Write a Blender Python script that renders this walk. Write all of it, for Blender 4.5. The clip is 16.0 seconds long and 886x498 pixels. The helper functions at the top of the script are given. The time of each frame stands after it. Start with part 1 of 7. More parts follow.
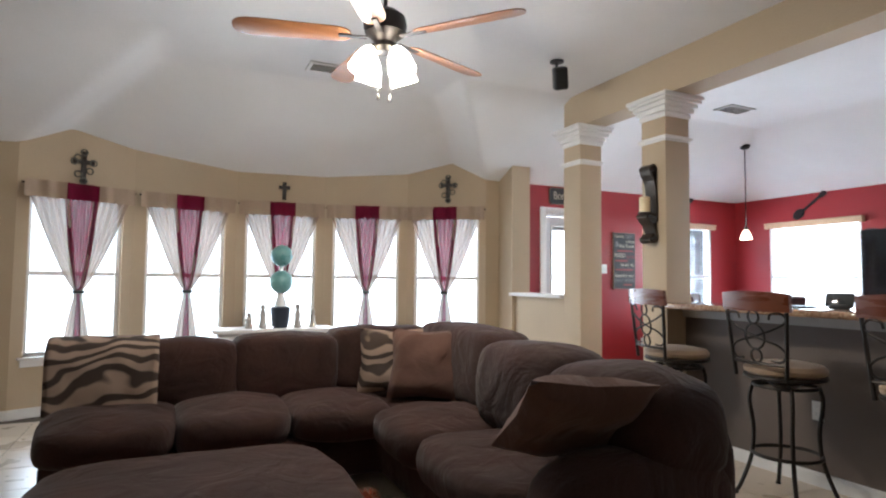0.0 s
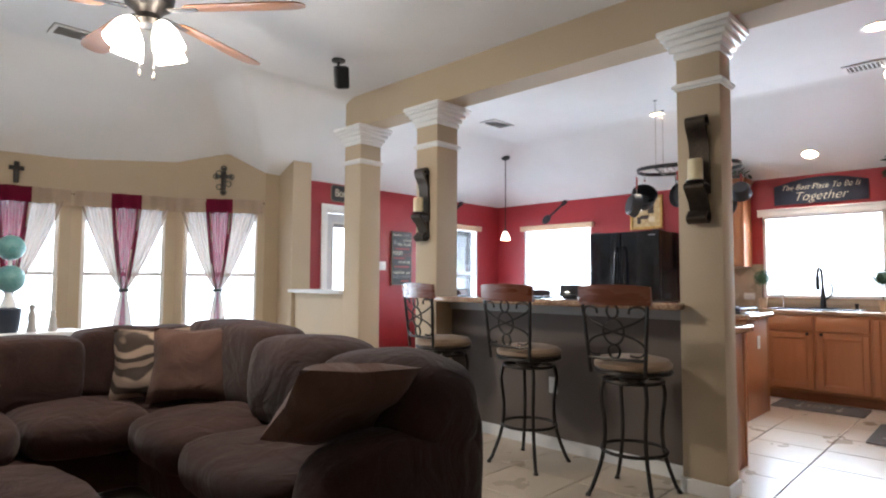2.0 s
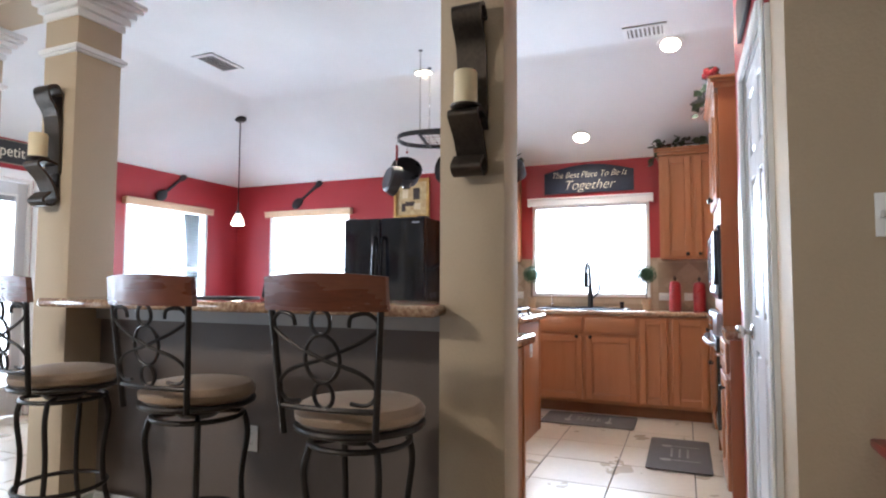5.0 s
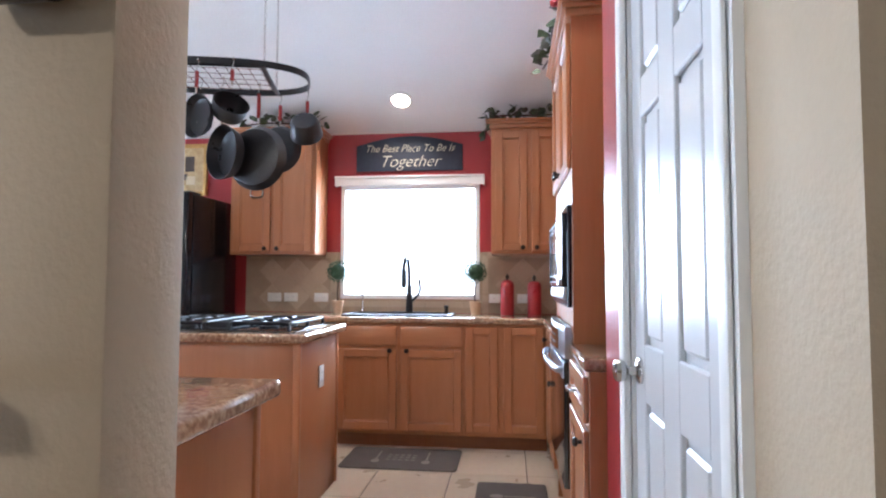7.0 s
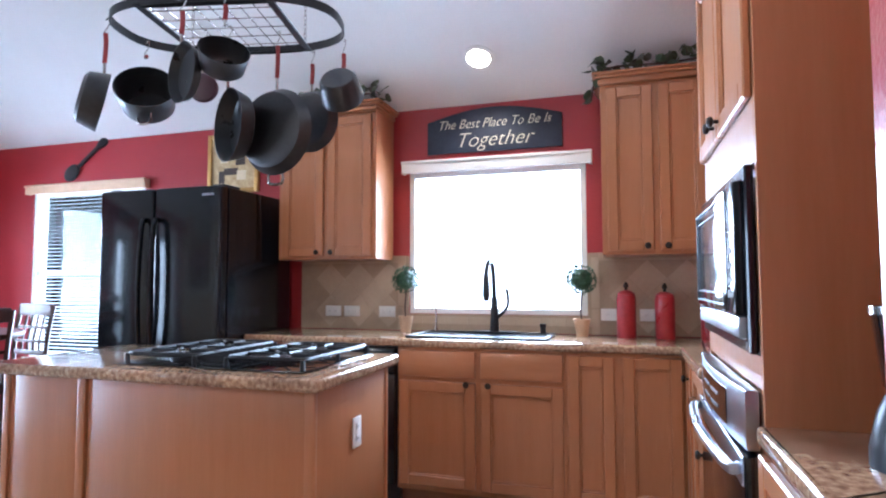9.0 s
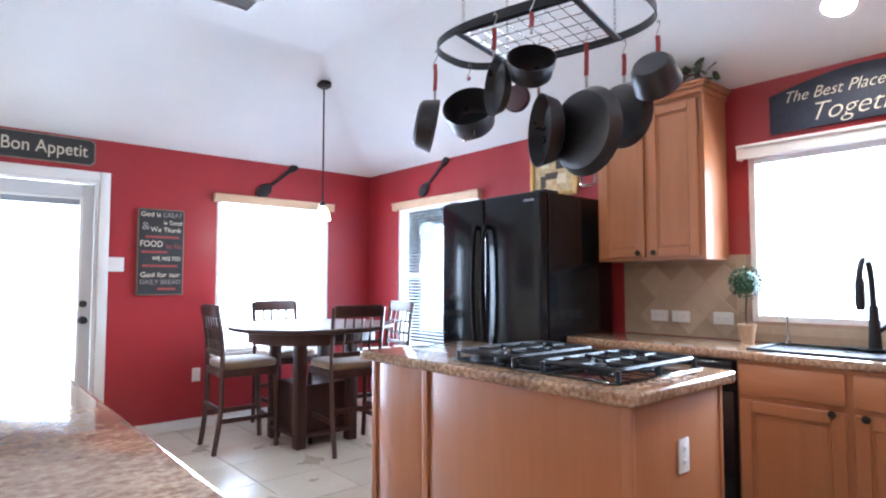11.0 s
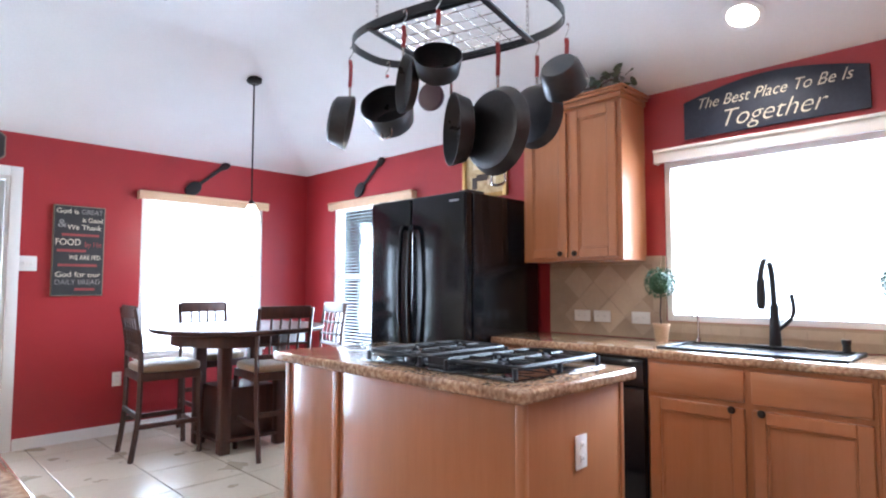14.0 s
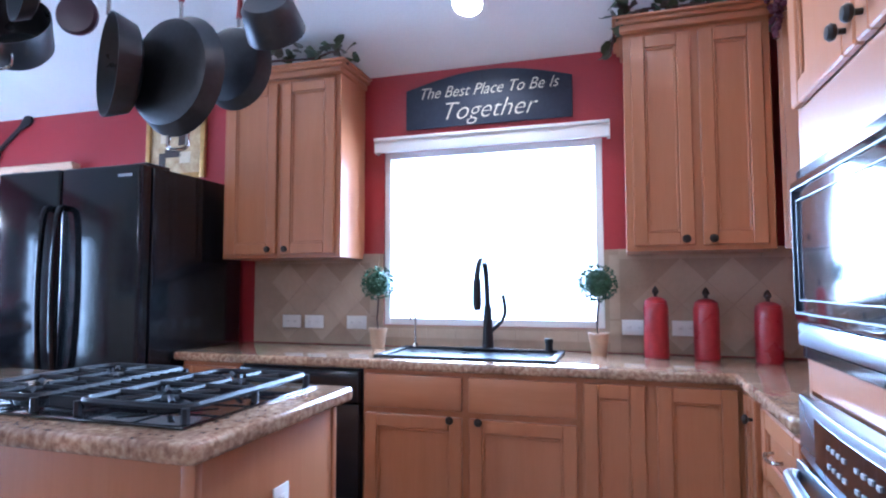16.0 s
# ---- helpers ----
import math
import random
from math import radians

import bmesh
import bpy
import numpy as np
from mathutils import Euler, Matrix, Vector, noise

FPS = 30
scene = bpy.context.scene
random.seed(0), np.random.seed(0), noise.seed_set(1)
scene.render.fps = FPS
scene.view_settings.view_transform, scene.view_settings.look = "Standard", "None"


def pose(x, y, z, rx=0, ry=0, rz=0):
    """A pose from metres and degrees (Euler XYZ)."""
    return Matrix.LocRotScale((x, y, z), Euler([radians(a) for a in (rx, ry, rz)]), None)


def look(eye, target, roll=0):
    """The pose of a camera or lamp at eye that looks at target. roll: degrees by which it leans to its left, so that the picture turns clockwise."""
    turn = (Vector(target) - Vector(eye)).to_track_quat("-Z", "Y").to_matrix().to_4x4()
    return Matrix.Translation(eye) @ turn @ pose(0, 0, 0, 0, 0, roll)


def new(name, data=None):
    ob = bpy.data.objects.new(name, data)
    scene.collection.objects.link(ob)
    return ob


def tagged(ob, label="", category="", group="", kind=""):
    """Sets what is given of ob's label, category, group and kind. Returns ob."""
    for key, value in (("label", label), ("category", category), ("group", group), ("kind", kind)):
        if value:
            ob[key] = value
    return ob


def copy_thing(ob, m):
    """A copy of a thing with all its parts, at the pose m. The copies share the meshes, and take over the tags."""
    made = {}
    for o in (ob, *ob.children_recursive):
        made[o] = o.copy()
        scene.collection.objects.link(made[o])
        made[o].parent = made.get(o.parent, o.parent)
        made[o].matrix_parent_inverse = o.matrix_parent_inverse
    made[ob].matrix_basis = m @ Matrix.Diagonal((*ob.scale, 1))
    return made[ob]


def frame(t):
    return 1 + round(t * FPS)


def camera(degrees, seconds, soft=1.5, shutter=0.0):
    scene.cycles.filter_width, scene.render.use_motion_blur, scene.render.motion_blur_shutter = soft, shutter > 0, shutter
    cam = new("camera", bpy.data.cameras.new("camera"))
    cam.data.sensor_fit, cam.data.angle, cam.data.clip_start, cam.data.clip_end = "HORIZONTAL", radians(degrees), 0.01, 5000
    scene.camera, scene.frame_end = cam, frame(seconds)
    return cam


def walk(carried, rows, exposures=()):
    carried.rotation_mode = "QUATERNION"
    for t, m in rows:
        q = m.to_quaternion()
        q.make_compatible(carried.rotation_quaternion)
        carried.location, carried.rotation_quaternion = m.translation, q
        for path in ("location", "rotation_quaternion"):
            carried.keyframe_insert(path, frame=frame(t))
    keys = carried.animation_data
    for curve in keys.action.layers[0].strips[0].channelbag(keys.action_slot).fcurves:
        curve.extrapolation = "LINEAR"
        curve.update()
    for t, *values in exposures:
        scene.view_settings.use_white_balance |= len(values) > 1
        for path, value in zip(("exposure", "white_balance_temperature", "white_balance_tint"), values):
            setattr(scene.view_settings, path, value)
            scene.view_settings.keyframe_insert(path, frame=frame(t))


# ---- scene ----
cam = camera(74.7, 16.0, soft=2.1)
PATH = [
    (0, (0.822, 0.42, 1.216), (1.661, 2.232, 1.325), 0.6),
    (0.5, (0.826, 0.399, 1.211), (1.833, 2.122, 1.320), 0.5),
    (1, (0.823, 0.39, 1.206), (1.981, 2.017, 1.317), 0.4),
    (1.5, (0.825, 0.365, 1.201), (2.124, 1.882, 1.313), 0.3),
    (2, (0.824, 0.342, 1.191), (2.257, 1.732, 1.301), 0.3),
    (2.5, (0.843, 0.325, 1.180), (2.387, 1.591, 1.292), 0.3),
    (3, (0.918, 0.33, 1.153), (2.553, 1.477, 1.265), 0.2),
    (3.2, (1.026, 0.363, 1.145), (2.688, 1.47, 1.257), 0.3),
    (5.3, (2.468, 0.937, 1.146), (4.341, 1.63, 1.260), 0.2),
    (5.5, (2.587, 0.955, 1.146), (4.48, 1.591, 1.255), 0.2),
    (6, (2.871, 0.966, 1.154), (4.814, 1.43, 1.262), 0.3),
    (6.5, (3.193, 0.979, 1.162), (5.167, 1.277, 1.270), 0.3),
    (7, (3.519, 0.947, 1.173), (5.502, 1.178, 1.282), 0.2),
    (7.5, (3.794, 0.894, 1.200), (5.777, 1.127, 1.302), 0.0),
    (8, (4.128, 0.924, 1.204), (6.109, 1.17, 1.316), 0.0),
    (8.5, (4.336, 0.927, 1.219), (6.297, 1.302, 1.330), 0.0),
    (9, (4.542, 0.976, 1.227), (6.447, 1.572, 1.341), -0.1),
    (9.5, (4.627, 0.972, 1.244), (6.414, 1.861, 1.352), 0.1),
    (10, (4.663, 0.972, 1.250), (6.292, 2.127, 1.356), 0.2),
    (10.2, (4.659, 0.975, 1.246), (6.219, 2.221, 1.354), 0.2),
    (12.3, (4.708, 0.978, 1.245), (5.78, 2.663, 1.360), 0.0),
    (12.5, (4.73, 0.957, 1.241), (5.795, 2.646, 1.356), 0.1),
    (13, (4.768, 0.918, 1.228), (5.894, 2.566, 1.348), 0.2),
    (13.5, (4.797, 0.89, 1.228), (6.062, 2.434, 1.349), 0.0),
    (14, (4.814, 0.865, 1.229), (6.229, 2.273, 1.352), 0.1),
    (14.5, (4.856, 0.873, 1.229), (6.411, 2.124, 1.351), 0.0),
    (15, (4.951, 0.961, 1.235), (6.663, 1.987, 1.358), 0.0),
    (15.5, (5.056, 1.034, 1.233), (6.906, 1.783, 1.355), 0.0),
    (16, (5.246, 1.103, 1.230), (7.152, 1.695, 1.356), -0.1),
]
walk(cam, [(t, look(eye, target, roll)) for t, eye, target, roll in PATH],
     [(0, 0.25, 6000, 10), (3, 0.38, 6000, 10), (5.5, 0.5, 5700, 10), (8, 0.55, 5300, 10), (9.5, 0.58, 5100, 10), (12.5, 0.68, 5750, 10), (14.5, 0.68, 5450, 10), (15.2, 0.62, 5150, 11), (16, 0.54, 4450, 12)])

# ---- world, lamps ----
world = bpy.data.worlds.new("sky")
scene.world = world
world.use_nodes = True
_sky = world.node_tree.nodes.new("ShaderNodeTexSky")
_sky.sky_type, _sky.sun_disc = "NISHITA", False
_sky.sun_elevation, _sky.sun_rotation = radians(58), radians(221)
world.node_tree.links.new(_sky.outputs[0], world.node_tree.nodes["Background"].inputs[0])
world.node_tree.nodes["Background"].inputs[1].default_value = 0.15
_sun = new("sun", bpy.data.lights.new("sun", "SUN"))
_sun.data.energy, _sun.data.angle, _sun.data.color = 2.5, radians(0.6), (1.0, 0.95, 0.88)
_sun.matrix_world = look((0, 0, 20), (6.5, 7.5, 4))
DAY = (0.78, 0.89, 1.0)
WARM = (1.0, 0.88, 0.72)


def window_light(x, y, z, w, h, facing, watts):
    """The sky's light in a window's opening; facing is the compass way it shines, degrees from +x."""
    d = bpy.data.lights.new("window_light", "AREA")
    d.shape, d.size, d.size_y, d.energy, d.color = "RECTANGLE", w, h, watts, DAY
    ob = new("window_light", d)
    a = radians(facing)
    ob.matrix_world = look((x, y, z), (x + math.cos(a), y + math.sin(a), z))
    return ob


def bulb(name, x, y, z, watts, r=0.04, color=WARM):
    d = bpy.data.lights.new(name, "POINT")
    d.energy, d.color, d.shadow_soft_size = watts, color, r
    ob = new(name, d)
    ob.location = (x, y, z)
    return ob


def can_light(x, y, z, watts):
    d = bpy.data.lights.new("can_beam", "SPOT")
    d.energy, d.color, d.spot_size, d.spot_blend, d.shadow_soft_size = watts, WARM, radians(125), 0.6, 0.05
    ob = new("can_beam", d)
    ob.matrix_world = look((x, y, z), (x, y, z - 1))
    return ob


# ---- materials ----
def mat(name, color, rough=0.6, metal=0.0, var=0.12, scale=6.0, fine=60.0, bump=0.15, depth=0.002, stretch=(1, 1, 1),
        color2=None, coat=0.0, sheen=0.0, spec=0.5, rvar=0.1, objrand=0.0, crumple=0.0):
    """A surface with colour mottled at two scales, uneven gloss and a fine relief."""
    m = bpy.data.materials.new(name)
    m.use_nodes = True
    nt = m.node_tree
    n, l = nt.nodes, nt.links
    p = n["Principled BSDF"]
    geo = n.new("ShaderNodeNewGeometry")
    mp = n.new("ShaderNodeMapping")
    mp.inputs["Scale"].default_value = stretch
    l.new(geo.outputs["Position"], mp.inputs["Vector"])
    big = n.new("ShaderNodeTexNoise")
    big.inputs["Scale"].default_value, big.inputs["Detail"].default_value = scale, 4
    small = n.new("ShaderNodeTexNoise")
    small.inputs["Scale"].default_value, small.inputs["Detail"].default_value = fine, 3
    for t in (big, small):
        l.new(mp.outputs[0], t.inputs["Vector"])
    add = n.new("ShaderNodeMath")
    add.operation = "MULTIPLY_ADD"
    l.new(big.outputs["Fac"], add.inputs[0])
    add.inputs[1].default_value = 0.65
    half = n.new("ShaderNodeMath")
    half.operation = "MULTIPLY"
    l.new(small.outputs["Fac"], half.inputs[0])
    half.inputs[1].default_value = 0.35
    l.new(half.outputs[0], add.inputs[2])
    ramp = n.new("ShaderNodeValToRGB")
    c2 = color2 or tuple(min(1, c * (1 + var)) for c in color)
    c1 = color if color2 else tuple(c * (1 - var) for c in color)
    ramp.color_ramp.elements[0].position, ramp.color_ramp.elements[1].position = 0.33, 0.67
    ramp.color_ramp.elements[0].color, ramp.color_ramp.elements[1].color = (*c1, 1), (*c2, 1)
    l.new(add.outputs[0], ramp.inputs[0])
    out = ramp.outputs[0]
    if objrand:
        info = n.new("ShaderNodeObjectInfo")
        hsv = n.new("ShaderNodeHueSaturation")
        mr = n.new("ShaderNodeMapRange")
        mr.inputs[3].default_value, mr.inputs[4].default_value = 1 - objrand, 1 + objrand
        l.new(info.outputs["Random"], mr.inputs[0])
        l.new(mr.outputs[0], hsv.inputs["Value"])
        l.new(out, hsv.inputs["Color"])
        out = hsv.outputs[0]
    l.new(out, p.inputs["Base Color"])
    rr = n.new("ShaderNodeMapRange")
    rr.inputs[3].default_value, rr.inputs[4].default_value = max(0.02, rough - rvar), min(1, rough + rvar)
    l.new(big.outputs["Fac"], rr.inputs[0])
    l.new(rr.outputs[0], p.inputs["Roughness"])
    p.inputs["Metallic"].default_value = metal
    p.inputs["Specular IOR Level"].default_value = spec
    p.inputs["Coat Weight"].default_value = coat
    p.inputs["Coat Roughness"].default_value = 0.12
    p.inputs["Sheen Weight"].default_value = sheen
    if bump:
        b = n.new("ShaderNodeBump")
        b.inputs["Strength"].default_value, b.inputs["Distance"].default_value = bump, depth
        l.new(small.outputs["Fac"], b.inputs["Height"])
        l.new(b.outputs[0], p.inputs["Normal"])
        if crumple:
            fold = n.new("ShaderNodeTexNoise")
            fold.inputs["Scale"].default_value, fold.inputs["Detail"].default_value, fold.inputs["Distortion"].default_value = 4.2, 3.0, 1.6
            l.new(geo.outputs["Position"], fold.inputs["Vector"])
            b2 = n.new("ShaderNodeBump")
            b2.inputs["Strength"].default_value, b2.inputs["Distance"].default_value = 0.9, crumple
            l.new(fold.outputs["Fac"], b2.inputs["Height"])
            l.new(b2.outputs[0], b.inputs["Normal"])
    return m


def glow(name, color, strength):
    m = bpy.data.materials.new(name)
    m.use_nodes = True
    p = m.node_tree.nodes["Principled BSDF"]
    p.inputs["Base Color"].default_value = (*color, 1)
    p.inputs["Emission Color"].default_value = (*color, 1)
    p.inputs["Emission Strength"].default_value = strength
    return m


def glass_mat(name, rough=0.0):
    m = bpy.data.materials.new(name)
    m.use_nodes = True
    n, l = m.node_tree.nodes, m.node_tree.links
    n.remove(n["Principled BSDF"])
    a, b = n.new("ShaderNodeBsdfTransparent"), n.new("ShaderNodeBsdfGlossy")
    mix = n.new("ShaderNodeMixShader")
    fr = n.new("ShaderNodeFresnel")
    fr.inputs[0].default_value = 1.45
    b.inputs["Roughness"].default_value = rough
    l.new(fr.outputs[0], mix.inputs[0])
    l.new(a.outputs[0], mix.inputs[1])
    l.new(b.outputs[0], mix.inputs[2])
    l.new(mix.outputs[0], n["Material Output"].inputs[0])
    return m


def sheer_mat(name, color, through_amount, weave=260.0, behind=0.5):
    """Thin cloth: part see-through, part lit from behind."""
    m = bpy.data.materials.new(name)
    m.use_nodes = True
    n, l = m.node_tree.nodes, m.node_tree.links
    n.remove(n["Principled BSDF"])
    d, tl, tp = n.new("ShaderNodeBsdfDiffuse"), n.new("ShaderNodeBsdfTranslucent"), n.new("ShaderNodeBsdfTransparent")
    geo, nz, rp = n.new("ShaderNodeNewGeometry"), n.new("ShaderNodeTexNoise"), n.new("ShaderNodeValToRGB")
    nz.inputs["Scale"].default_value = weave
    l.new(geo.outputs["Position"], nz.inputs["Vector"])
    l.new(nz.outputs["Fac"], rp.inputs[0])
    rp.color_ramp.elements[0].position, rp.color_ramp.elements[1].position = 0.3, 0.7
    rp.color_ramp.elements[0].color = (*[c * 0.85 for c in color], 1)
    rp.color_ramp.elements[1].color = (*[min(1, c * 1.1) for c in color], 1)
    for s in (d, tl):
        l.new(rp.outputs[0], s.inputs["Color"])
    m1, m2 = n.new("ShaderNodeMixShader"), n.new("ShaderNodeMixShader")
    m1.inputs[0].default_value, m2.inputs[0].default_value = behind, through_amount
    l.new(d.outputs[0], m1.inputs[1])
    l.new(tl.outputs[0], m1.inputs[2])
    l.new(m1.outputs[0], m2.inputs[1])
    l.new(tp.outputs[0], m2.inputs[2])
    l.new(m2.outputs[0], n["Material Output"].inputs[0])
    return m


def wood(name, c1, c2, rough=0.35, axis=2, coat=0.2, objrand=0.0):
    s = [14.0, 14.0, 14.0]
    s[axis] = 1.2
    return mat(name, c1, rough, scale=1.6, fine=9.0, stretch=tuple(s), color2=c2, bump=0.08, depth=0.001, coat=coat, objrand=objrand)


M_TAN = mat("tan_wall_paint", (0.50, 0.40, 0.28), 0.75, var=0.04, scale=2.5, fine=90, bump=0.35, depth=0.004, spec=0.3)
M_RED = mat("red_wall_paint", (0.325, 0.023, 0.029), 0.34, var=0.07, scale=2.5, fine=90, bump=0.4, depth=0.004)
M_GREY = mat("taupe_bar_paint", (0.130, 0.100, 0.082), 0.6, var=0.06, scale=2.5, fine=90, bump=0.3, depth=0.004)
M_CEIL = mat("white_ceiling_paint", (0.80, 0.79, 0.78), 0.85, var=0.03, scale=2.0, fine=70, bump=0.4, depth=0.004, spec=0.2)
M_TRIM = mat("white_trim_paint", (0.80, 0.79, 0.77), 0.35, var=0.03, scale=4, fine=40, bump=0.04)
M_DOOR = mat("white_door_paint", (0.62, 0.62, 0.63), 0.30, var=0.02, scale=3, fine=40, bump=0.03, depth=0.001, rvar=0.04)
M_TILE = mat("cream_floor_tile", (0.535, 0.445, 0.34), 0.30, scale=3.5, fine=28, color2=(0.605, 0.515, 0.405), bump=0.06, objrand=0.06)
M_CAST = mat("cast_iron", (0.012, 0.012, 0.014), 0.45, 0.0, var=0.25, scale=14, fine=140, bump=0.2, spec=0.35)
M_GROUT = mat("grey_grout", (0.12, 0.10, 0.08), 0.85, var=0.2, scale=12, fine=120)
M_CARPET = mat("beige_carpet", (0.42, 0.36, 0.28), 0.95, var=0.15, scale=5, fine=220, bump=0.6, depth=0.006)
M_MAPLE = wood("honey_maple", (0.375, 0.146, 0.057), (0.415, 0.172, 0.073), 0.34, 2, 0.25)
M_MAPLE_H = wood("honey_maple_across", (0.375, 0.146, 0.057), (0.415, 0.172, 0.073), 0.34, 1, 0.25)
M_MAPLE_HX = wood("honey_maple_along", (0.375, 0.146, 0.057), (0.415, 0.172, 0.073), 0.34, 0, 0.25)
M_MAPLE_IN = wood("maple_panel", (0.375, 0.146, 0.056), (0.41, 0.170, 0.072), 0.36, 2, 0.2)
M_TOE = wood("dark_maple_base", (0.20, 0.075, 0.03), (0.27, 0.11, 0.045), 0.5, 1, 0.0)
M_DARKWOOD = wood("dark_cherry_wood", (0.035, 0.012, 0.008), (0.075, 0.026, 0.016), 0.5, 2, 0.04)
M_STOOLWOOD = wood("cherry_stool_wood", (0.10, 0.028, 0.013), (0.17, 0.052, 0.024), 0.28, 1, 0.4)
M_BLADE = wood("oak_fan_blade", (0.26, 0.10, 0.035), (0.38, 0.16, 0.06), 0.35, 0, 0.2)
M_IRON = mat("bronze_black_iron", (0.030, 0.024, 0.020), 0.38, 0.6, var=0.3, scale=12, fine=120, bump=0.2)
M_BRONZE = mat("rubbed_bronze", (0.060, 0.047, 0.036), 0.36, 0.7, var=0.35, scale=9, fine=80, bump=0.15)
M_BLACK = mat("black_metal", (0.018, 0.018, 0.020), 0.35, 0.3, var=0.2, scale=10, fine=100, bump=0.08)
M_FRIDGE = mat("gloss_black_enamel", (0.007, 0.008, 0.011), 0.13, 0.0, var=0.2, scale=3, fine=20, bump=0.02, coat=0.0, rvar=0.03, spec=0.4)
M_DARKGLASS = mat("black_oven_glass", (0.006, 0.006, 0.008), 0.04, 0.0, var=0.1, scale=2, fine=10, bump=0.0, coat=1.0, rvar=0.01)
M_STEEL = mat("brushed_steel", (0.42, 0.45, 0.50), 0.27, 1.0, var=0.06, scale=3, fine=180, bump=0.1, stretch=(0.2, 1, 1))
M_CHROME = mat("satin_nickel", (0.55, 0.53, 0.50), 0.2, 1.0, var=0.05, scale=6, fine=40, bump=0.0)
M_PAN = mat("grey_anodised_pan", (0.062, 0.060, 0.062), 0.40, 0.75, var=0.18, scale=9, fine=60, bump=0.05)
M_PANIN = mat("black_nonstick", (0.016, 0.016, 0.018), 0.3, 0.0, var=0.2, scale=12, fine=60, bump=0.05)
M_REDGRIP = mat("red_silicone_grip", (0.28, 0.02, 0.018), 0.45, var=0.1, scale=20, fine=60)
M_SOFA = mat("chocolate_microsuede", (0.021, 0.0090, 0.0070), 0.9, scale=4.5, fine=140, color2=(0.041, 0.0180, 0.0140), bump=0.4, depth=0.004, sheen=0.10, spec=0.2, crumple=0.024)
M_PILLOW = mat("brown_pillow_cloth", (0.075, 0.040, 0.029), 0.9, scale=5, fine=170, color2=(0.105, 0.055, 0.042), bump=0.5, depth=0.003, sheen=0.12, spec=0.2, crumple=0.02)
M_SEATPAD = mat("tan_suede_seat", (0.25, 0.165, 0.10), 0.8, scale=5, fine=150, color2=(0.36, 0.255, 0.165), bump=0.3, depth=0.003, sheen=0.3)
M_CANDLE = mat("cream_wax", (0.78, 0.66, 0.42), 0.45, var=0.06, scale=8, fine=30, bump=0.05)
M_VALANCE = wood("tan_wood_valance", (0.55, 0.36, 0.22), (0.66, 0.45, 0.29), 0.5, 0, 0.0)
M_OLIVE = mat("ivy_leaf", (0.035, 0.055, 0.028), 0.6, scale=9, fine=60, color2=(0.09, 0.12, 0.06), bump=0.1, objrand=0.25)
M_LEAFGREY = mat("dried_grey_leaf", (0.07, 0.07, 0.055), 0.7, scale=9, fine=60, color2=(0.15, 0.15, 0.12), bump=0.1, objrand=0.2)
M_BOXWOOD = mat("boxwood_leaf", (0.018, 0.055, 0.026), 0.6, scale=30, fine=120, color2=(0.05, 0.12, 0.055), bump=0.2)
M_TERRA = mat("pale_clay_pot", (0.55, 0.38, 0.24), 0.7, var=0.12, scale=14, fine=80)
M_CANISTER = mat("distressed_red_ceramic", (0.27, 0.012, 0.020), 0.3, scale=10, fine=60, color2=(0.40, 0.030, 0.035), bump=0.1, coat=0.4)
M_PLASTIC = mat("white_plastic", (0.80, 0.79, 0.76), 0.4, var=0.02, scale=10, fine=40, bump=0.0)
M_SIGNBLACK = mat("chalk_black_board", (0.018, 0.018, 0.020), 0.6, scale=8, fine=90, color2=(0.035, 0.034, 0.034), bump=0.1)
M_SIGNBLUE = mat("weathered_navy_board", (0.012, 0.016, 0.032), 0.6, scale=7, fine=60, color2=(0.03, 0.036, 0.06), bump=0.2)
M_SIGNTRIM = mat("worn_tan_edge", (0.23, 0.19, 0.14), 0.7, var=0.2, scale=12, fine=60)
M_LETTER = mat("cream_letter_paint", (0.70, 0.64, 0.50), 0.7, var=0.12, scale=20, fine=80)
M_LETTERGREY = mat("faded_grey_letter", (0.26, 0.25, 0.24), 0.7, var=0.2, scale=20, fine=80)
M_LETTERRED = mat("dull_red_letter", (0.30, 0.05, 0.05), 0.7, var=0.15, scale=20, fine=80)
M_GOLD = mat("gold_frame", (0.48, 0.29, 0.09), 0.4, 0.6, var=0.2, scale=12, fine=60)
M_RUG = mat("rust_shag", (0.30, 0.055, 0.02), 0.95, var=0.25, scale=20, fine=200, bump=0.8, depth=0.01)
M_MATGREY = mat("taupe_kitchen_mat", (0.10, 0.085, 0.078), 0.85, var=0.15, scale=10, fine=180, bump=0.4)
M_MATLIGHT = mat("mat_print", (0.26, 0.23, 0.21), 0.85, var=0.1, scale=12, fine=120)
M_REDWOOD = mat("red_painted_wood", (0.20, 0.022, 0.018), 0.35, scale=5, fine=40, color2=(0.27, 0.035, 0.026), bump=0.06, coat=0.3)
M_LAWN = mat("lawn", (0.05, 0.10, 0.03), 0.9, scale=1.5, fine=40, color2=(0.11, 0.17, 0.06))
M_PALESLAB = mat("pale_slab", (0.62, 0.60, 0.57), 0.85, var=0.08, scale=2, fine=60)
M_FENCE = wood("fence_board", (0.42, 0.34, 0.26), (0.52, 0.44, 0.35), 0.8, 2, 0.0)
M_TEAL = mat("teal_glaze", (0.10, 0.26, 0.26), 0.3, scale=14, fine=60, color2=(0.20, 0.40, 0.38), bump=0.3)
M_GLASS = glass_mat("window_glass")
M_VASE = glass_mat("clear_glass", 0.02)
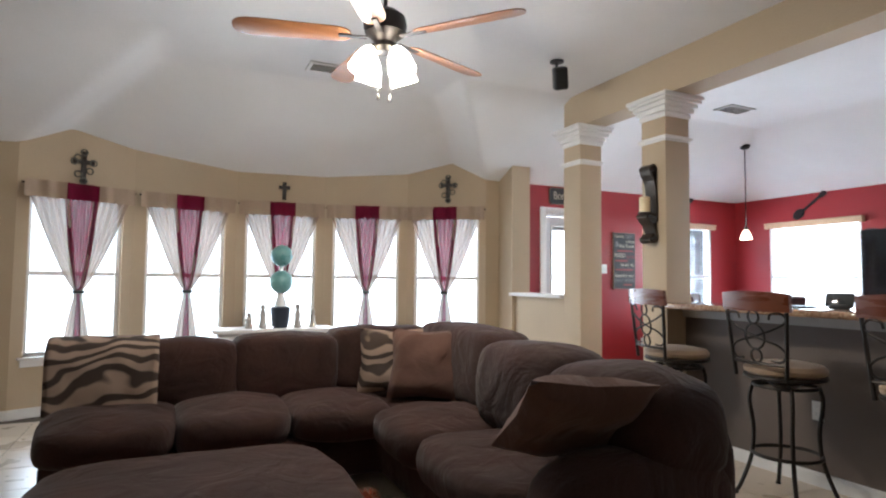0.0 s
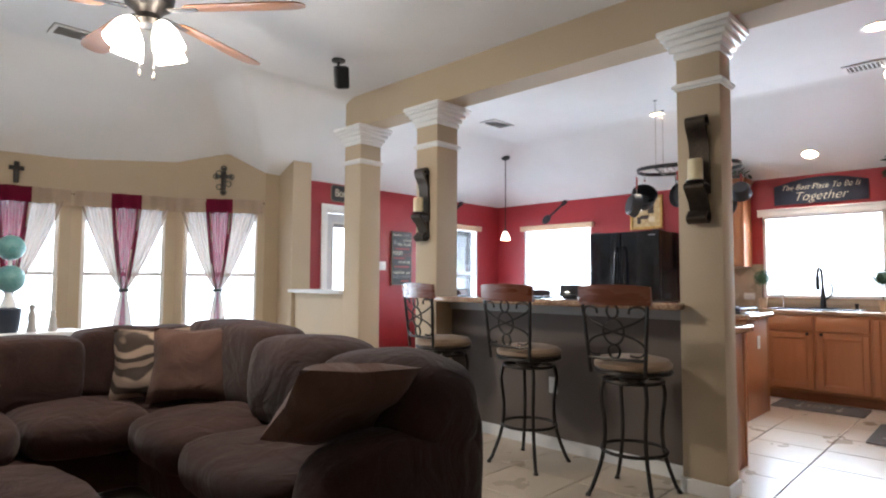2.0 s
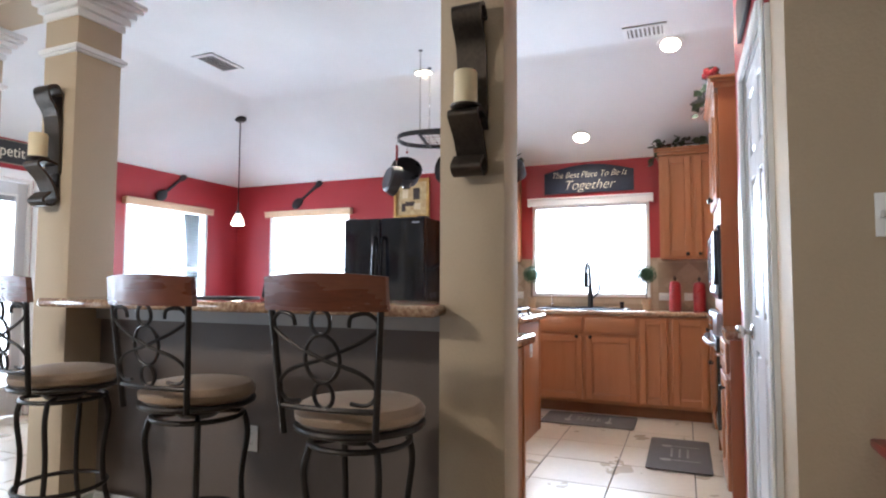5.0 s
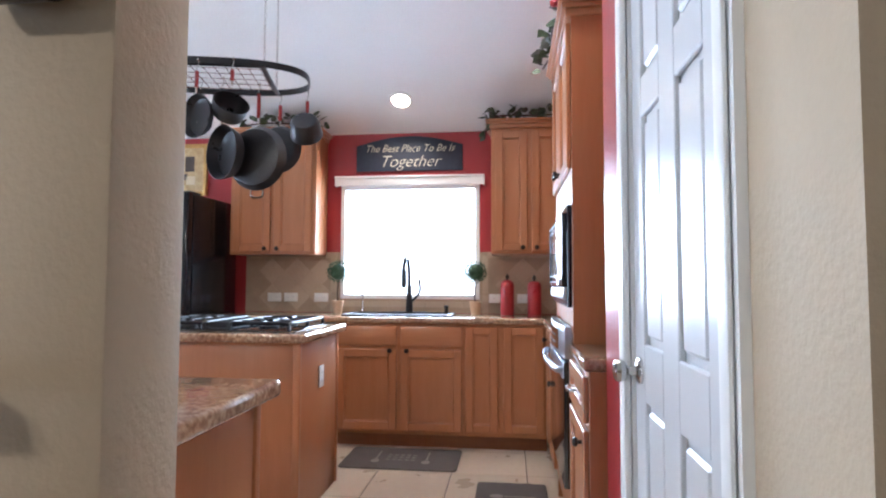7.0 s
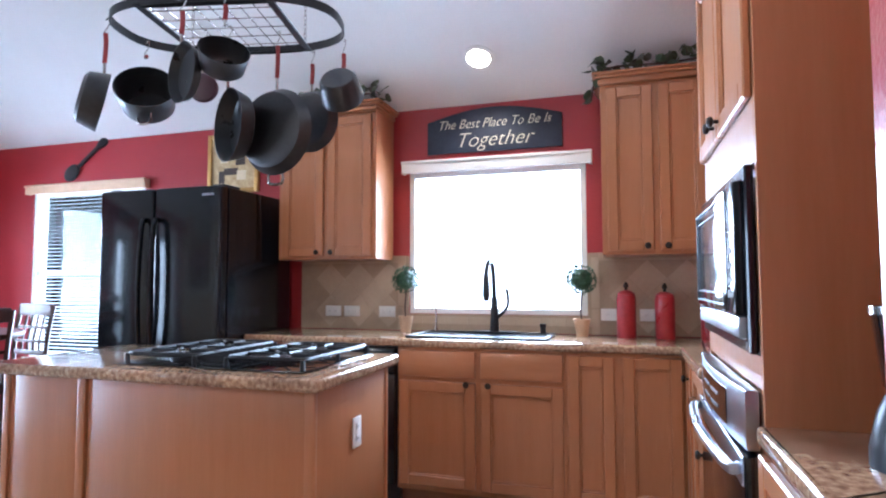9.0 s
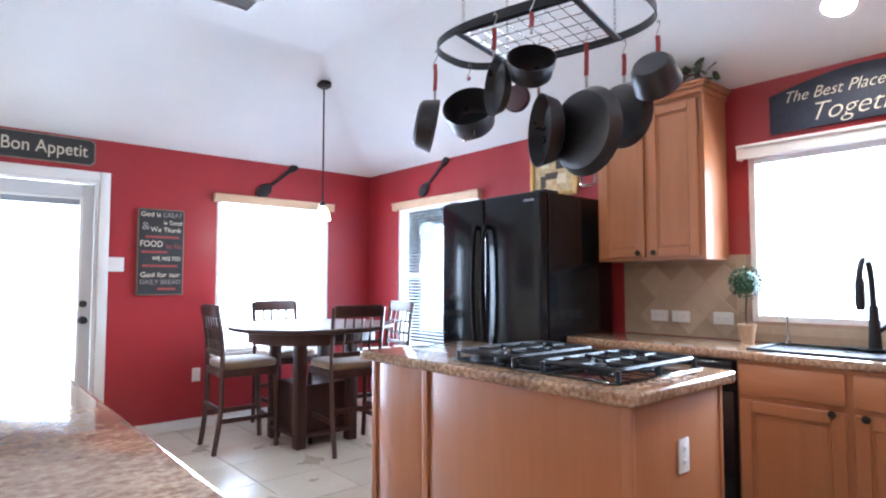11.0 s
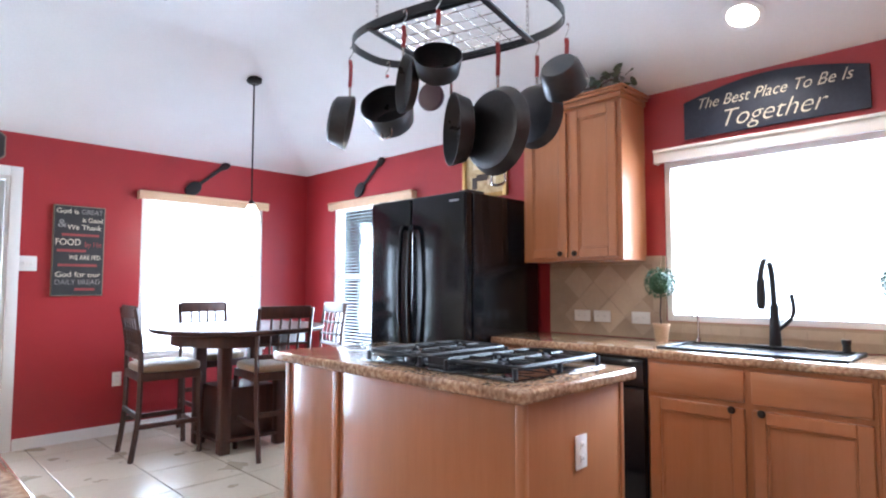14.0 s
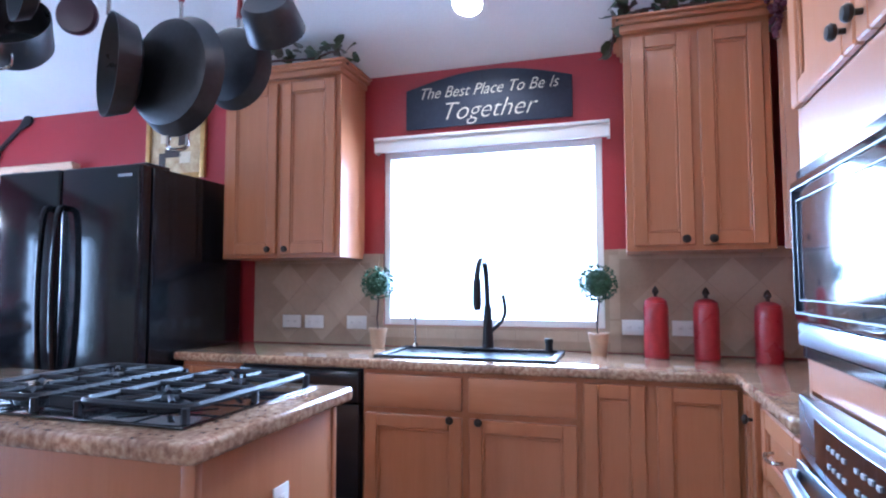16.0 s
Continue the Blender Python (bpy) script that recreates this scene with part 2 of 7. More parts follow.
M_SHEER = sheer_mat("cream_sheer", (0.42, 0.32, 0.26), 0.09, 260.0, 0.11)
M_VALSHEER = sheer_mat("cream_sheer_doubled", (0.46, 0.35, 0.26), 0.03, 260.0, 0.12)
M_BURG = sheer_mat("burgundy_sheer", (0.17, 0.012, 0.035), 0.05, 260.0, 0.22)
M_SHADE = glow("frosted_lamp_glass", (1.0, 0.93, 0.82), 13.0)
M_CANGLOW = glow("lamp_lens", (1.0, 0.90, 0.74), 14.0)
M_PENDGLOW = glow("pendant_glass", (1.0, 0.82, 0.60), 2.2)
M_SKYCARD = glow("hazy_bright_sky", (0.90, 0.96, 1.0), 2.2)
M_BLIND = sheer_mat("white_blind_slat", (0.88, 0.90, 0.93), 0.25, 40.0)


def granite():
    m = bpy.data.materials.new("brown_granite")
    m.use_nodes = True
    n, l = m.node_tree.nodes, m.node_tree.links
    p = n["Principled BSDF"]
    geo = n.new("ShaderNodeNewGeometry")
    def ramp(src, stops):
        r = n.new("ShaderNodeValToRGB")
        e = r.color_ramp.elements
        while len(e) < len(stops):
            e.new(0.5)
        for el, (pos, c) in zip(e, stops):
            el.position, el.color = pos, (*c, 1)
        l.new(src, r.inputs[0])
        return r
    def tex(kind, s, d=5.0):
        t = n.new("ShaderNodeTex" + kind)
        t.inputs["Scale"].default_value = s
        if kind == "Noise":
            t.inputs["Detail"].default_value = d
        l.new(geo.outputs["Position"], t.inputs["Vector"])
        return t
    base = ramp(tex("Noise", 62).outputs["Fac"], [(0.30, (0.20, 0.125, 0.085)), (0.43, (0.29, 0.19, 0.13)), (0.55, (0.38, 0.27, 0.19)), (0.68, (0.48, 0.38, 0.28))])
    cloud = ramp(tex("Noise", 5, 3).outputs["Fac"], [(0.4, (0.75, 0.62, 0.52)), (0.62, (1.25, 1.15, 1.0))])
    mx = n.new("ShaderNodeMix")
    mx.data_type, mx.blend_type = "RGBA", "MULTIPLY"
    mx.inputs[0].default_value = 0.8
    l.new(base.outputs[0], mx.inputs["A"])
    l.new(cloud.outputs[0], mx.inputs["B"])
    spk = tex("Voronoi", 130)
    sp = ramp(spk.outputs["Distance"], [(0.10, (0.25, 0.22, 0.2)), (0.2, (1, 1, 1))])
    m2 = n.new("ShaderNodeMix")
    m2.data_type, m2.blend_type = "RGBA", "MULTIPLY"
    m2.inputs[0].default_value = 0.35
    l.new(mx.outputs["Result"], m2.inputs["A"])
    l.new(sp.outputs[0], m2.inputs["B"])
    l.new(m2.outputs["Result"], p.inputs["Base Color"])
    p.inputs["Roughness"].default_value = 0.10
    p.inputs["Coat Weight"].default_value = 0.5
    p.inputs["Coat Roughness"].default_value = 0.05
    return m


M_GRANITE = granite()
M_STONE = mat("tan_splash_stone", (0.43, 0.325, 0.225), 0.5, scale=6, fine=40, color2=(0.50, 0.385, 0.275), bump=0.15, objrand=0.03)
M_STONEGROUT = mat("splash_grout", (0.38, 0.285, 0.20), 0.8, var=0.1, scale=12, fine=90)


def camo():
    m = mat("leaf_print_throw", (0.10, 0.075, 0.058), 0.9, scale=7, fine=120, color2=(0.15, 0.11, 0.085), bump=0.4, depth=0.003)
    n, l = m.node_tree.nodes, m.node_tree.links
    p = n["Principled BSDF"]
    geo, w, r = n.new("ShaderNodeNewGeometry"), n.new("ShaderNodeTexWave"), n.new("ShaderNodeValToRGB")
    w.inputs["Scale"].default_value, w.inputs["Distortion"].default_value, w.inputs["Detail"].default_value = 3.2, 16.0, 1.5
    w.bands_direction = "Z"
    l.new(geo.outputs["Position"], w.inputs["Vector"])
    l.new(w.outputs["Fac"], r.inputs[0])
    e = r.color_ramp.elements
    e[0].position, e[0].color = 0.30, (0.035, 0.022, 0.016, 1)
    e[1].position, e[1].color = 0.62, (0.26, 0.19, 0.145, 1)
    l.new(r.outputs[0], p.inputs["Base Color"])
    return m


M_THROW = camo()


# ---- building tools ----
PLACED = {}


def thing(name, label, category, m=None, group="", kind=""):
    ob = new(name)
    ob.empty_display_size = 0.1
    m = m or Matrix()
    ob.matrix_basis = m
    PLACED[ob] = m
    return tagged(ob, label, category, group, kind)


def part(name, bm, material, parent=None, label="", smooth=True, sharp=35):
    """Links bm, built in world places, as ONE mesh under parent."""
    me = bpy.data.meshes.new(name)
    bmesh.ops.recalc_face_normals(bm, faces=bm.faces)
    if parent is not None:
        bm.transform(PLACED[parent].inverted())
    bm.to_mesh(me)
    bm.free()
    me.materials.append(material)
    if smooth:
        me.shade_smooth()
        me.set_sharp_from_angle(angle=radians(sharp))
    ob = new(name, me)
    if parent is not None:
        ob.parent = parent
        PLACED[ob] = PLACED[parent]
    return tagged(ob, label)


def shared(name, me, parent, m):
    """One more piece on a mesh that alike pieces share; m is its place in the parent's own space."""
    ob = new(name, me)
    ob.parent = parent
    ob.matrix_basis = m
    return ob


def structure(name, bm, material, label, category, smooth=False, sharp=35):
    ob = part(name, bm, material, None, "", smooth, sharp)
    PLACED[ob] = Matrix()
    return tagged(ob, label, category, "", "structure")


def box(lo, hi, bevel=0.0, bm=None, seg=2, m=None):
    bm2 = bmesh.new()
    c = [(a + b) / 2 for a, b in zip(lo, hi)]
    s = [abs(b - a) for a, b in zip(lo, hi)]
    bmesh.ops.create_cube(bm2, size=1, matrix=Matrix.Translation(c) @ Matrix.Diagonal((*s, 1)))
    if bevel:
        bmesh.ops.bevel(bm2, geom=bm2.edges[:], offset=min(bevel, min(s) * 0.45), segments=seg, profile=0.5, affect="EDGES")
    if m is not None:
        bm2.transform(m)
    return join(bm, bm2)


def join(bm, other):
    if bm is None:
        return other
    tmp = bpy.data.meshes.new("tmp")
    other.to_mesh(tmp)
    other.free()
    bm.from_mesh(tmp)
    bpy.data.meshes.remove(tmp)
    return bm


def lathe(profile, n=24, m=None, bm=None, close=True):
    """Turns (radius, height) round the z axis."""
    bm = bm if bm is not None else bmesh.new()
    m = m or Matrix()
    rings = []
    for r, z in profile:
        rings.append([bm.verts.new(m @ Vector((r * math.cos(2 * math.pi * i / n), r * math.sin(2 * math.pi * i / n), z))) for i in range(n)] if r > 1e-5
                     else [bm.verts.new(m @ Vector((0, 0, z)))])
    for a, b in zip(rings, rings[1:]):
        for i in range(n):
            j = (i + 1) % n
            if len(a) == 1 and len(b) == 1:
                continue
            if len(a) == 1:
                bm.faces.new((a[0], b[i], b[j]))
            elif len(b) == 1:
                bm.faces.new((a[i], a[j], b[0]))
            else:
                bm.faces.new((a[i], a[j], b[j], b[i]))
    if close:
        for r in (rings[0], rings[-1]):
            if len(r) > 1:
                bm.faces.new(r)
    return bm


def rod(a, b, r, n=10, bm=None, r2=None):
    a, b = Vector(a), Vector(b)
    d = b - a
    m = Matrix.Translation(a) @ d.to_track_quat("Z", "Y").to_matrix().to_4x4()
    return lathe([(r, 0), (r2 if r2 is not None else r, d.length)], n, m, bm)


def tube(pts, r, n=8, closed=False, bm=None, flat=1.0):
    """A round bar along points."""
    bm = bm if bm is not None else bmesh.new()
    pts = [Vector(p) for p in pts]
    k = len(pts)
    rings = []
    up = None
    for i, p in enumerate(pts):
        a = pts[(i - 1) % k] if closed or i else p
        b = pts[(i + 1) % k] if closed or i < k - 1 else p
        t = (b - a).normalized()
        if up is None:
            up = Vector((0, 0, 1)) if abs(t.z) < 0.9 else Vector((1, 0, 0))
        side = t.cross(up).normalized()
        up = side.cross(t).normalized()
        rings.append([bm.verts.new(p + r * (math.cos(2 * math.pi * j / n) * side + flat * math.sin(2 * math.pi * j / n) * up)) for j in range(n)])
    for i in range(k if closed else k - 1):
        a, b = rings[i], rings[(i + 1) % k]
        for j in range(n):
            bm.faces.new((a[j], a[(j + 1) % n], b[(j + 1) % n], b[j]))
    if not closed:
        bm.faces.new(rings[0])
        bm.faces.new(rings[-1])
    return bm


def curve_pts(ctrl, steps=8, closed=False):
    """Points of a smooth line through ctrl."""
    c = [Vector(p) for p in ctrl]
    k = len(c)
    out = []
    for i in range(k if closed else k - 1):
        g = lambda j: c[j % k] if closed else c[max(0, min(k - 1, j))]
        p0, p1, p2, p3 = g(i - 1), g(i), g(i + 1), g(i + 2)
        for s in range(steps):
            t = s / steps
            out.append(0.5 * (2 * p1 + (p2 - p0) * t + (2 * p0 - 5 * p1 + 4 * p2 - p3) * t * t + (3 * p1 - p0 - 3 * p2 + p3) * t ** 3))
    if not closed:
        out.append(c[-1])
    return out


def prism(outline, z0, z1, bevel=0.0, m=None, bm=None, seg=2):
    """An outline of (x, y) pushed from z0 to z1."""
    b2 = bmesh.new()
    vs = [b2.verts.new((x, y, z0)) for x, y in outline]
    f = b2.faces.new(vs)
    top = bmesh.ops.extrude_face_region(b2, geom=[f])
    bmesh.ops.translate(b2, vec=(0, 0, z1 - z0), verts=[v for v in top["geom"] if isinstance(v, bmesh.types.BMVert)])
    if bevel:
        caps = [e for e in b2.edges if abs(e.verts[0].co.z - e.verts[1].co.z) < 1e-6]
        bmesh.ops.bevel(b2, geom=caps, offset=bevel, segments=seg, profile=0.5, affect="EDGES")
    if m is not None:
        b2.transform(m)
    return join(bm, b2)


def ring_frame(x0, z0, x1, z1, w, d, m, bm=None, bevel=0.004):
    """Four boards round an opening in the local xz plane, d deep towards -y."""
    for lo, hi in (((x0, -d, z0), (x0 + w, 0, z1)), ((x1 - w, -d, z0), (x1, 0, z1)), ((x0 + w, -d, z1 - w), (x1 - w, 0, z1)), ((x0 + w, -d, z0), (x1 - w, 0, z0 + w))):
        bm = box(lo, hi, bevel, bm, 1, m)
    return bm


def cushion(lo, hi, puff=0.04, m=None, bm=None, cuts=7, crease=0.25, seed=0, power=4.0):
    """A stuffed block: rounded corners, bulging faces, slight unevenness."""
    b2 = bmesh.new()
    bmesh.ops.create_cube(b2, size=2)
    bmesh.ops.subdivide_edges(b2, edges=b2.edges[:], cuts=cuts, use_grid_fill=True)
    c = Vector([(a + b) / 2 for a, b in zip(lo, hi)])
    h = Vector([(b - a) / 2 for a, b in zip(lo, hi)])
    for v in b2.verts:
        p = v.co.copy()
        length = (abs(p.x) ** power + abs(p.y) ** power + abs(p.z) ** power) ** (1 / power)
        q = p / length
        inner = (1 - q.x * q.x) * (1 - q.y * q.y) + (1 - q.y * q.y) * (1 - q.z * q.z) + (1 - q.x * q.x) * (1 - q.z * q.z)
        w = Vector((q.x * h.x, q.y * h.y, q.z * h.z))
        w += q.normalized() * puff * (inner - 0.5)
        nz = noise.noise(Vector((w.x * 4 + seed * 7.3, w.y * 4, w.z * 4 + seed)))
        v.co = c + w + q.normalized() * nz * puff * crease
    if m is not None:
        b2.transform(m)
    return join(bm, b2)


def letters(text, size, material, parent, m, name="lettering", label="", font_shear=0.0, extrude=0.002, align="CENTER", width=0.0, spacing=1.0, thin=0.0):
    """Written words as a thin mesh, in the local xy plane of m."""
    cu = bpy.data.curves.new(name, "FONT")
    cu.body, cu.size, cu.align_x, cu.extrude, cu.shear = text, size, align, extrude, font_shear
    cu.align_y, cu.space_character, cu.offset = "CENTER", spacing, -thin
    tmp = new(name, cu)
    bpy.context.view_layer.update()
    me = bpy.data.meshes.new_from_object(tmp.evaluated_get(bpy.context.evaluated_depsgraph_get()))
    bpy.data.objects.remove(tmp)
    bpy.data.curves.remove(cu)
    me.materials.clear()
    me.materials.append(material)
    if width and len(me.vertices):
        xs = [v.co.x for v in me.vertices]
        k = width / max(1e-6, max(xs) - min(xs))
        me.transform(Matrix.Diagonal((k, 1, 1, 1)))
    me.transform(PLACED[parent].inverted() @ m)
    me.update()
    ob = new(name, me)
    ob.parent = parent
    PLACED[ob] = PLACED[parent]
    return tagged(ob, label)


NORTH = Matrix(((1, 0, 0, 0), (0, 0, -1, 0), (0, 1, 0, 0), (0, 0, 0, 1)))   # local xy shown on a wall that faces south
EAST = Matrix(((0, 0, -1, 0), (-1, 0, 0, 0), (0, 1, 0, 0), (0, 0, 0, 1)))   # local xy shown on a wall that faces west


# ---- floor, walls, ceiling ----
WALL_H, FLAT = 2.37, 2.98
BAY = [(-0.42, 6.45), (0.45, 6.83), (1.42, 7.02), (2.36, 6.95), (3.28, 6.72), (4.03, 6.19)]


def ceiling_height(x, y):
    z = min(FLAT, WALL_H + 0.46 * (8.12 - x))
    main = WALL_H + (0.46 * (6.19 - y) if x > 1.8 else 0.386 * (6.45 - y))
    if x < 4.03:
        bay = WALL_H + 0.41 * (7.0 - y - 0.05 * (x - 1.9))
        side = WALL_H + min(0.62 * (4.03 - x), 0.55 * (x + 0.42))
        z = min(z, bay, max(main, side))
    else:
        z = min(z, main)
    return z


def make_ceiling():
    step = 0.61 / 0.46 / 22
    nx, ny = 190, 190
    verts, faces, ids = [], [], {}
    for i in range(nx + 1):
        for j in range(-15, ny + 1):
            x, y = 8.12 - i * step, 6.19 - j * step
            ids[i, j] = len(verts)
            verts.append((x, y, ceiling_height(x, y)))
    for i in range(nx):
        for j in range(-15, ny):
            if j < 0 and not (8.12 - i * step < 4.12):
                continue
            a, b, c, d = ids[i, j], ids[i + 1, j], ids[i + 1, j + 1], ids[i, j + 1]
            faces += [(a, b, c), (a, c, d)]
    me = bpy.data.meshes.new("ceiling")
    me.from_pydata(verts, [], faces)
    me.materials.append(M_CEIL)
    me.shade_smooth()
    ob = new("ceiling", me)
    tagged(ob, "white textured vaulted ceiling sloping down to the outer walls", "ceiling", "", "structure")


make_ceiling()


def wall_run(name, material, label, m, length, thick, height, holes=(), z0=0.0):
    """A wall along local x, its room side on local y = 0, thickness towards +y, with holes (x0, z0, x1, z1)."""
    bm = None
    x = 0.0
    for hx0, hz0, hx1, hz1 in sorted(holes):
        if hx0 > x:
            bm = box((x, 0, z0), (hx0, thick, height), 0, bm, 1, m)
        if hz0 > z0:
            bm = box((hx0, 0, z0), (hx1, thick, hz0), 0, bm, 1, m)
        bm = box((hx0, 0, hz1), (hx1, thick, height), 0, bm, 1, m)
        x = hx1
    if x < length:
        bm = box((x, 0, z0), (length, thick, height), 0, bm, 1, m)
    bmesh.ops.remove_doubles(bm, verts=bm.verts, dist=1e-5)
    return structure(name, bm, material, label, "wall")


def on_wall(x, y, deg):
    return pose(x, y, 0, 0, 0, deg)


# Openings: kitchen north wall, east wall, bay facets.
DOOR = (4.835, 0.0, 5.58, 2.035)
WIN_B = (6.50, 0.62, 7.62, 1.99)
WIN_C = (4.51, 0.62, 5.67, 1.99)
WIN_S = (1.19, 1.025, 2.325, 1.945)
wall_run("wall_north", M_RED, "deep red painted kitchen wall with a door and a window", on_wall(4.43, 6.19, 0), 3.84, 0.15, 2.6,
         [(DOOR[0] - 4.43, 0, DOOR[2] - 4.43, DOOR[3]), (WIN_B[0] - 4.43, WIN_B[1], WIN_B[2] - 4.43, WIN_B[3])])
# local x runs south along the east wall
wall_run("wall_east", M_RED, "deep red painted kitchen wall with two windows", on_wall(8.12, 6.19, -90), 6.59, 0.15, 2.6,
         [(6.19 - WIN_C[2], WIN_C[1], 6.19 - WIN_C[0], WIN_C[3]), (6.19 - WIN_S[2], WIN_S[1], 6.19 - WIN_S[0], WIN_S[3])])
WIN_BAY = (0.16, 0.52, 0.81, 1.97)
for k in range(5):
    (xa, ya), (xb, yb) = BAY[k], BAY[k + 1]
    ang = math.degrees(math.atan2(yb - ya, xb - xa))
    ln = math.hypot(xb - xa, yb - ya)
    g = (ln - 0.76) / 2
    wall_run(f"wall_bay_{k + 1}", M_TAN, "tan painted wall of the bay with one tall window", on_wall(xa, ya, ang), ln, 0.12, 2.85,
             [(g, WIN_BAY[1], ln - g, WIN_BAY[3])])
structure("wall_north_west", box((-3.2, 6.45, 0), (-0.42, 6.6, 2.7)), M_TAN, "tan painted living room wall beside the bay", "wall")
structure("wall_north_stub", box((4.03, 6.19, 0), (4.43, 6.34, 2.7)), M_TAN, "tan painted return wall between bay and kitchen", "wall")
structure("wall_pilaster", box((4.20, 5.90, 0), (4.43, 6.19, 2.6)), M_TAN, "tan painted pilaster at the end of the half wall", "wall")
structure("wall_west", box((-3.35, -5.0, 0), (-3.2, 6.6, 3.2)), M_TAN, "tan painted living room side wall", "wall")
structure("wall_south", box((-3.2, -5.0, 0), (4.1, -4.85, 3.2)), M_TAN, "tan painted living room back wall", "wall")
structure("wall_living_east", box((4.10, -4.85, 0), (4.365, 0.618, 3.2)), M_TAN, "tan painted wall ending beside the kitchen passage", "wall")
structure("wall_pantry_head", box((4.365, 0.47, 2.06), (5.15, 0.634, 3.2)), M_RED, "red painted wall over the pantry door", "wall")
structure("wall_pantry", box((5.15, 0.47, 0), (5.50, 0.634, 3.2)), M_RED, "red painted wall beside the pantry door", "wall")
structure("wall_pantry_return", box((5.35, 0.05, 0), (5.50, 0.47, 3.2)), M_RED, "red painted return wall beside the small counter", "wall")
structure("wall_kitchen_south", box((4.365, -0.10, 0), (8.27, 0.05, 3.2)), M_RED, "red painted wall behind the ovens", "wall")
structure("half_wall", box((4.24, 4.98, 0), (4.40, 5.90, 1.06)), M_TAN, "low tan half wall between living room and breakfast nook", "wall")
structure("half_wall_sill", box((4.17, 4.99, 1.06), (4.47, 5.93, 1.095), 0.008), M_TRIM, "white painted sill board capping the half wall", "sill", True)
structure("bar_wall", box((4.40, 1.60, 0), (4.50, 3.80, 1.03)), M_GREY, "taupe painted low wall under the breakfast bar", "wall")
structure("bar_apron", box((4.37, 1.697, 0.96), (4.40, 3.718, 1.03)), mat("grey_apron_paint", (0.42, 0.40, 0.38), 0.5, var=0.05, bump=0.1), "pale grey apron board under the bar top", "trim")
beam = box((4.215, 0.60, 2.675), (4.455, 4.98, 3.3))
structure("beam", beam, M_TAN, "tan painted beam carried by three square columns", "beam")


def column(y0, y1, label, x1=4.46):
    c = thing("column", label, "column", pose(4.335, (y0 + y1) / 2, 0), "columns under the beam", "structure")
    x0 = 4.21
    part("shaft", box((x0, y0, 0), (x1, y1, 2.58), 0.006), M_TAN, c)
    b = None
    for grow, za, zb in ((0.012, 2.312, 2.325), (0.022, 2.325, 2.348), (0.010, 2.348, 2.358)):
        b = box((x0 - grow, y0 - grow, za), (x1 + grow, y1 + grow, zb), 0.004, b, 1)
    part("neck_ring", b, M_TRIM, c, "white moulded ring")
    b = None
    for grow, za, zb in ((0.012, 2.50, 2.54), (0.030, 2.54, 2.58), (0.050, 2.58, 2.615), (0.072, 2.615, 2.64), (0.085, 2.64, 2.673)):
        b = box((x0 - grow, y0 - grow, za), (x1 + grow, y1 + grow, zb), 0.008, b, 2)
    part("capital", b, M_TRIM, c, "white stepped crown capital")
    b = box((x0 - 0.012, y0 - 0.012, 0.0), (x1 + 0.012, y1 + 0.012, 0.085), 0.005, None, 1)
    part("plinth", b, M_TRIM, c, "white base board")


column(1.462, 1.708, "square tan column with white capital at the bar's end", 4.385)
column(3.70, 3.95, "square tan column with white capital behind the bar")
column(4.73, 4.98, "square tan column with white capital above the half wall")


# base boards
def baseboard(a, b, h=0.085, d=0.014):
    (xa, ya), (xb, yb) = a, b
    ln = math.hypot(xb - xa, yb - ya)
    m = on_wall(xa, ya, math.degrees(math.atan2(yb - ya, xb - xa)))
    bm = box((0, -d, 0), (ln, 0, h - 0.015), 0, None, 1, m)
    bm = box((0, -d * 0.6, h - 0.015), (ln, 0, h), 0.003, bm, 1, m)
    structure("baseboard", bm, M_TRIM, "white painted base board", "baseboard", True)


baseboard((5.66, 6.19), (8.12, 6.19))
baseboard((4.43, 6.19), (4.76, 6.19))
baseboard((8.12, 6.19), (8.12, 4.1))
baseboard((4.40, 3.72), (4.40, 1.7))
baseboard((-3.2, 6.45), (-0.42, 6.45))
for k in range(5):
    baseboard(BAY[k], BAY[k + 1])
baseboard((4.03, 6.19), (4.2, 6.19))
baseboard((4.10, 0.618), (4.10, -4.85))
baseboard((4.24, 5.90), (4.24, 4.99))
baseboard((4.355, 0.618), (4.115, 0.618))

# floor bed and outside ground
structure("floor", box((-3.2, -4.85, -0.12), (8.12, 7.1, -0.006)), M_GROUT, "dark grout bed under cream floor tiles", "floor")
structure("ground", box((-60, -60, -0.5), (70, 70, -0.3)), M_LAWN, "lawn round the house", "ground")


# ---- windows ----
def blinds(win, m, w, z0, z1, pitch, tilt, drop_y):
    slat = bpy.data.meshes.new("slat")
    b = box((-w / 2, -0.012, -0.0008), (w / 2, 0.012, 0.0008))
    b.to_mesh(slat)
    b.free()
    slat.materials.append(M_BLIND)
    z = z1
    while z > z0:
        shared("slat", slat, win, PLACED[win].inverted() @ m @ pose(w / 2, drop_y, z, tilt, 0, 0))
        z -= pitch


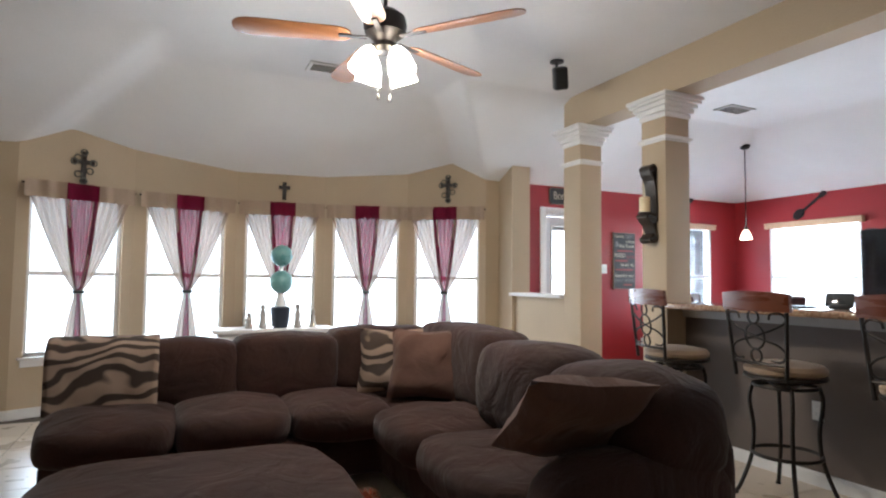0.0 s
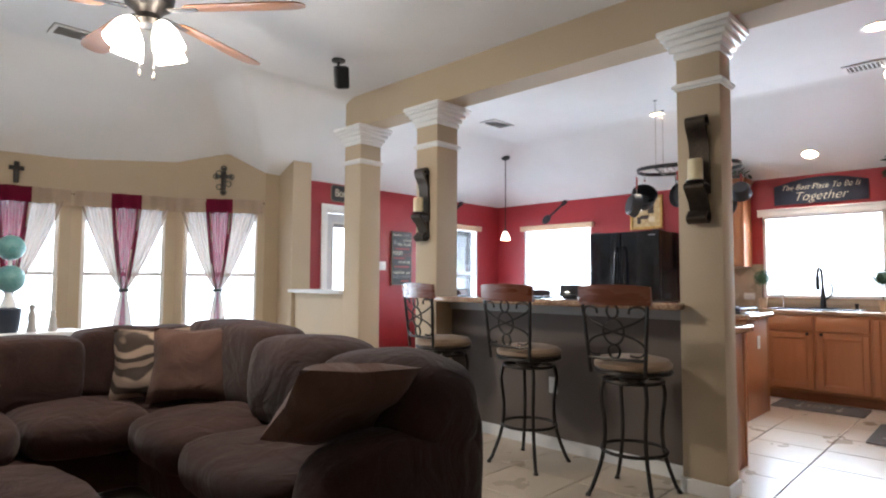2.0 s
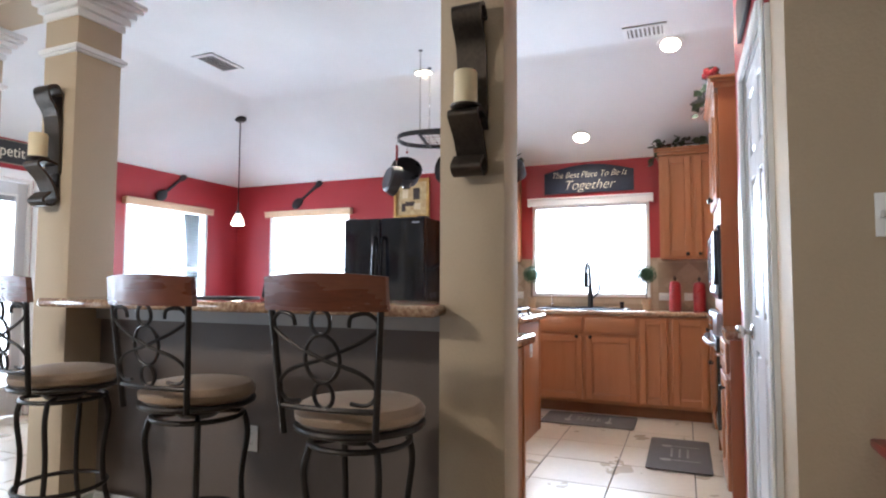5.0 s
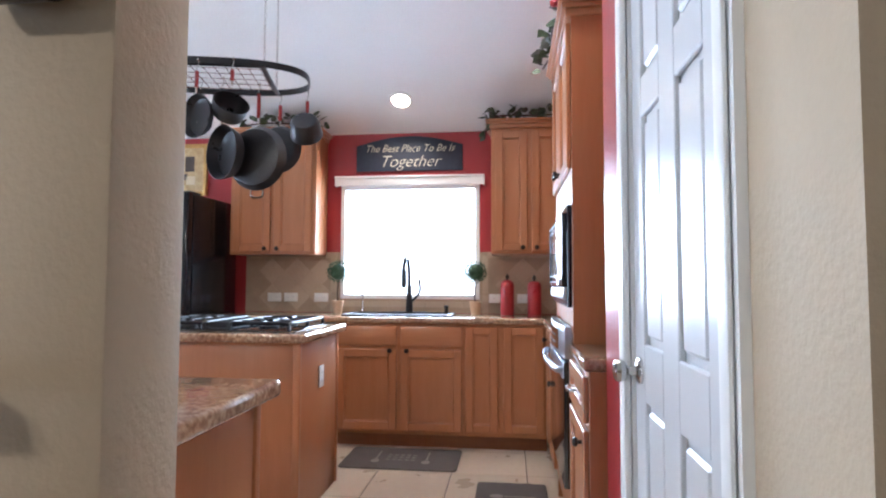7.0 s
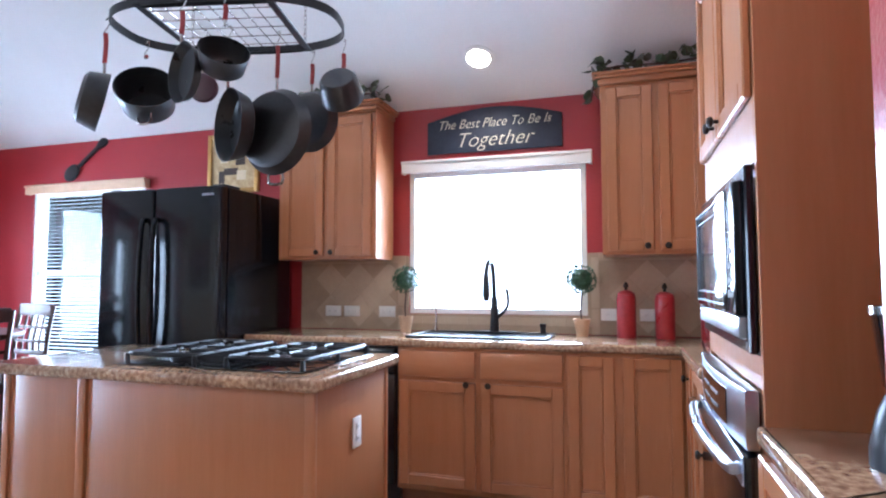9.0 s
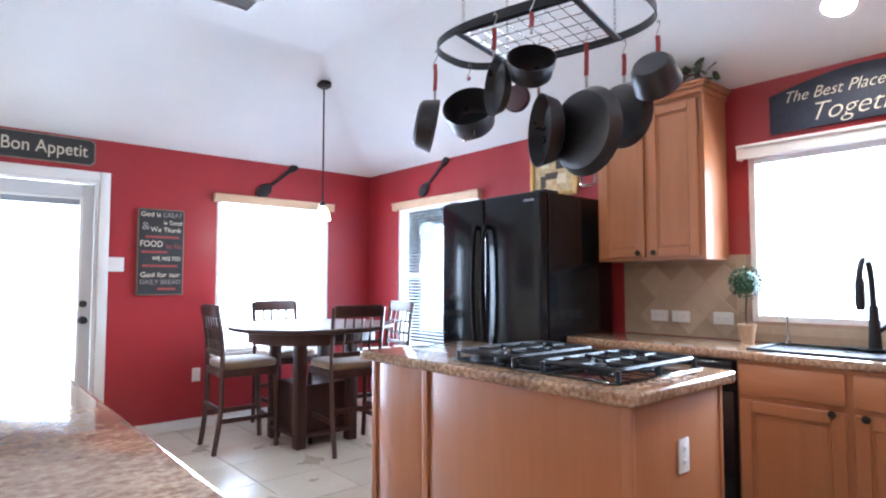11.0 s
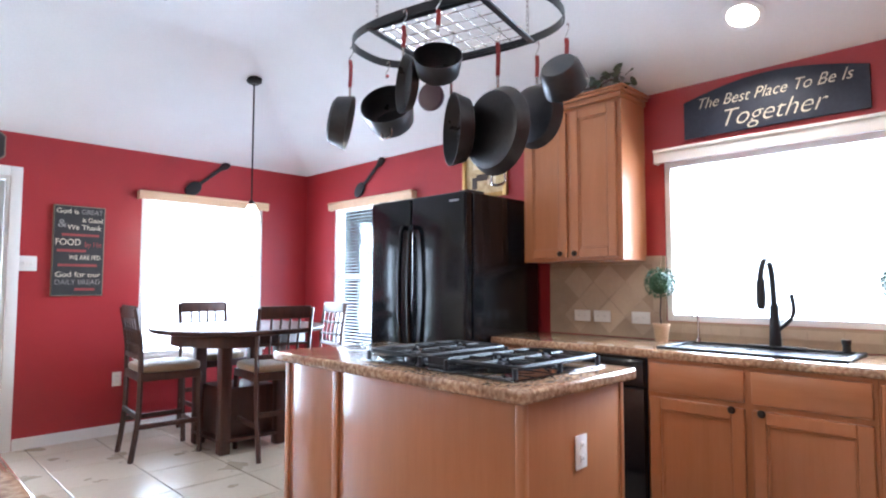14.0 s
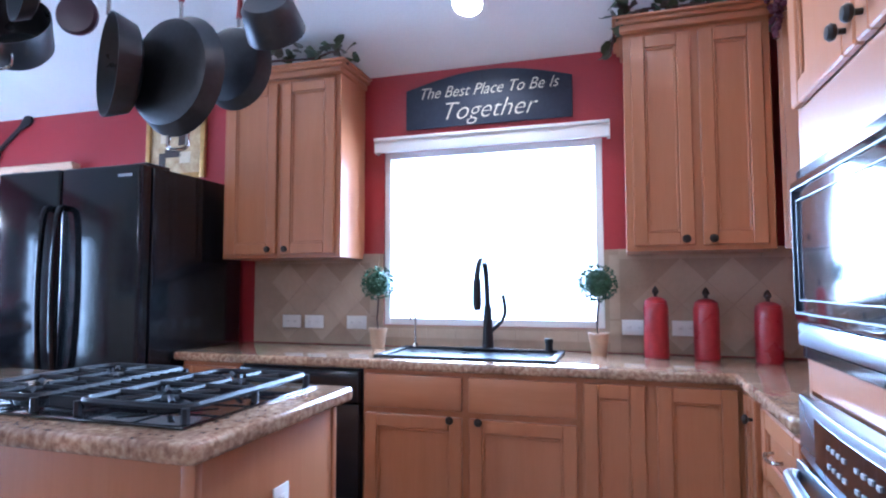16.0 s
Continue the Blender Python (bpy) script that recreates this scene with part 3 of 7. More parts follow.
def sash_window(name, label, m, x0, z0, x1, z1, meeting=True, rail=None, sill=True, slats=None, jamb=0.11, d0=0.05):
    """A white window in a wall hole; m as for the wall."""
    w = thing(name, label, "window", m @ pose((x0 + x1) / 2, 0, z0), "", "structure")
    f = None
    t = 0.035
    for lo, hi in (((x0, d0, z0), (x0 + t, jamb, z1)), ((x1 - t, d0, z0), (x1, jamb, z1)), ((x0 + t, d0, z1 - t), (x1 - t, jamb, z1)), ((x0 + t, d0, z0), (x1 - t, jamb, z0 + t))):
        f = box(lo, hi, 0.003, f, 1, m)
    part("window_frame", f, M_TRIM, w)
    mid = (z0 + z1) / 2
    if meeting:
        part("meeting_rail", box((x0 + t, d0 + 0.01, mid - 0.02), (x1 - t, jamb - 0.01, mid + 0.02), 0.003, None, 1, m), M_TRIM, w)
        panes = ((z0 + t, mid - 0.02), (mid + 0.02, z1 - t))
    else:
        panes = ((z0 + t, z1 - t),)
    for a, b in panes:
        p = part("pane", box((x0 + t, jamb - 0.025, a), (x1 - t, jamb - 0.021, b), 0, None, 1, m), M_GLASS, w, "clear glass", False)
        p.visible_shadow = False
    if sill:
        s = box((x0 - 0.04, -0.035, z0 - 0.022), (x1 + 0.04, d0 + 0.005, z0), 0.005, None, 2, m)
        s = box((x0 - 0.02, -0.014, z0 - 0.085), (x1 + 0.02, 0.0, z0 - 0.022), 0.003, s, 1, m)
        part("window_sill", s, M_TRIM, w, "white sill board with apron")
    if slats:
        za, zb, pitch, tilt = slats
        mm = m @ pose(x0 + t, 0, 0)
        blinds(w, mm, x1 - x0 - 2 * t, za, zb, pitch, tilt, 0.025)
    return w


BAYM = []
for k in range(5):
    (xa, ya), (xb, yb) = BAY[k], BAY[k + 1]
    ang = math.degrees(math.atan2(yb - ya, xb - xa))
    ln = math.hypot(xb - xa, yb - ya)
    m = on_wall(xa, ya, ang)
    BAYM.append((m, ln, ang))
    g = (ln - 0.76) / 2
    sash_window(f"window_{k + 1}", "white single-hung window with raised blinds and sheer curtains", m, g, WIN_BAY[1], ln - g, WIN_BAY[3],
                slats=(1.70 if k else 1.45, 1.955, 0.026, 25))
    cx, cy = (m @ Vector((ln / 2, 0.45, 0)))[:2]
    window_light(cx, cy, 1.25, 0.95, 1.65, ang - 90, 48)
W_B = sash_window("window_6", "white window with lowered slatted blinds behind the dining table", on_wall(0, 6.19, 0), *WIN_B, slats=(0.66, 1.96, 0.030, 8), d0=0.004)
mE = on_wall(8.12, 6.19, -90)
W_C = sash_window("window_7", "white window with lowered slatted blinds beside the refrigerator", mE, 6.19 - WIN_C[2], WIN_C[1], 6.19 - WIN_C[0], WIN_C[3], slats=(0.66, 1.96, 0.030, 8), d0=0.004)
W_S = sash_window("window_8", "wide window over the kitchen sink with raised blinds", mE, 6.19 - WIN_S[2], WIN_S[1], 6.19 - WIN_S[0], WIN_S[3], meeting=False, sill=False, slats=(1.885, 1.935, 0.012, 5), d0=0.004)
window_light(7.06, 6.75, 1.3, 1.3, 1.6, -90, 185)
window_light(8.65, 1.757, 1.5, 1.35, 1.15, 180, 145)
window_light(8.65, 5.09, 1.3, 1.3, 1.6, 180, 120)
window_light(5.2, 6.75, 1.1, 0.7, 1.8, -90, 60)


def valance(name, label, m, x0, x1, z0, z1, material):
    v = thing(name, label, "valance", m @ pose((x0 + x1) / 2, 0, z0))
    b = box((x0, -0.055, z0), (x1, -0.04, z1), 0.004, None, 1, m)
    b = box((x0, -0.065, z1 - 0.012), (x1, -0.04, z1 + 0.006), 0.003, b, 1, m)
    part("face_board", b, material, v)
    for xe in (x0, x1 - 0.015):
        part("return_board", box((xe, -0.04, z0), (xe + 0.015, 0, z1), 0.002, None, 1, m), material, v)


valance("blind_valance", "tan wooden valance over the nook window blinds", on_wall(0, 6.19, 0), 6.46, 7.66, 1.955, 2.025, M_VALANCE)
valance("blind_valance", "tan wooden valance over the window blinds beside the refrigerator", mE, 6.19 - 5.71, 6.19 - 4.47, 1.955, 2.025, M_VALANCE)
valance("blind_valance", "white valance over the sink window blinds", mE, 6.19 - 2.365, 6.19 - 1.15, 1.935, 2.01, M_TRIM)

# exterior seen through the glass
def sky_sheet(name, x0, y0, x1, y1):
    """A plain glowing sheet of hazy daylight, standing on the lawn."""
    b = bmesh.new()
    b.faces.new([b.verts.new(v) for v in ((x0, y0, -0.3), (x1, y1, -0.3), (x1, y1, 9.0), (x0, y0, 9.0))])
    structure(name, b, M_SKYCARD, "hazy overexposed daylight outside the windows", "backdrop")


# added pale slab covering the lawn, stands in for overexposed ground behind the door glass
structure("pavement", box((3.2, 6.5, -0.34), (13.4, 13.4, -0.22)), M_PALESLAB, "pale slab added outside the back door to whiten the view", "pavement")
sky_sheet("backdrop_east", 13.5, -8.0, 13.5, 16.0)
sky_sheet("backdrop_north", -16.0, 13.5, 13.5, 13.5)


# ---- doors ----
def glazed_door():
    d = thing("door_1", "white half-light back door with a full glass pane", "door", pose(5.207, 6.19, 0), "", "structure")
    x0, z0, x1, z1 = DOOR
    m = on_wall(0, 6.19, 0)
    t = 0.075
    c = None
    for lo, hi in (((x0 - t, -0.018, 0), (x0, 0, z1 + t)), ((x1, -0.018, 0), (x1 + t, 0, z1 + t)), ((x0, -0.018, z1), (x1, 0, z1 + t))):
        c = box(lo, hi, 0.005, c, 2, m)
    part("casing", c, M_TRIM, d, "white moulded casing")
    j = None
    for lo, hi in (((x0, 0, 0), (x0 + 0.025, 0.15, z1)), ((x1 - 0.025, 0, 0), (x1, 0.15, z1)), ((x0 + 0.025, 0, z1 - 0.025), (x1 - 0.025, 0.15, z1))):
        j = box(lo, hi, 0.002, j, 1, m)
    part("jamb", j, M_TRIM, d)
    a, b = x0 + 0.028, x1 - 0.028
    s = None
    for lo, hi in (((a, 0.03, 0.01), (a + 0.085, 0.07, z1 - 0.03)), ((b - 0.085, 0.03, 0.01), (b, 0.07, z1 - 0.03)), ((a + 0.085, 0.03, 1.895), (b - 0.085, 0.07, z1 - 0.03)), ((a + 0.085, 0.03, 0.01), (b - 0.085, 0.07, 0.25))):
        s = box(lo, hi, 0.003, s, 1, m)
    slab = part("door_leaf", s, M_DOOR, d)
    part("glazing_bead", ring_frame(a + 0.075, 0.24, b - 0.075, 1.905, 0.022, 0.01, m @ pose(0, 0.03, 0)), M_TRIM, d)
    p = part("pane", box((a + 0.085, 0.048, 0.25), (b - 0.085, 0.052, 1.895), 0, None, 1, m), M_GLASS, d, "clear glass", False)
    p.visible_shadow = False
    part("blind_head", box((a + 0.087, 0.053, 1.84), (b - 0.087, 0.066, 1.89), 0.002, None, 1, m), mat("grey_blind_head", (0.35, 0.36, 0.37), 0.5), d, "grey stacked blind")
    for z, r, nm in ((1.075, 0.027, "deadbolt"), (0.95, 0.03, "door_knob")):
        mm = m @ pose(b - 0.055, 0.03, z, 90)
        prof = [(0, 0), (r, 0), (r, 0.012), (0.012, 0.016), (0.012, 0.03)] + ([(0.027, 0.045), (0.028, 0.058), (0.018, 0.07), (0, 0.071)] if nm == "door_knob" else [(0, 0.032)])
        part(nm, lathe(prof, 16, mm), M_BLACK, d, "dark bronze " + nm.replace("_", " "))


glazed_door()


def pantry_door():
    d = thing("door_2", "white six-panel pantry door, closed, with nickel knob", "door", pose(4.77, 0.58, 0), "", "structure")
    x0, x1, yf, zt = 4.425, 5.09, 0.624, 2.03
    s = box((x0, yf - 0.035, 0.01), (x1, yf - 0.014, zt), 0, None, 1)
    rails = [(0.01, 0.20), (0.88, 1.02), (1.58, 1.68), (1.93, zt)]
    stiles = [(x0, x0 + 0.10), ((x0 + x1) / 2 - 0.06, (x0 + x1) / 2 + 0.06), (x1 - 0.10, x1)]
    for a, b in stiles:
        s = box((a, yf - 0.014, 0.01), (b, yf, zt), 0.003, s, 1)
    for za, zb in rails:
        for (a, b), (c, e) in zip(stiles, stiles[1:]):
            s = box((b, yf - 0.014, za), (c, yf, zb), 0.003, s, 1)
    part("door_leaf", s, M_DOOR, d, "", True)
    for (za, zb) in ((0.20, 0.88), (1.02, 1.58), (1.68, 1.93)):
        for (a, b), (c, e) in zip(stiles, stiles[1:]):
            part("panel", box((b + 0.018, yf - 0.018, za + 0.018), (c - 0.018, yf - 0.003, zb - 0.018), 0.012, None, 1), M_DOOR, d)
    mm = pose(x1 - 0.06, yf, 0.95, -90)
    part("door_knob", lathe([(0, 0), (0.033, 0), (0.033, 0.006), (0.026, 0.011), (0.012, 0.014), (0.011, 0.032), (0.024, 0.040), (0.029, 0.052), (0.026, 0.063), (0.015, 0.068), (0, 0.069)], 24, mm), M_CHROME, d, "satin nickel knob")
    for z in (0.22, 1.02, 1.80):
        h = box((x0 - 0.030, yf, z), (x0 + 0.030, yf + 0.003, z + 0.10), 0.001, None, 1)
        h = rod((x0, yf + 0.006, z), (x0, yf + 0.006, z + 0.10), 0.006, 8, h)
        part("hinge", h, M_TRIM, d, "white painted hinge")
    c = None
    for lo, hi in (((x0 - 0.045, 0.636, 0), (x0 - 0.004, 0.645, 2.10)), ((x1 + 0.004, 0.636, 0), (x1 + 0.065, 0.655, 2.10)), ((x0 - 0.004, 0.636, 2.036), (x1 + 0.004, 0.655, 2.10))):
        c = box(lo, hi, 0.006, c, 2)
    part("casing", c, M_TRIM, d, "white moulded casing")
    j = box((4.365, 0.47, 0), (x0 - 0.002, 0.634, 2.06), 0, None, 1)
    j = box((x1 + 0.002, 0.47, 0), (5.15, 0.634, 2.06), 0, j, 1)
    j = box((x0 - 0.002, 0.47, 2.032), (x1 + 0.002, 0.634, 2.06), 0, j, 1)
    part("jamb", j, M_TRIM, d)


pantry_door()


# ---- kitchen: cabinets and counters ----
def panel_door(name, m, w, h, parent, material=None, drawer=False, knob=None, pull=False, t=0.02):
    """A framed cabinet door in the local xz plane, front towards -y, from (0, 0) to (w, h)."""
    material = material or M_MAPLE
    if drawer:
        body = box((0, -t, 0), (w, 0, h), 0.006, None, 2, m)
        ob = part(name, body, M_MAPLE_H, parent)
    else:
        f = 0.055
        body = box((f - 0.002, -t * 0.35, f - 0.002), (w - f + 0.002, -0.001, h - f + 0.002), 0, None, 1, m)
        ob = part(name, body, material, parent)
        for piece, lo, hi in (("stile", (0, -t, 0), (f, 0, h)), ("stile", (w - f, -t, 0), (w, 0, h)), ("rail", (f, -t, h - f), (w - f, 0, h)), ("rail", (f, -t, 0), (w - f, 0, f))):
            part(piece, box(lo, hi, 0.004, None, 1, m), material, ob)
        bead = None
        q = 0.010
        for lo, hi in (((f, -t * 0.72, f), (f + q, -t * 0.3, h - f)), ((w - f - q, -t * 0.72, f), (w - f, -t * 0.3, h - f)), ((f + q, -t * 0.72, h - f - q), (w - f - q, -t * 0.3, h - f)), ((f + q, -t * 0.72, f), (w - f - q, -t * 0.3, f + q))):
            bead = box(lo, hi, 0.003, bead, 1, m)
        part("panel_bead", bead, material, ob)
    if knob:
        kx, kz = knob
        part("knob", lathe([(0, 0), (0.006, 0), (0.006, 0.012), (0.015, 0.017), (0.017, 0.024), (0.012, 0.031), (0, 0.033)], 14, m @ pose(kx, -t, kz, 90)), M_IRON, ob, "dark bronze knob")
    if pull:
        pts = curve_pts([(w / 2 - 0.05, -t, h / 2), (w / 2 - 0.045, -t - 0.022, h / 2 - 0.002), (w / 2, -t - 0.030, h / 2 - 0.006), (w / 2 + 0.045, -t - 0.022, h / 2 - 0.002), (w / 2 + 0.05, -t, h / 2)], 5)
        part("pull", tube([m @ p for p in pts], 0.0055, 8), M_CHROME, ob, "arched nickel pull")
    return ob


def cabinet(name, label, m, w, d, z0, z1, group, doors, toe=True, material=None):
    """A cabinet box; local x along its front, front at y = 0 facing -y, depth towards +y. doors: (kind, x0, z0, x1, z1, knob)."""
    c = thing(name, label, "cabinet", m @ pose(w / 2, d / 2, z0), group)
    zb = z0 + (0.10 if toe else 0.0)
    part("body", box((0.0, 0.0, zb), (w, d, z1), 0.002, None, 1, m), material or M_MAPLE_IN, c)
    if toe:
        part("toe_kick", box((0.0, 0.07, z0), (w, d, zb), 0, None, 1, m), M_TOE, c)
    for kind, x0, za, x1, zc, knob in doors:
        panel_door("drawer_front" if kind == "drawer" else "cabinet_door", m @ pose(x0, 0, za), x1 - x0, zc - za, c, None, kind == "drawer", knob, kind == "pull")
    return c


XF = 7.58   # front of the east base cabinets
CT = 0.915
mB = on_wall(XF, 3.14, -90)   # local x runs south from y = 3.14
D = 8.115 - XF


def down(y):
    return 3.14 - y


def east_cab(label, ya, yb, doors):
    m = on_wall(XF, ya, -90)
    return cabinet("base_cabinet", label, m, ya - yb, D, 0.0, 0.872, "base cabinets", doors)


east_cab("narrow honey maple base cabinet with a drawer beside the refrigerator", 3.14, 2.815, [("pull", 0.01, 0.70, 0.315, 0.855, None), ("door", 0.01, 0.12, 0.315, 0.68, (0.265, 0.5))])
east_cab("honey maple sink cabinet with two doors and false drawers", 2.19, 1.27,
         [("drawer", 0.015, 0.715, 0.445, 0.855, None), ("drawer", 0.475, 0.715, 0.905, 0.855, None), ("door", 0.015, 0.13, 0.445, 0.69, (0.385, 0.553)), ("door", 0.475, 0.13, 0.905, 0.69, (0.045, 0.553))])
east_cab("honey maple corner base cabinet with plain panel doors", 1.27, 0.70,
         [("door", 0.01, 0.13, 0.235, 0.855, None), ("door", 0.275, 0.13, 0.55, 0.855, None)])


def dishwasher():
    d = thing("dishwasher", "black built-in dishwasher between maple cabinets", "dishwasher", pose(XF, 2.5, 0))
    part("tub", box((XF + 0.01, 2.195, 0.10), (8.11, 2.81, 0.868)), M_BLACK, d)
    part("door_panel", box((XF - 0.025, 2.20, 0.12), (XF + 0.01, 2.805, 0.72), 0.006), M_FRIDGE, d)
    part("control_panel", box((XF - 0.03, 2.20, 0.725), (XF + 0.01, 2.805, 0.862), 0.008), M_FRIDGE, d)
    part("kick_plate", box((XF + 0.05, 2.20, 0.0), (XF + 0.06, 2.805, 0.115)), M_BLACK, d)


dishwasher()
YS = 0.69
# south base cabinet between the corner and the ovens
mS = pose(7.56, YS, 0, 0, 0, 180)
c = cabinet("base_cabinet", "honey maple base cabinet with a drawer beside the ovens", mS, 0.725, 0.62, 0.0, 0.872, "base cabinets",
            [("door", 0.02, 0.13, 0.20, 0.855, (0.15, 0.66)), ("pull", 0.29, 0.66, 0.71, 0.855, None), ("door", 0.29, 0.13, 0.71, 0.635, (0.37, 0.46))])


def rounded(outline, r=0.03, n=5):
    """Rounds the corners of an outline."""
    out = []
    k = len(outline)
    for i in range(k):
        p0, p1, p2 = (Vector((*outline[j % k], 0)) for j in (i - 1, i, i + 1))
        a, b = (p0 - p1).normalized(), (p2 - p1).normalized()
        s, e = p1 + a * r, p1 + b * r
        for q in range(n + 1):
            t = q / n
            v = (1 - t) ** 2 * s + 2 * t * (1 - t) * p1 + t * t * e
            out.append((v.x, v.y))
    return out


def slab(name, label, outline, z0, z1, r=0.02):
    t = thing(name, label, "countertop", pose(sum(p[0] for p in outline) / len(outline), sum(p[1] for p in outline) / len(outline), z0))
    part("slab", prism(rounded(outline, r), z0, z1, 0.014, None, None, 4), M_GRANITE, t, "polished brown speckled granite")
    return t


slab("countertop", "polished brown granite worktop round the kitchen corner", [(7.55, 3.185), (7.55, 0.73), (6.835, 0.73), (6.835, 0.06), (8.11, 0.06), (8.11, 3.185)], 0.873, CT)
slab("countertop", "short polished granite worktop beside the ovens", [(5.505, 0.06), (5.975, 0.06), (5.975, 0.71), (5.505, 0.71)], 0.873, CT, 0.008)
slab("island_countertop", "polished brown granite top of the cooking island", [(6.22, 1.925), (6.95, 1.925), (6.95, 3.42), (6.22, 3.42)], 0.868, 0.912, 0.03)
slab("peninsula_countertop", "long polished brown granite worktop behind the bar", [(4.505, 1.545), (5.02, 1.545), (5.02, 4.06), (4.505, 4.06)], 0.868, 0.912, 0.03)
slab("bar_counter", "raised polished granite bar top over the low wall", [(4.06, 1.66), (4.56, 1.73), (4.56, 3.70), (4.06, 3.70)], 1.031, 1.072, 0.03)

cabinet("base_cabinet", "honey maple base cabinet with a drawer under the short worktop", pose(5.975, 0.69, 0, 0, 0, 180), 0.47, 0.63, 0.0, 0.872, "base cabinets",
        [("pull", 0.01, 0.70, 0.46, 0.855, None), ("door", 0.01, 0.13, 0.46, 0.675, (0.41, 0.50))])


def island():
    i = thing("kitchen_island", "honey maple kitchen island with plain panels and a cooktop", "island", pose(6.6, 2.67, 0))
    part("body", box((6.30, 1.985, 0.09), (6.90, 3.37, 0.867)), M_MAPLE, i)
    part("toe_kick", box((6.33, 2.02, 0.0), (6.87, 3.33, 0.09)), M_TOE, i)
    part("panel", box((6.288, 1.985, 0.0), (6.30, 2.95, 0.867), 0.002), M_MAPLE, i)
    part("panel", box((6.288, 3.0, 0.0), (6.30, 3.37, 0.867), 0.002), M_MAPLE, i)
    for y0, y1 in ((1.968, 2.005), (2.955, 2.995), (3.35, 3.385)):
        part("corner_post", box((6.278, y0, 0.0), (6.302, y1, 0.867), 0.004), M_MAPLE, i)
    part("panel", box((6.30, 1.972, 0.0), (6.90, 1.985, 0.867), 0.002), M_MAPLE_IN, i)
    part("corner_post", box((6.88, 1.966, 0.0), (6.905, 1.99, 0.867), 0.004), M_MAPLE, i)


island()


def peninsula():
    p = thing("base_cabinet", "honey maple peninsula cabinet behind the bar", "cabinet", pose(4.77, 2.8, 0), "base cabinets")
    part("body", box((4.51, 1.60, 0.0), (4.97, 4.02, 0.867), 0.002), M_MAPLE, p)
    part("corner_post", box((4.955, 1.59, 0.0), (4.98, 1.62, 0.867), 0.003), M_MAPLE, p)
    x = pose(4.98, 1.7, 0, 0, 0, 90)
    for k in range(4):
        panel_door("cabinet_door", x @ pose(0.02 + k * 0.58, 0, 0.13), 0.54, 0.70, p)


peninsula()


def wall_plate(x, y, z, m, w=0.07, h=0.115, kind="outlet", label="white electrical outlet plate"):
    o = thing(kind, label, "outlet" if kind == "outlet" else "switch", pose(x, y, z) @ m)
    mm = pose(x, y, z) @ m
    part("plate", box((-w / 2, -0.006, -h / 2), (w / 2, 0, h / 2), 0.003, None, 2, mm), M_PLASTIC, o)
    grey = mat("plate_slot", (0.25, 0.25, 0.25), 0.6, bump=0) if "plate_slot" not in bpy.data.materials else bpy.data.materials["plate_slot"]
    n = max(1, round(w / 0.046)) if kind == "light_switch" else 2
    for k in range(n):
        if kind == "light_switch":
            cx = (k - (n - 1) / 2) * 0.046
            part("toggle", box((cx - 0.005, -0.013, -0.010), (cx + 0.005, -0.006, 0.012), 0.002, None, 1, mm), M_PLASTIC, o)
        else:
            horizontal = w > h
            c = (k - 0.5) * 0.045
            cx, cz = (c, 0) if horizontal else (0, c)
            part("socket", box((cx - 0.012, -0.0085, cz - 0.012), (cx + 0.012, -0.006, cz + 0.012), 0.004, None, 2, mm), M_PLASTIC, o)
            for sgn in (-1, 1):
                part("slot", box((cx + sgn * 0.005 - 0.001, -0.0092, cz - 0.004), (cx + sgn * 0.005 + 0.001, -0.0085, cz + 0.004), 0, None, 1, mm), grey, o)
    return o


W_FACE = Matrix.Rotation(radians(-90), 4, "Z")      # plates on walls that face west
S_FACE = Matrix()
N_FACE = Matrix.Rotation(radians(180), 4, "Z")
wall_plate(6.60, 1.970, 0.655, S_FACE, label="white outlet plate on the island's end")
for y in (2.868, 2.728, 2.473, 1.057, 0.839):
    wall_plate(8.098, y, 1.035, W_FACE, 0.115, 0.07, label="white outlet plate on the stone backsplash")
wall_plate(5.71, 6.188, 1.385, S_FACE, 0.115, 0.115, "light_switch", "white double switch plate beside the back door")
wall_plate(6.35, 6.188, 0.45, S_FACE, label="white outlet plate low on the red wall")
wall_plate(4.399, 2.70, 0.45, W_FACE, label="white outlet plate on the taupe bar wall")
wall_plate(4.098, 0.345, 1.33, W_FACE, 0.165, 0.115, "light_switch", "white triple switch plate on the tan wall")

# ---- wall cabinets ----
mU = on_wall(7.835, 3.13, -90)


def upper(label, m, w, d, z0, z1, n, group="wall cabinets"):
    c = thing("wall_cabinet", label, "cabinet", m @ pose(w / 2, d / 2, z0), group)
    part("body", box((0, 0, z0), (w, d, z1), 0.002, None, 1, m), M_MAPLE_IN, c)
    g = 0.03
    dw = (w - g * (n + 1)) / n
    for k in range(n):
        x0 = g + k * (dw + g)
        kx = dw - 0.035 if k % 2 == 0 else 0.035
        panel_door("cabinet_door", m @ pose(x0, 0, z0 + 0.02), dw, z1 - z0 - 0.07, c, None, False, (kx, 0.024))
    cr = None
    for grow, za, zb in ((0.012, z1 - 0.03, z1), (0.028, z1, z1 + 0.018), (0.042, z1 + 0.018, z1 + 0.032)):
        cr = box((-grow, -grow - 0.02, za), (w + grow, d, zb), 0.005, cr, 2, m)
    part("crown", cr, M_MAPLE_H, c, "stepped crown moulding")
    return c


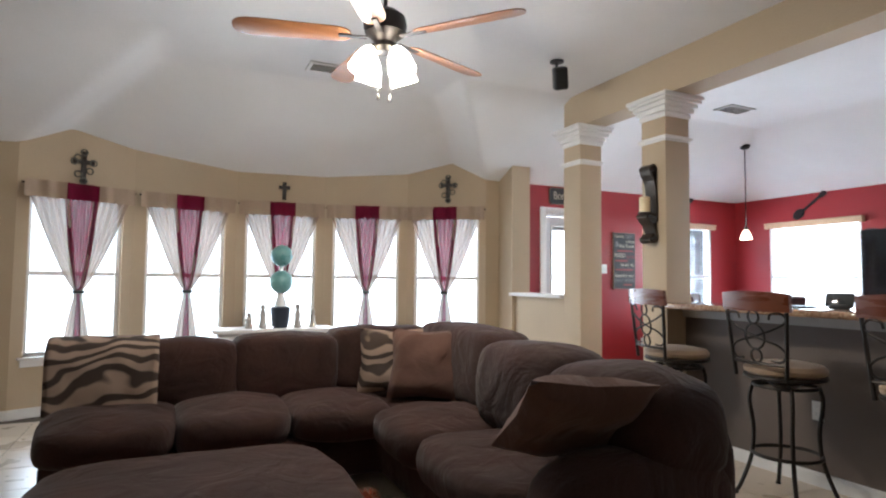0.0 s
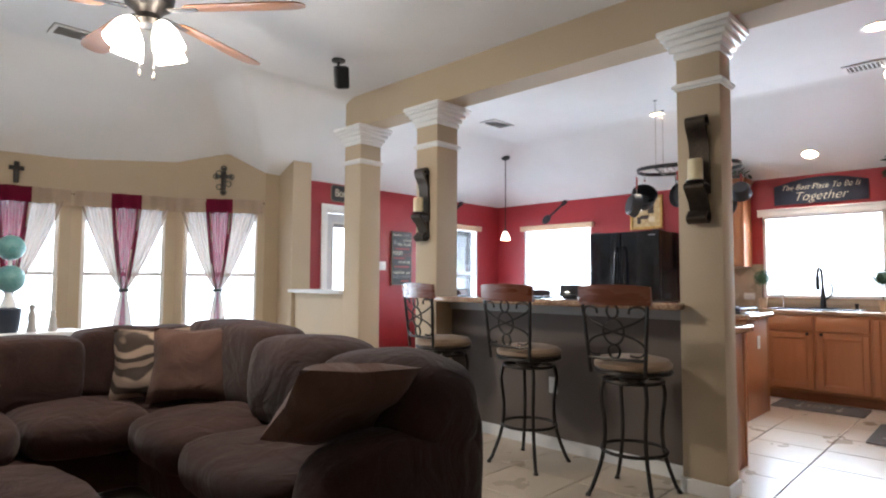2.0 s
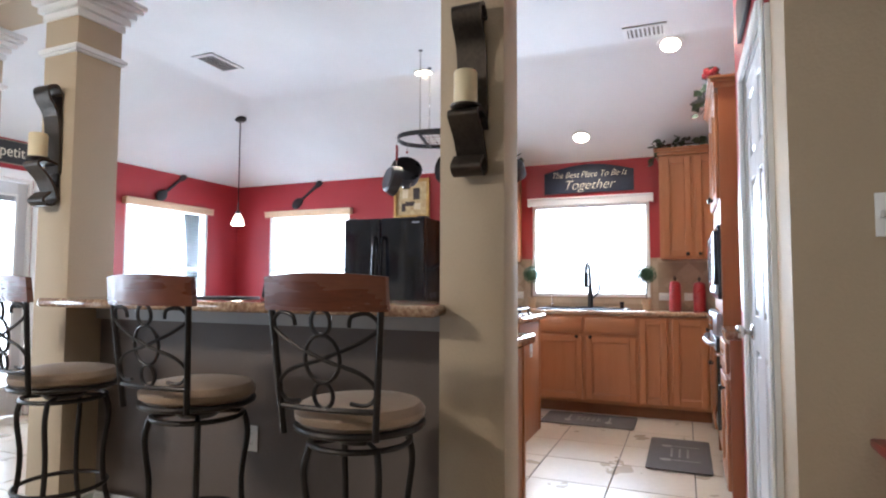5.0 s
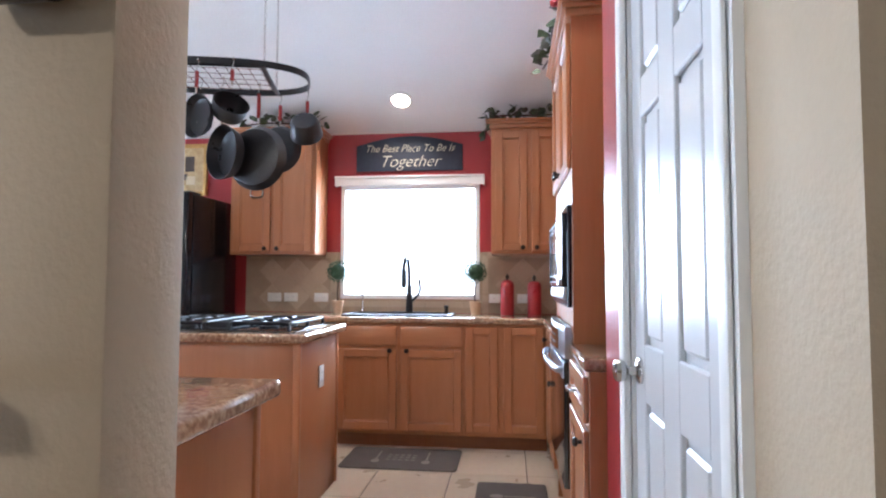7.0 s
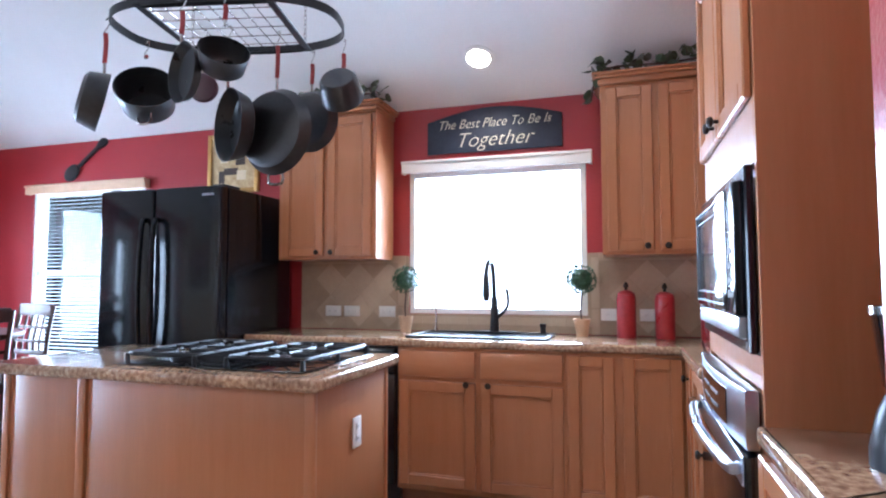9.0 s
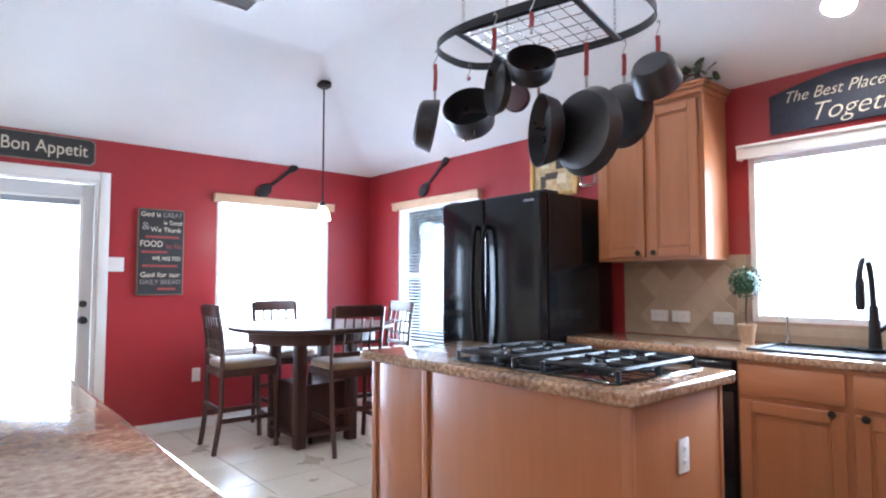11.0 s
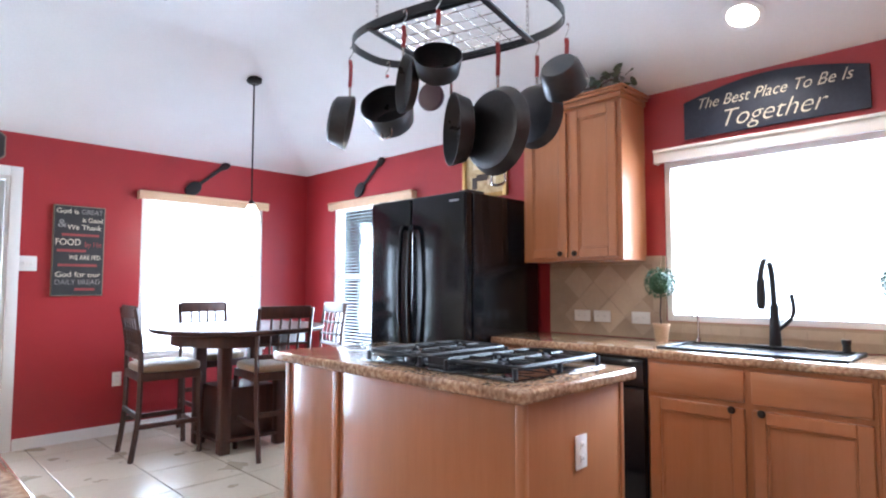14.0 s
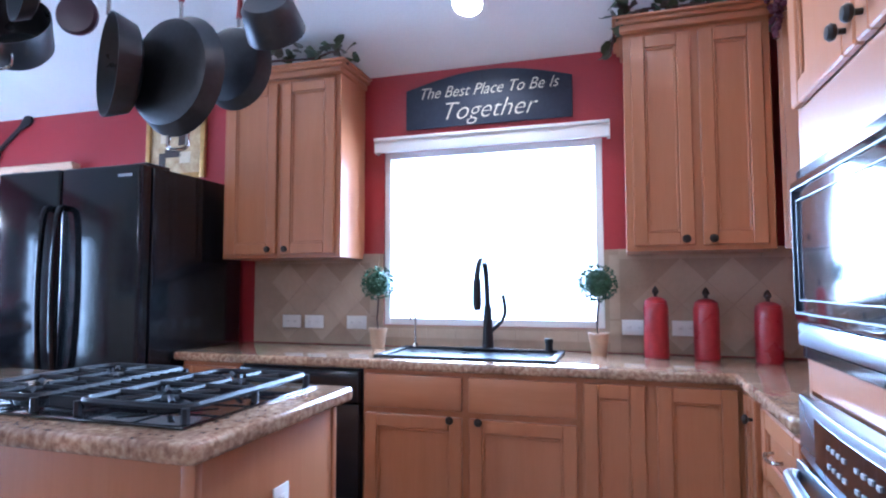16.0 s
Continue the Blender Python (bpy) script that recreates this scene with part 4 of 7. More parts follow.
upper("honey maple wall cabinet with two doors beside the sink window", mU, 3.13 - 2.44, 0.284, 1.372, 2.33, 2)
upper("tall honey maple wall cabinet with two doors beside the sink window", on_wall(7.79, 1.087, -90), 0.56, 0.33, 1.372, 2.33, 2)
upper("honey maple corner wall cabinet beside the ovens", pose(7.78, 0.505, 0, 0, 0, 225), 0.30, 0.20, 1.372, 2.33, 1)


# ---- stone backsplash ----
def backsplash():
    s = thing("backsplash", "tan stone tiles laid diagonally above the worktop", "backsplash", pose(8.11, 1.7, 0.915), "", "structure")
    for lo, hi in (((8.106, 0.06, 0.916), (8.118, WIN_S[0], 1.40)), ((8.106, WIN_S[2], 0.916), (8.118, 3.12, 1.40)), ((8.106, WIN_S[0], 0.916), (8.118, WIN_S[2], WIN_S[1] - 0.002))):
        part("grout", box(lo, hi), M_STONEGROUT, s)
    me_d = bpy.data.meshes.new("tile")
    h = 0.149
    b = box((-0.004, -h / 2, -h / 2), (0, h / 2, h / 2))
    b.to_mesh(me_d)
    b.free()
    me_d.materials.append(M_STONE)
    inv = PLACED[s].inverted()
    me_s = bpy.data.meshes.new("tile")
    b = box((-0.004, -0.074, -0.024), (0, 0.074, 0.024))
    b.to_mesh(me_s)
    b.free()
    me_s.materials.append(M_STONE)
    # border course below the window, diagonals on both sides
    for lo, hi in ((0.10, 1.16), (2.36, 3.10)):
        q = 0.152 * math.sqrt(2)
        for i in range(-2, 9):
            for j in range(0, 6):
                y = lo + i * q + (j % 2) * q / 2
                z = 0.935 + 0.10 + (j - 1) * q / 2
                if lo + 0.10 <= y <= hi - 0.10 and 1.02 <= z <= 1.30:
                    shared("tile", me_d, s, inv @ pose(8.106, y, z, 45, 0, 0))
    y = 1.24
    while y < 2.31:
        shared("tile", me_s, s, inv @ pose(8.106, y, 0.985))
        y += 0.152
    for yy in (1.145, 2.375):
        for z in (0.96, 1.115, 1.27):
            shared("tile", me_s, s, inv @ pose(8.106, yy, z + 0.03, 90, 0, 0))
    y = 0.14
    while y < 3.1:
        if not 1.10 < y < 2.42:
            shared("tile", me_s, s, inv @ pose(8.106, y, 1.377))
        y += 0.152


backsplash()


# ---- oven tower ----
def ovens():
    x0, x1, yf = 5.98, 6.825, 0.69
    t = thing("oven_cabinet", "tall honey maple cabinet housing a microwave and a wall oven", "cabinet", pose((x0 + x1) / 2, yf - 0.3, 0))
    b = box((x0, 0.055, 0.0), (x0 + 0.02, yf, 2.33), 0.001, None, 1)
    part("side_panel", b, M_MAPLE, t)
    part("side_panel", box((x1 - 0.02, 0.055, 0.0), (x1, yf, 2.33), 0.001, None, 1), M_MAPLE, t)
    part("body", box((x0 + 0.02, 0.055, 0.10), (x1 - 0.02, yf - 0.02, 2.33)), M_MAPLE_IN, t)
    m = pose(x1, yf - 0.02, 0, 0, 0, 180)
    w = x1 - x0
    for za, zb in ((0.10, 0.30), (0.985, 1.06), (1.50, 1.65)):
        part("face_rail", box((0.02, -0.02, za), (w - 0.02, 0, zb), 0.001, None, 1, m), M_MAPLE_H, t)
    for k in range(2):
        dw = (w - 0.05) / 2
        panel_door("cabinet_door", m @ pose(0.02 + k * (dw + 0.01), -0.02, 1.65), dw, 0.63, t, None, False, (dw - 0.035 if k == 0 else 0.035, 0.04))
    cr = None
    for grow, za, zb in ((0.012, 2.30, 2.33), (0.028, 2.33, 2.35), (0.042, 2.35, 2.365)):
        cr = box((-grow, -0.03 - grow, za), (w + grow, 0.6, zb), 0.005, cr, 2, m)
    part("crown", cr, M_MAPLE_HX, t, "stepped crown moulding")
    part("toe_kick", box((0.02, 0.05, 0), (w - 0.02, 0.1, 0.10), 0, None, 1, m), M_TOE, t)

    mw = thing("microwave", "built-in black glass microwave oven with a bowed door", "microwave", pose((x0 + x1) / 2, yf, 1.06))
    mm = m @ pose(0.035, -0.022, 0)
    ww = w - 0.07
    part("surround", ring_frame(0, 1.062, ww, 1.498, 0.03, 0.020, mm @ pose(0, 0.002, 0)), M_FRIDGE, mw, "gloss black surround")
    part("steel_strip", box((0.03, -0.034, 1.094), (ww - 0.03, -0.004, 1.145), 0.006, None, 2, mm), M_STEEL, mw, "brushed steel lower strip")
    part("door_glass", box((0.032, -0.040, 1.147), (ww - 0.15, -0.004, 1.466), 0.008, None, 3, mm), M_DARKGLASS, mw, "black mirror glass door")
    part("door_border", ring_frame(0.05, 1.165, ww - 0.17, 1.448, 0.006, 0.003, mm @ pose(0, -0.040, 0)), M_BLACK, mw)
    part("inner_border", ring_frame(0.085, 1.195, ww - 0.205, 1.418, 0.004, 0.002, mm @ pose(0, -0.040, 0)), M_BLACK, mw)
    part("control_panel", box((ww - 0.147, -0.038, 1.147), (ww - 0.032, -0.004, 1.466), 0.006, None, 2, mm), M_FRIDGE, mw)
    for k in range(12):
        part("key", box((ww - 0.125 + 0.026 * (k % 3), -0.0392, 1.19 + 0.035 * (k // 3)), (ww - 0.109 + 0.026 * (k % 3), -0.038, 1.203 + 0.035 * (k // 3)), 0, None, 1, mm), M_LETTERGREY, mw)

    ov = thing("wall_oven", "built-in steel wall oven with black glass door and bar handle", "oven", pose((x0 + x1) / 2, yf, 0.3))
    bow = [(ww * k / 14, -0.030 - 0.022 * math.sin(math.pi * k / 14)) for k in range(15)]
    part("control_panel", prism([(0, -0.002)] + bow + [(ww, -0.002)], 0.845, 0.982, 0.006, mm), M_STEEL, ov, "bowed brushed steel control panel")
    disp = [(u, v - 0.002) for u, v in bow[3:12]]
    part("display", prism([(u, v + 0.004) for u, v in disp[::-1]] + disp, 0.868, 0.958, 0, mm), M_DARKGLASS, ov, "black glass display")
    for k in range(16):
        u = 0.27 + 0.028 * (k % 8) + (0.03 if k % 8 > 3 else 0)
        v = -0.0335 - 0.022 * math.sin(math.pi * u / ww)
        part("key", box((u, v - 0.001, 0.888 + 0.034 * (k // 8)), (u + 0.014, v + 0.002, 0.896 + 0.034 * (k // 8)), 0, None, 1, mm), M_LETTERGREY, ov)
    part("door_glass", box((0, -0.036, 0.31), (ww, -0.002, 0.835), 0.008, None, 2, mm), M_DARKGLASS, ov, "black glass oven door")
    part("door_rail", box((0, -0.040, 0.765), (ww, -0.036, 0.832), 0.003, None, 1, mm), M_STEEL, ov)
    h = tube([mm @ p for p in curve_pts([(0.03, -0.042, 0.80), (0.05, -0.065, 0.80), (ww / 2, -0.085, 0.80), (ww - 0.05, -0.065, 0.80), (ww - 0.03, -0.042, 0.80)], 6)], 0.014, 10)
    part("handle", h, M_STEEL, ov, "bowed brushed steel bar handle")


ovens()


# ---- refrigerator ----
def fridge():
    xf, y0, y1, zt = 7.34, 3.195, 4.09, 1.79
    f = thing("refrigerator", "gloss black french-door refrigerator with curved handles", "refrigerator", pose(7.7, 3.62, 0))
    part("cabinet", box((xf + 0.075, y0, 0.03), (8.08, y1, zt), 0.008), M_FRIDGE, f)
    part("hinge_cover", box((xf + 0.05, y0 + 0.02, zt), (xf + 0.20, y0 + 0.10, zt + 0.018), 0.005), M_BLACK, f)
    part("hinge_cover", box((xf + 0.05, y1 - 0.10, zt), (xf + 0.20, y1 - 0.02, zt + 0.018), 0.005), M_BLACK, f)
    ym = 3.675
    for ya, yb in ((y0, ym - 0.004), (ym + 0.004, y1)):
        part("fridge_door", box((xf, ya, 0.70), (xf + 0.07, yb, zt + 0.004), 0.016, None, 4), M_FRIDGE, f)
    part("freezer_drawer", box((xf, y0, 0.08), (xf + 0.07, y1, 0.69), 0.016, None, 4), M_FRIDGE, f)
    for ya in (ym - 0.045, ym + 0.045):
        pts = curve_pts([(xf, ya, 0.82), (xf - 0.045, ya, 0.86), (xf - 0.062, ya, 1.2), (xf - 0.045, ya, 1.56), (xf, ya, 1.60)], 7)
        part("handle", tube(pts, 0.015, 10), M_FRIDGE, f, "curved black handle")
    part("handle", tube(curve_pts([(xf, y0 + 0.12, 0.62), (xf - 0.05, y0 + 0.14, 0.62), (xf - 0.05, y1 - 0.14, 0.62), (xf, y1 - 0.12, 0.62)], 6), 0.014, 10), M_FRIDGE, f)
    part("badge", box((xf - 0.002, y0 + 0.05, 1.735), (xf, y0 + 0.13, 1.748)), M_STEEL, f)
    for ya in (y0 + 0.08, y1 - 0.08):
        part("foot", rod((xf + 0.15, ya, 0), (xf + 0.15, ya, 0.03), 0.02), M_BLACK, f)


fridge()


# ---- cooktop ----
def cooktop():
    x0, x1, y0, y1, z = 6.31, 6.89, 2.03, 2.84, 0.913
    c = thing("gas_cooktop", "black glass gas cooktop with cast-iron grates and a centre vent", "cooktop", pose((x0 + x1) / 2, (y0 + y1) / 2, z))
    part("glass_top", box((x0, y0, z), (x1, y1, z + 0.008), 0.003), M_DARKGLASS, c)
    ym = (y0 + y1) / 2
    for ya, yb in ((y0 + 0.02, ym - 0.07), (ym + 0.07, y1 - 0.02)):
        g = None
        zz = z + 0.042
        xa, xb = x0 + 0.03, x1 - 0.03
        g = tube([(x, y, zz) for x, y in rounded([(xa, ya), (xb, ya), (xb, yb), (xa, yb)], 0.04, 4)], 0.0095, 6, True, g)
        for cx in (xa + 0.125, xb - 0.125):
            cy = (ya + yb) / 2
            for k in range(8):
                a = k * math.pi / 4
                ex = {0: xb if cx > (xa + xb) / 2 else (xa + xb) / 2, 4: xa if cx < (xa + xb) / 2 else (xa + xb) / 2}.get(k)
                if k in (0, 4):
                    g = rod((cx + math.cos(a) * 0.035, cy, zz), (ex, cy, zz), 0.008, 6, g)
                elif k in (2, 6):
                    g = rod((cx, cy + math.sin(a) * 0.035, zz), (cx, yb if k == 2 else ya, zz), 0.008, 6, g)
                else:
                    g = rod((cx + math.cos(a) * 0.04, cy + math.sin(a) * 0.04, zz), (cx + math.cos(a) * 0.12, cy + math.sin(a) * 0.12, zz), 0.0075, 6, g)
        g = rod(((xa + xb) / 2, ya, zz), ((xa + xb) / 2, yb, zz), 0.008, 6, g)
        for px in (xa, (xa + xb) / 2, xb):
            for py in (ya, yb):
                g = rod((px, py, z + 0.008), (px, py, zz), 0.010, 6, g)
        part("grate", g, M_CAST, c, "cast-iron grate")
        for cx in (xa + 0.125, xb - 0.125):
            part("burner", lathe([(0.05, 0), (0.05, 0.012), (0.036, 0.016), (0.036, 0.026), (0.03, 0.03), (0, 0.03)], 20, pose(cx, (ya + yb) / 2, z + 0.008)), M_CAST, c)
    part("vent_housing", box((x0 + 0.05, ym - 0.062, z + 0.008), (x1 - 0.10, ym + 0.062, z + 0.014), 0.002), M_BLACK, c)
    n = 12
    for k in range(n):
        xx = x0 + 0.06 + k * (x1 - x0 - 0.18) / (n - 1)
        part("vent_slat", box((xx - 0.003, ym - 0.056, z + 0.014), (xx + 0.003, ym + 0.056, z + 0.045), 0.002, None, 1), M_CAST, c)
    for k in range(5):
        part("knob", lathe([(0.018, 0), (0.018, 0.016), (0.012, 0.024), (0, 0.024)], 14, pose(x1 - 0.045, ym - 0.1 + k * 0.05, z + 0.008)), M_BLACK, c)


cooktop()


# ---- sink and taps ----
def sink():
    s = thing("kitchen_sink", "black composite drop-in sink in the granite worktop", "sink", pose(7.83, 1.76, 0.915))
    x0, x1, y0, y1, z = 7.63, 8.04, 1.37, 2.17, 0.9155
    part("rim", ring4(x0, y0, x1, y1, 0.035, z, z + 0.012), M_BLACK, s)
    b = box((x0 + 0.035, y0 + 0.035, z - 0.0), (x1 - 0.035, y1 - 0.035, z + 0.002))
    part("basin", b, M_PANIN, s)
    f = thing("kitchen_tap", "tall matt black pull-down kitchen tap", "tap", pose(7.99, 1.73, 0.928))
    part("base_plate", box((7.955, 1.60, z + 0.012), (8.02, 1.86, z + 0.018), 0.004), M_BLACK, f)
    part("body", lathe([(0.028, 0), (0.026, 0.05), (0.022, 0.14), (0.02, 0.20), (0, 0.20)], 16, pose(7.99, 1.73, z + 0.018)), M_BLACK, f)
    pts = curve_pts([(7.99, 1.73, z + 0.2), (7.99, 1.735, z + 0.34), (7.965, 1.74, z + 0.425), (7.90, 1.745, z + 0.43), (7.865, 1.75, z + 0.37), (7.86, 1.75, z + 0.33)], 7)
    part("spout", tube(pts, 0.014, 12), M_BLACK, f)
    part("spray_head", lathe([(0.015, 0), (0.022, 0.03), (0.02, 0.13), (0.014, 0.15), (0, 0.15)], 14, pose(7.86, 1.75, z + 0.20)), M_BLACK, f)
    part("lever", tube(curve_pts([(7.99, 1.71, z + 0.10), (7.985, 1.66, z + 0.15), (7.985, 1.645, z + 0.20), (7.985, 1.655, z + 0.27)], 6), 0.010, 8), M_BLACK, f)
    g = thing("filter_tap", "slim nickel drinking-water tap behind the sink", "tap", pose(7.99, 2.10, 0.928))
    part("stem", tube(curve_pts([(7.99, 2.10, z + 0.012), (7.99, 2.10, z + 0.13), (7.97, 2.10, z + 0.185), (7.93, 2.10, z + 0.18), (7.915, 2.10, z + 0.15)], 6), 0.005, 8), M_CHROME, g)
    part("base", lathe([(0.014, 0), (0.012, 0.02), (0, 0.02)], 12, pose(7.99, 2.10, z + 0.012)), M_CHROME, g)
    d = thing("soap_pump", "short black soap dispenser at the sink", "dispenser", pose(7.99, 1.44, 0.928))
    part("body", lathe([(0.018, 0), (0.016, 0.03), (0.02, 0.04), (0.02, 0.055), (0, 0.055)], 14, pose(7.99, 1.44, z + 0.012)), M_BLACK, d)


def ring4(x0, y0, x1, y1, w, z0, z1):
    b = None
    for lo, hi in (((x0, y0, z0), (x0 + w, y1, z1)), ((x1 - w, y0, z0), (x1, y1, z1)), ((x0 + w, y0, z0), (x1 - w, y0 + w, z1)), ((x0 + w, y1 - w, z0), (x1 - w, y1, z1))):
        b = box(lo, hi, 0.004, b, 1)
    return b


sink()


# ---- things on the worktops ----
def leaf_mesh(name, size, material):
    me = bpy.data.meshes.new(name)
    b = bmesh.new()
    pts = [(0, 0, 0), (0.38, 0.18, 0.05), (0.5, 0.5, 0.1), (0.2, 0.8, 0.06), (0, 1.0, -0.05), (-0.2, 0.8, 0.06), (-0.5, 0.5, 0.1), (-0.38, 0.18, 0.05)]
    vs = [b.verts.new(Vector(p) * size) for p in pts]
    mid = b.verts.new(Vector((0, 0.5, -0.03)) * size)
    for i in range(8):
        b.faces.new((vs[i], vs[(i + 1) % 8], mid))
    b.to_mesh(me)
    b.free()
    me.materials.append(material)
    return me


def topiary(x, y, z0, label):
    t = thing("topiary", label, "plant", pose(x, y, z0), "ball topiaries by the sink")
    part("pot", lathe([(0.032, 0), (0.044, 0.085), (0.047, 0.09), (0.047, 0.10), (0.040, 0.10), (0.038, 0.088), (0, 0.088)], 20, pose(x, y, z0)), M_TERRA, t, "pale clay pot")
    part("stem", tube(curve_pts([(x, y, z0 + 0.085), (x + 0.003, y + 0.006, z0 + 0.15), (x, y - 0.002, z0 + 0.25)], 5), 0.005, 6), M_DARKWOOD, t, "thin twig stem")
    b = bmesh.new()
    rnd = random.Random(int(y * 100))
    verts, faces = [], []
    c = Vector((x, y, z0 + 0.325))
    for k in range(620):
        u = Vector((rnd.gauss(0, 1), rnd.gauss(0, 1), rnd.gauss(0, 1))).normalized()
        p = c + u * (0.068 + rnd.random() * 0.017)
        q = Vector((rnd.gauss(0, 1), rnd.gauss(0, 1), rnd.gauss(0, 1))).normalized()
        a = u.cross(q).normalized()
        d = (u * 0.7 + a.cross(u) * 0.6).normalized()
        s = 0.013
        i = len(verts)
        verts += [p, p + a * s * 0.45 + d * s * 0.5, p + d * s, p - a * s * 0.45 + d * s * 0.5]
        faces.append((i, i + 1, i + 2, i + 3))
    me = bpy.data.meshes.new("foliage")
    me.from_pydata([tuple(v) for v in verts], [], faces)
    bb = bmesh.new()
    bb.from_mesh(me)
    bpy.data.meshes.remove(me)
    core = bmesh.new()
    bmesh.ops.create_icosphere(core, subdivisions=2, radius=0.064, matrix=Matrix.Translation(c))
    part("foliage", join(bb, core), M_BOXWOOD, t, "clipped green ball of tiny leaves", False)


topiary(7.985, 2.30, 0.916, "green ball topiary in a pale clay pot beside the sink")
topiary(7.97, 1.215, 0.916, "green ball topiary in a pale clay pot beside the canisters")


def canister(x, y, h, label):
    t = thing("canister", label, "canister", pose(x, y, 0.916), "red canisters")
    r = 0.052
    part("jar", lathe([(r * 0.96, 0), (r, 0.01), (r, h * 0.80), (r * 0.98, h * 0.86), (r * 0.9, h * 0.9), (0, h * 0.9)], 24, pose(x, y, 0.916)), M_CANISTER, t)
    lid = part("lid", lathe([(r * 0.93, h * 0.902), (r * 0.9, h * 0.94), (r * 0.6, h * 0.99), (r * 0.25, h * 1.01), (0, h * 1.01)], 24, pose(x, y, 0.916)), M_CANISTER, t)
    part("finial", lathe([(0.010, h * 1.005), (0.007, h + 0.012), (0.016, h + 0.022), (0.012, h + 0.036), (0.004, h + 0.048), (0, h + 0.05)], 14, pose(x, y, 0.916)), M_IRON, lid, "dark metal finial")


canister(7.95, 0.972, 0.262, "tall red ceramic canister with a dark finial")
canister(7.95, 0.77, 0.255, "medium red ceramic canister with a dark finial")
canister(7.90, 0.545, 0.245, "short red ceramic canister with a dark finial")


def blender():
    x, y, z = 5.70, 0.51, 0.916
    t = thing("blender", "dark blender with a tall jug on the short worktop", "blender", pose(x, y, z))
    part("motor_base", lathe([(0.078, 0), (0.078, 0.03), (0.065, 0.09), (0.052, 0.12), (0, 0.12)], 20, pose(x, y, z)), M_BLACK, t)
    part("jug", lathe([(0.045, 0.121), (0.055, 0.135), (0.068, 0.255), (0.066, 0.255), (0.05, 0.137), (0, 0.13)], 20, pose(x, y, z)), M_DARKGLASS, t, "smoked jug")
    part("lid", lathe([(0.072, 0.256), (0.072, 0.27), (0.03, 0.274), (0.028, 0.295), (0, 0.295)], 20, pose(x, y, z)), M_CHROME, t)


blender()


def floor_mat(x0, y0, x1, y1, label, along_y):
    t = thing("floor_mat", label, "mat", pose((x0 + x1) / 2, (y0 + y1) / 2, 0), "kitchen mats")
    part("pad", prism(rounded([(x0, y0), (x1, y0), (x1, y1), (x0, y1)], 0.03), 0.001, 0.013, 0.004), M_MATGREY, t)
    ln, cx, cy = (y1 - y0 if along_y else x1 - x0), (x0 + x1) / 2, (y0 + y1) / 2
    for s in (-0.22, 0.22):
        m = pose(cx, cy, 0.0135, 0, 0, 90 if along_y else 0) @ pose(s * ln, 0, 0)
        b = lathe([(0.028, 0), (0, 0.001)], 16, m @ Matrix.Diagonal((1, 1.35, 1, 1)) @ pose(0, 0.06, 0))
        b = box((-0.006, -0.13, 0), (0.006, 0.04, 0.0012), 0, b, 1, m)
        part("print", b, M_MATLIGHT, t, "pale printed spoon")
    for r in range(3):
        for k in range(5):
            m = pose(cx, cy, 0.0135, 0, 0, 90 if along_y else 0)
            xx = -0.12 * ln + k * 0.055 * ln
            part("print", box((xx, -0.06 + r * 0.05, 0), (xx + 0.035 * ln, -0.045 + r * 0.05, 0.001), 0, None, 1, m), M_MATLIGHT, t)


floor_mat(7.12, 1.28, 7.56, 2.03, "taupe cushioned kitchen mat before the sink", True)
floor_mat(6.17, 0.75, 6.95, 1.14, "taupe cushioned kitchen mat before the ovens", False)


def garland(pts, n, label, drop=0.06, grapes=None, seed=3, flowers=False):
    """Artificial ivy lying along the cabinet tops."""
    g = thing("garland", label, "garland", pose(*pts[0]))
    line = curve_pts(pts, 8)
    part("vine", tube(line, 0.006, 6), M_DARKWOOD, g, "twisted vine stem")
    rnd = random.Random(seed)
    inv = PLACED[g].inverted()
    ma, mb = leaf_mesh("leaf", 0.065, M_OLIVE), leaf_mesh("leaf", 0.055, M_LEAFGREY)
    for k in range(n):
        p = line[rnd.randrange(len(line))]
        q = Vector(p) + Vector((rnd.uniform(-0.05, 0.04), rnd.uniform(-0.04, 0.04), rnd.uniform(-0.01, 0.055)))
        shared("leaf", ma if rnd.random() < 0.6 else mb, g, inv @ pose(*q, rnd.uniform(-60, 60), rnd.uniform(-60, 60), rnd.uniform(0, 360)))
    if grapes:
        b = bmesh.new()
        for k in range(34):
            u = rnd.random()
            c = Vector(grapes) + Vector((rnd.uniform(-1, 1) * 0.04 * (1 - u), rnd.uniform(-1, 1) * 0.04 * (1 - u), -0.17 * u))
            bmesh.ops.create_icosphere(b, subdivisions=1, radius=0.013, matrix=Matrix.Translation(c))
        part("grapes", b, mat("purple_grape", (0.09, 0.015, 0.03), 0.4), g, "bunch of dark red grapes")
    if flowers:
        b = bmesh.new()
        for k in range(10):
            c = Vector(pts[-1]) + Vector((rnd.uniform(-0.06, 0.06), rnd.uniform(-0.02, 0.06), rnd.uniform(0.0, 0.06)))
            bmesh.ops.create_icosphere(b, subdivisions=1, radius=0.022, matrix=Matrix.Translation(c))
        part("blossoms", b, M_CANISTER, g, "red blossoms")
    return g


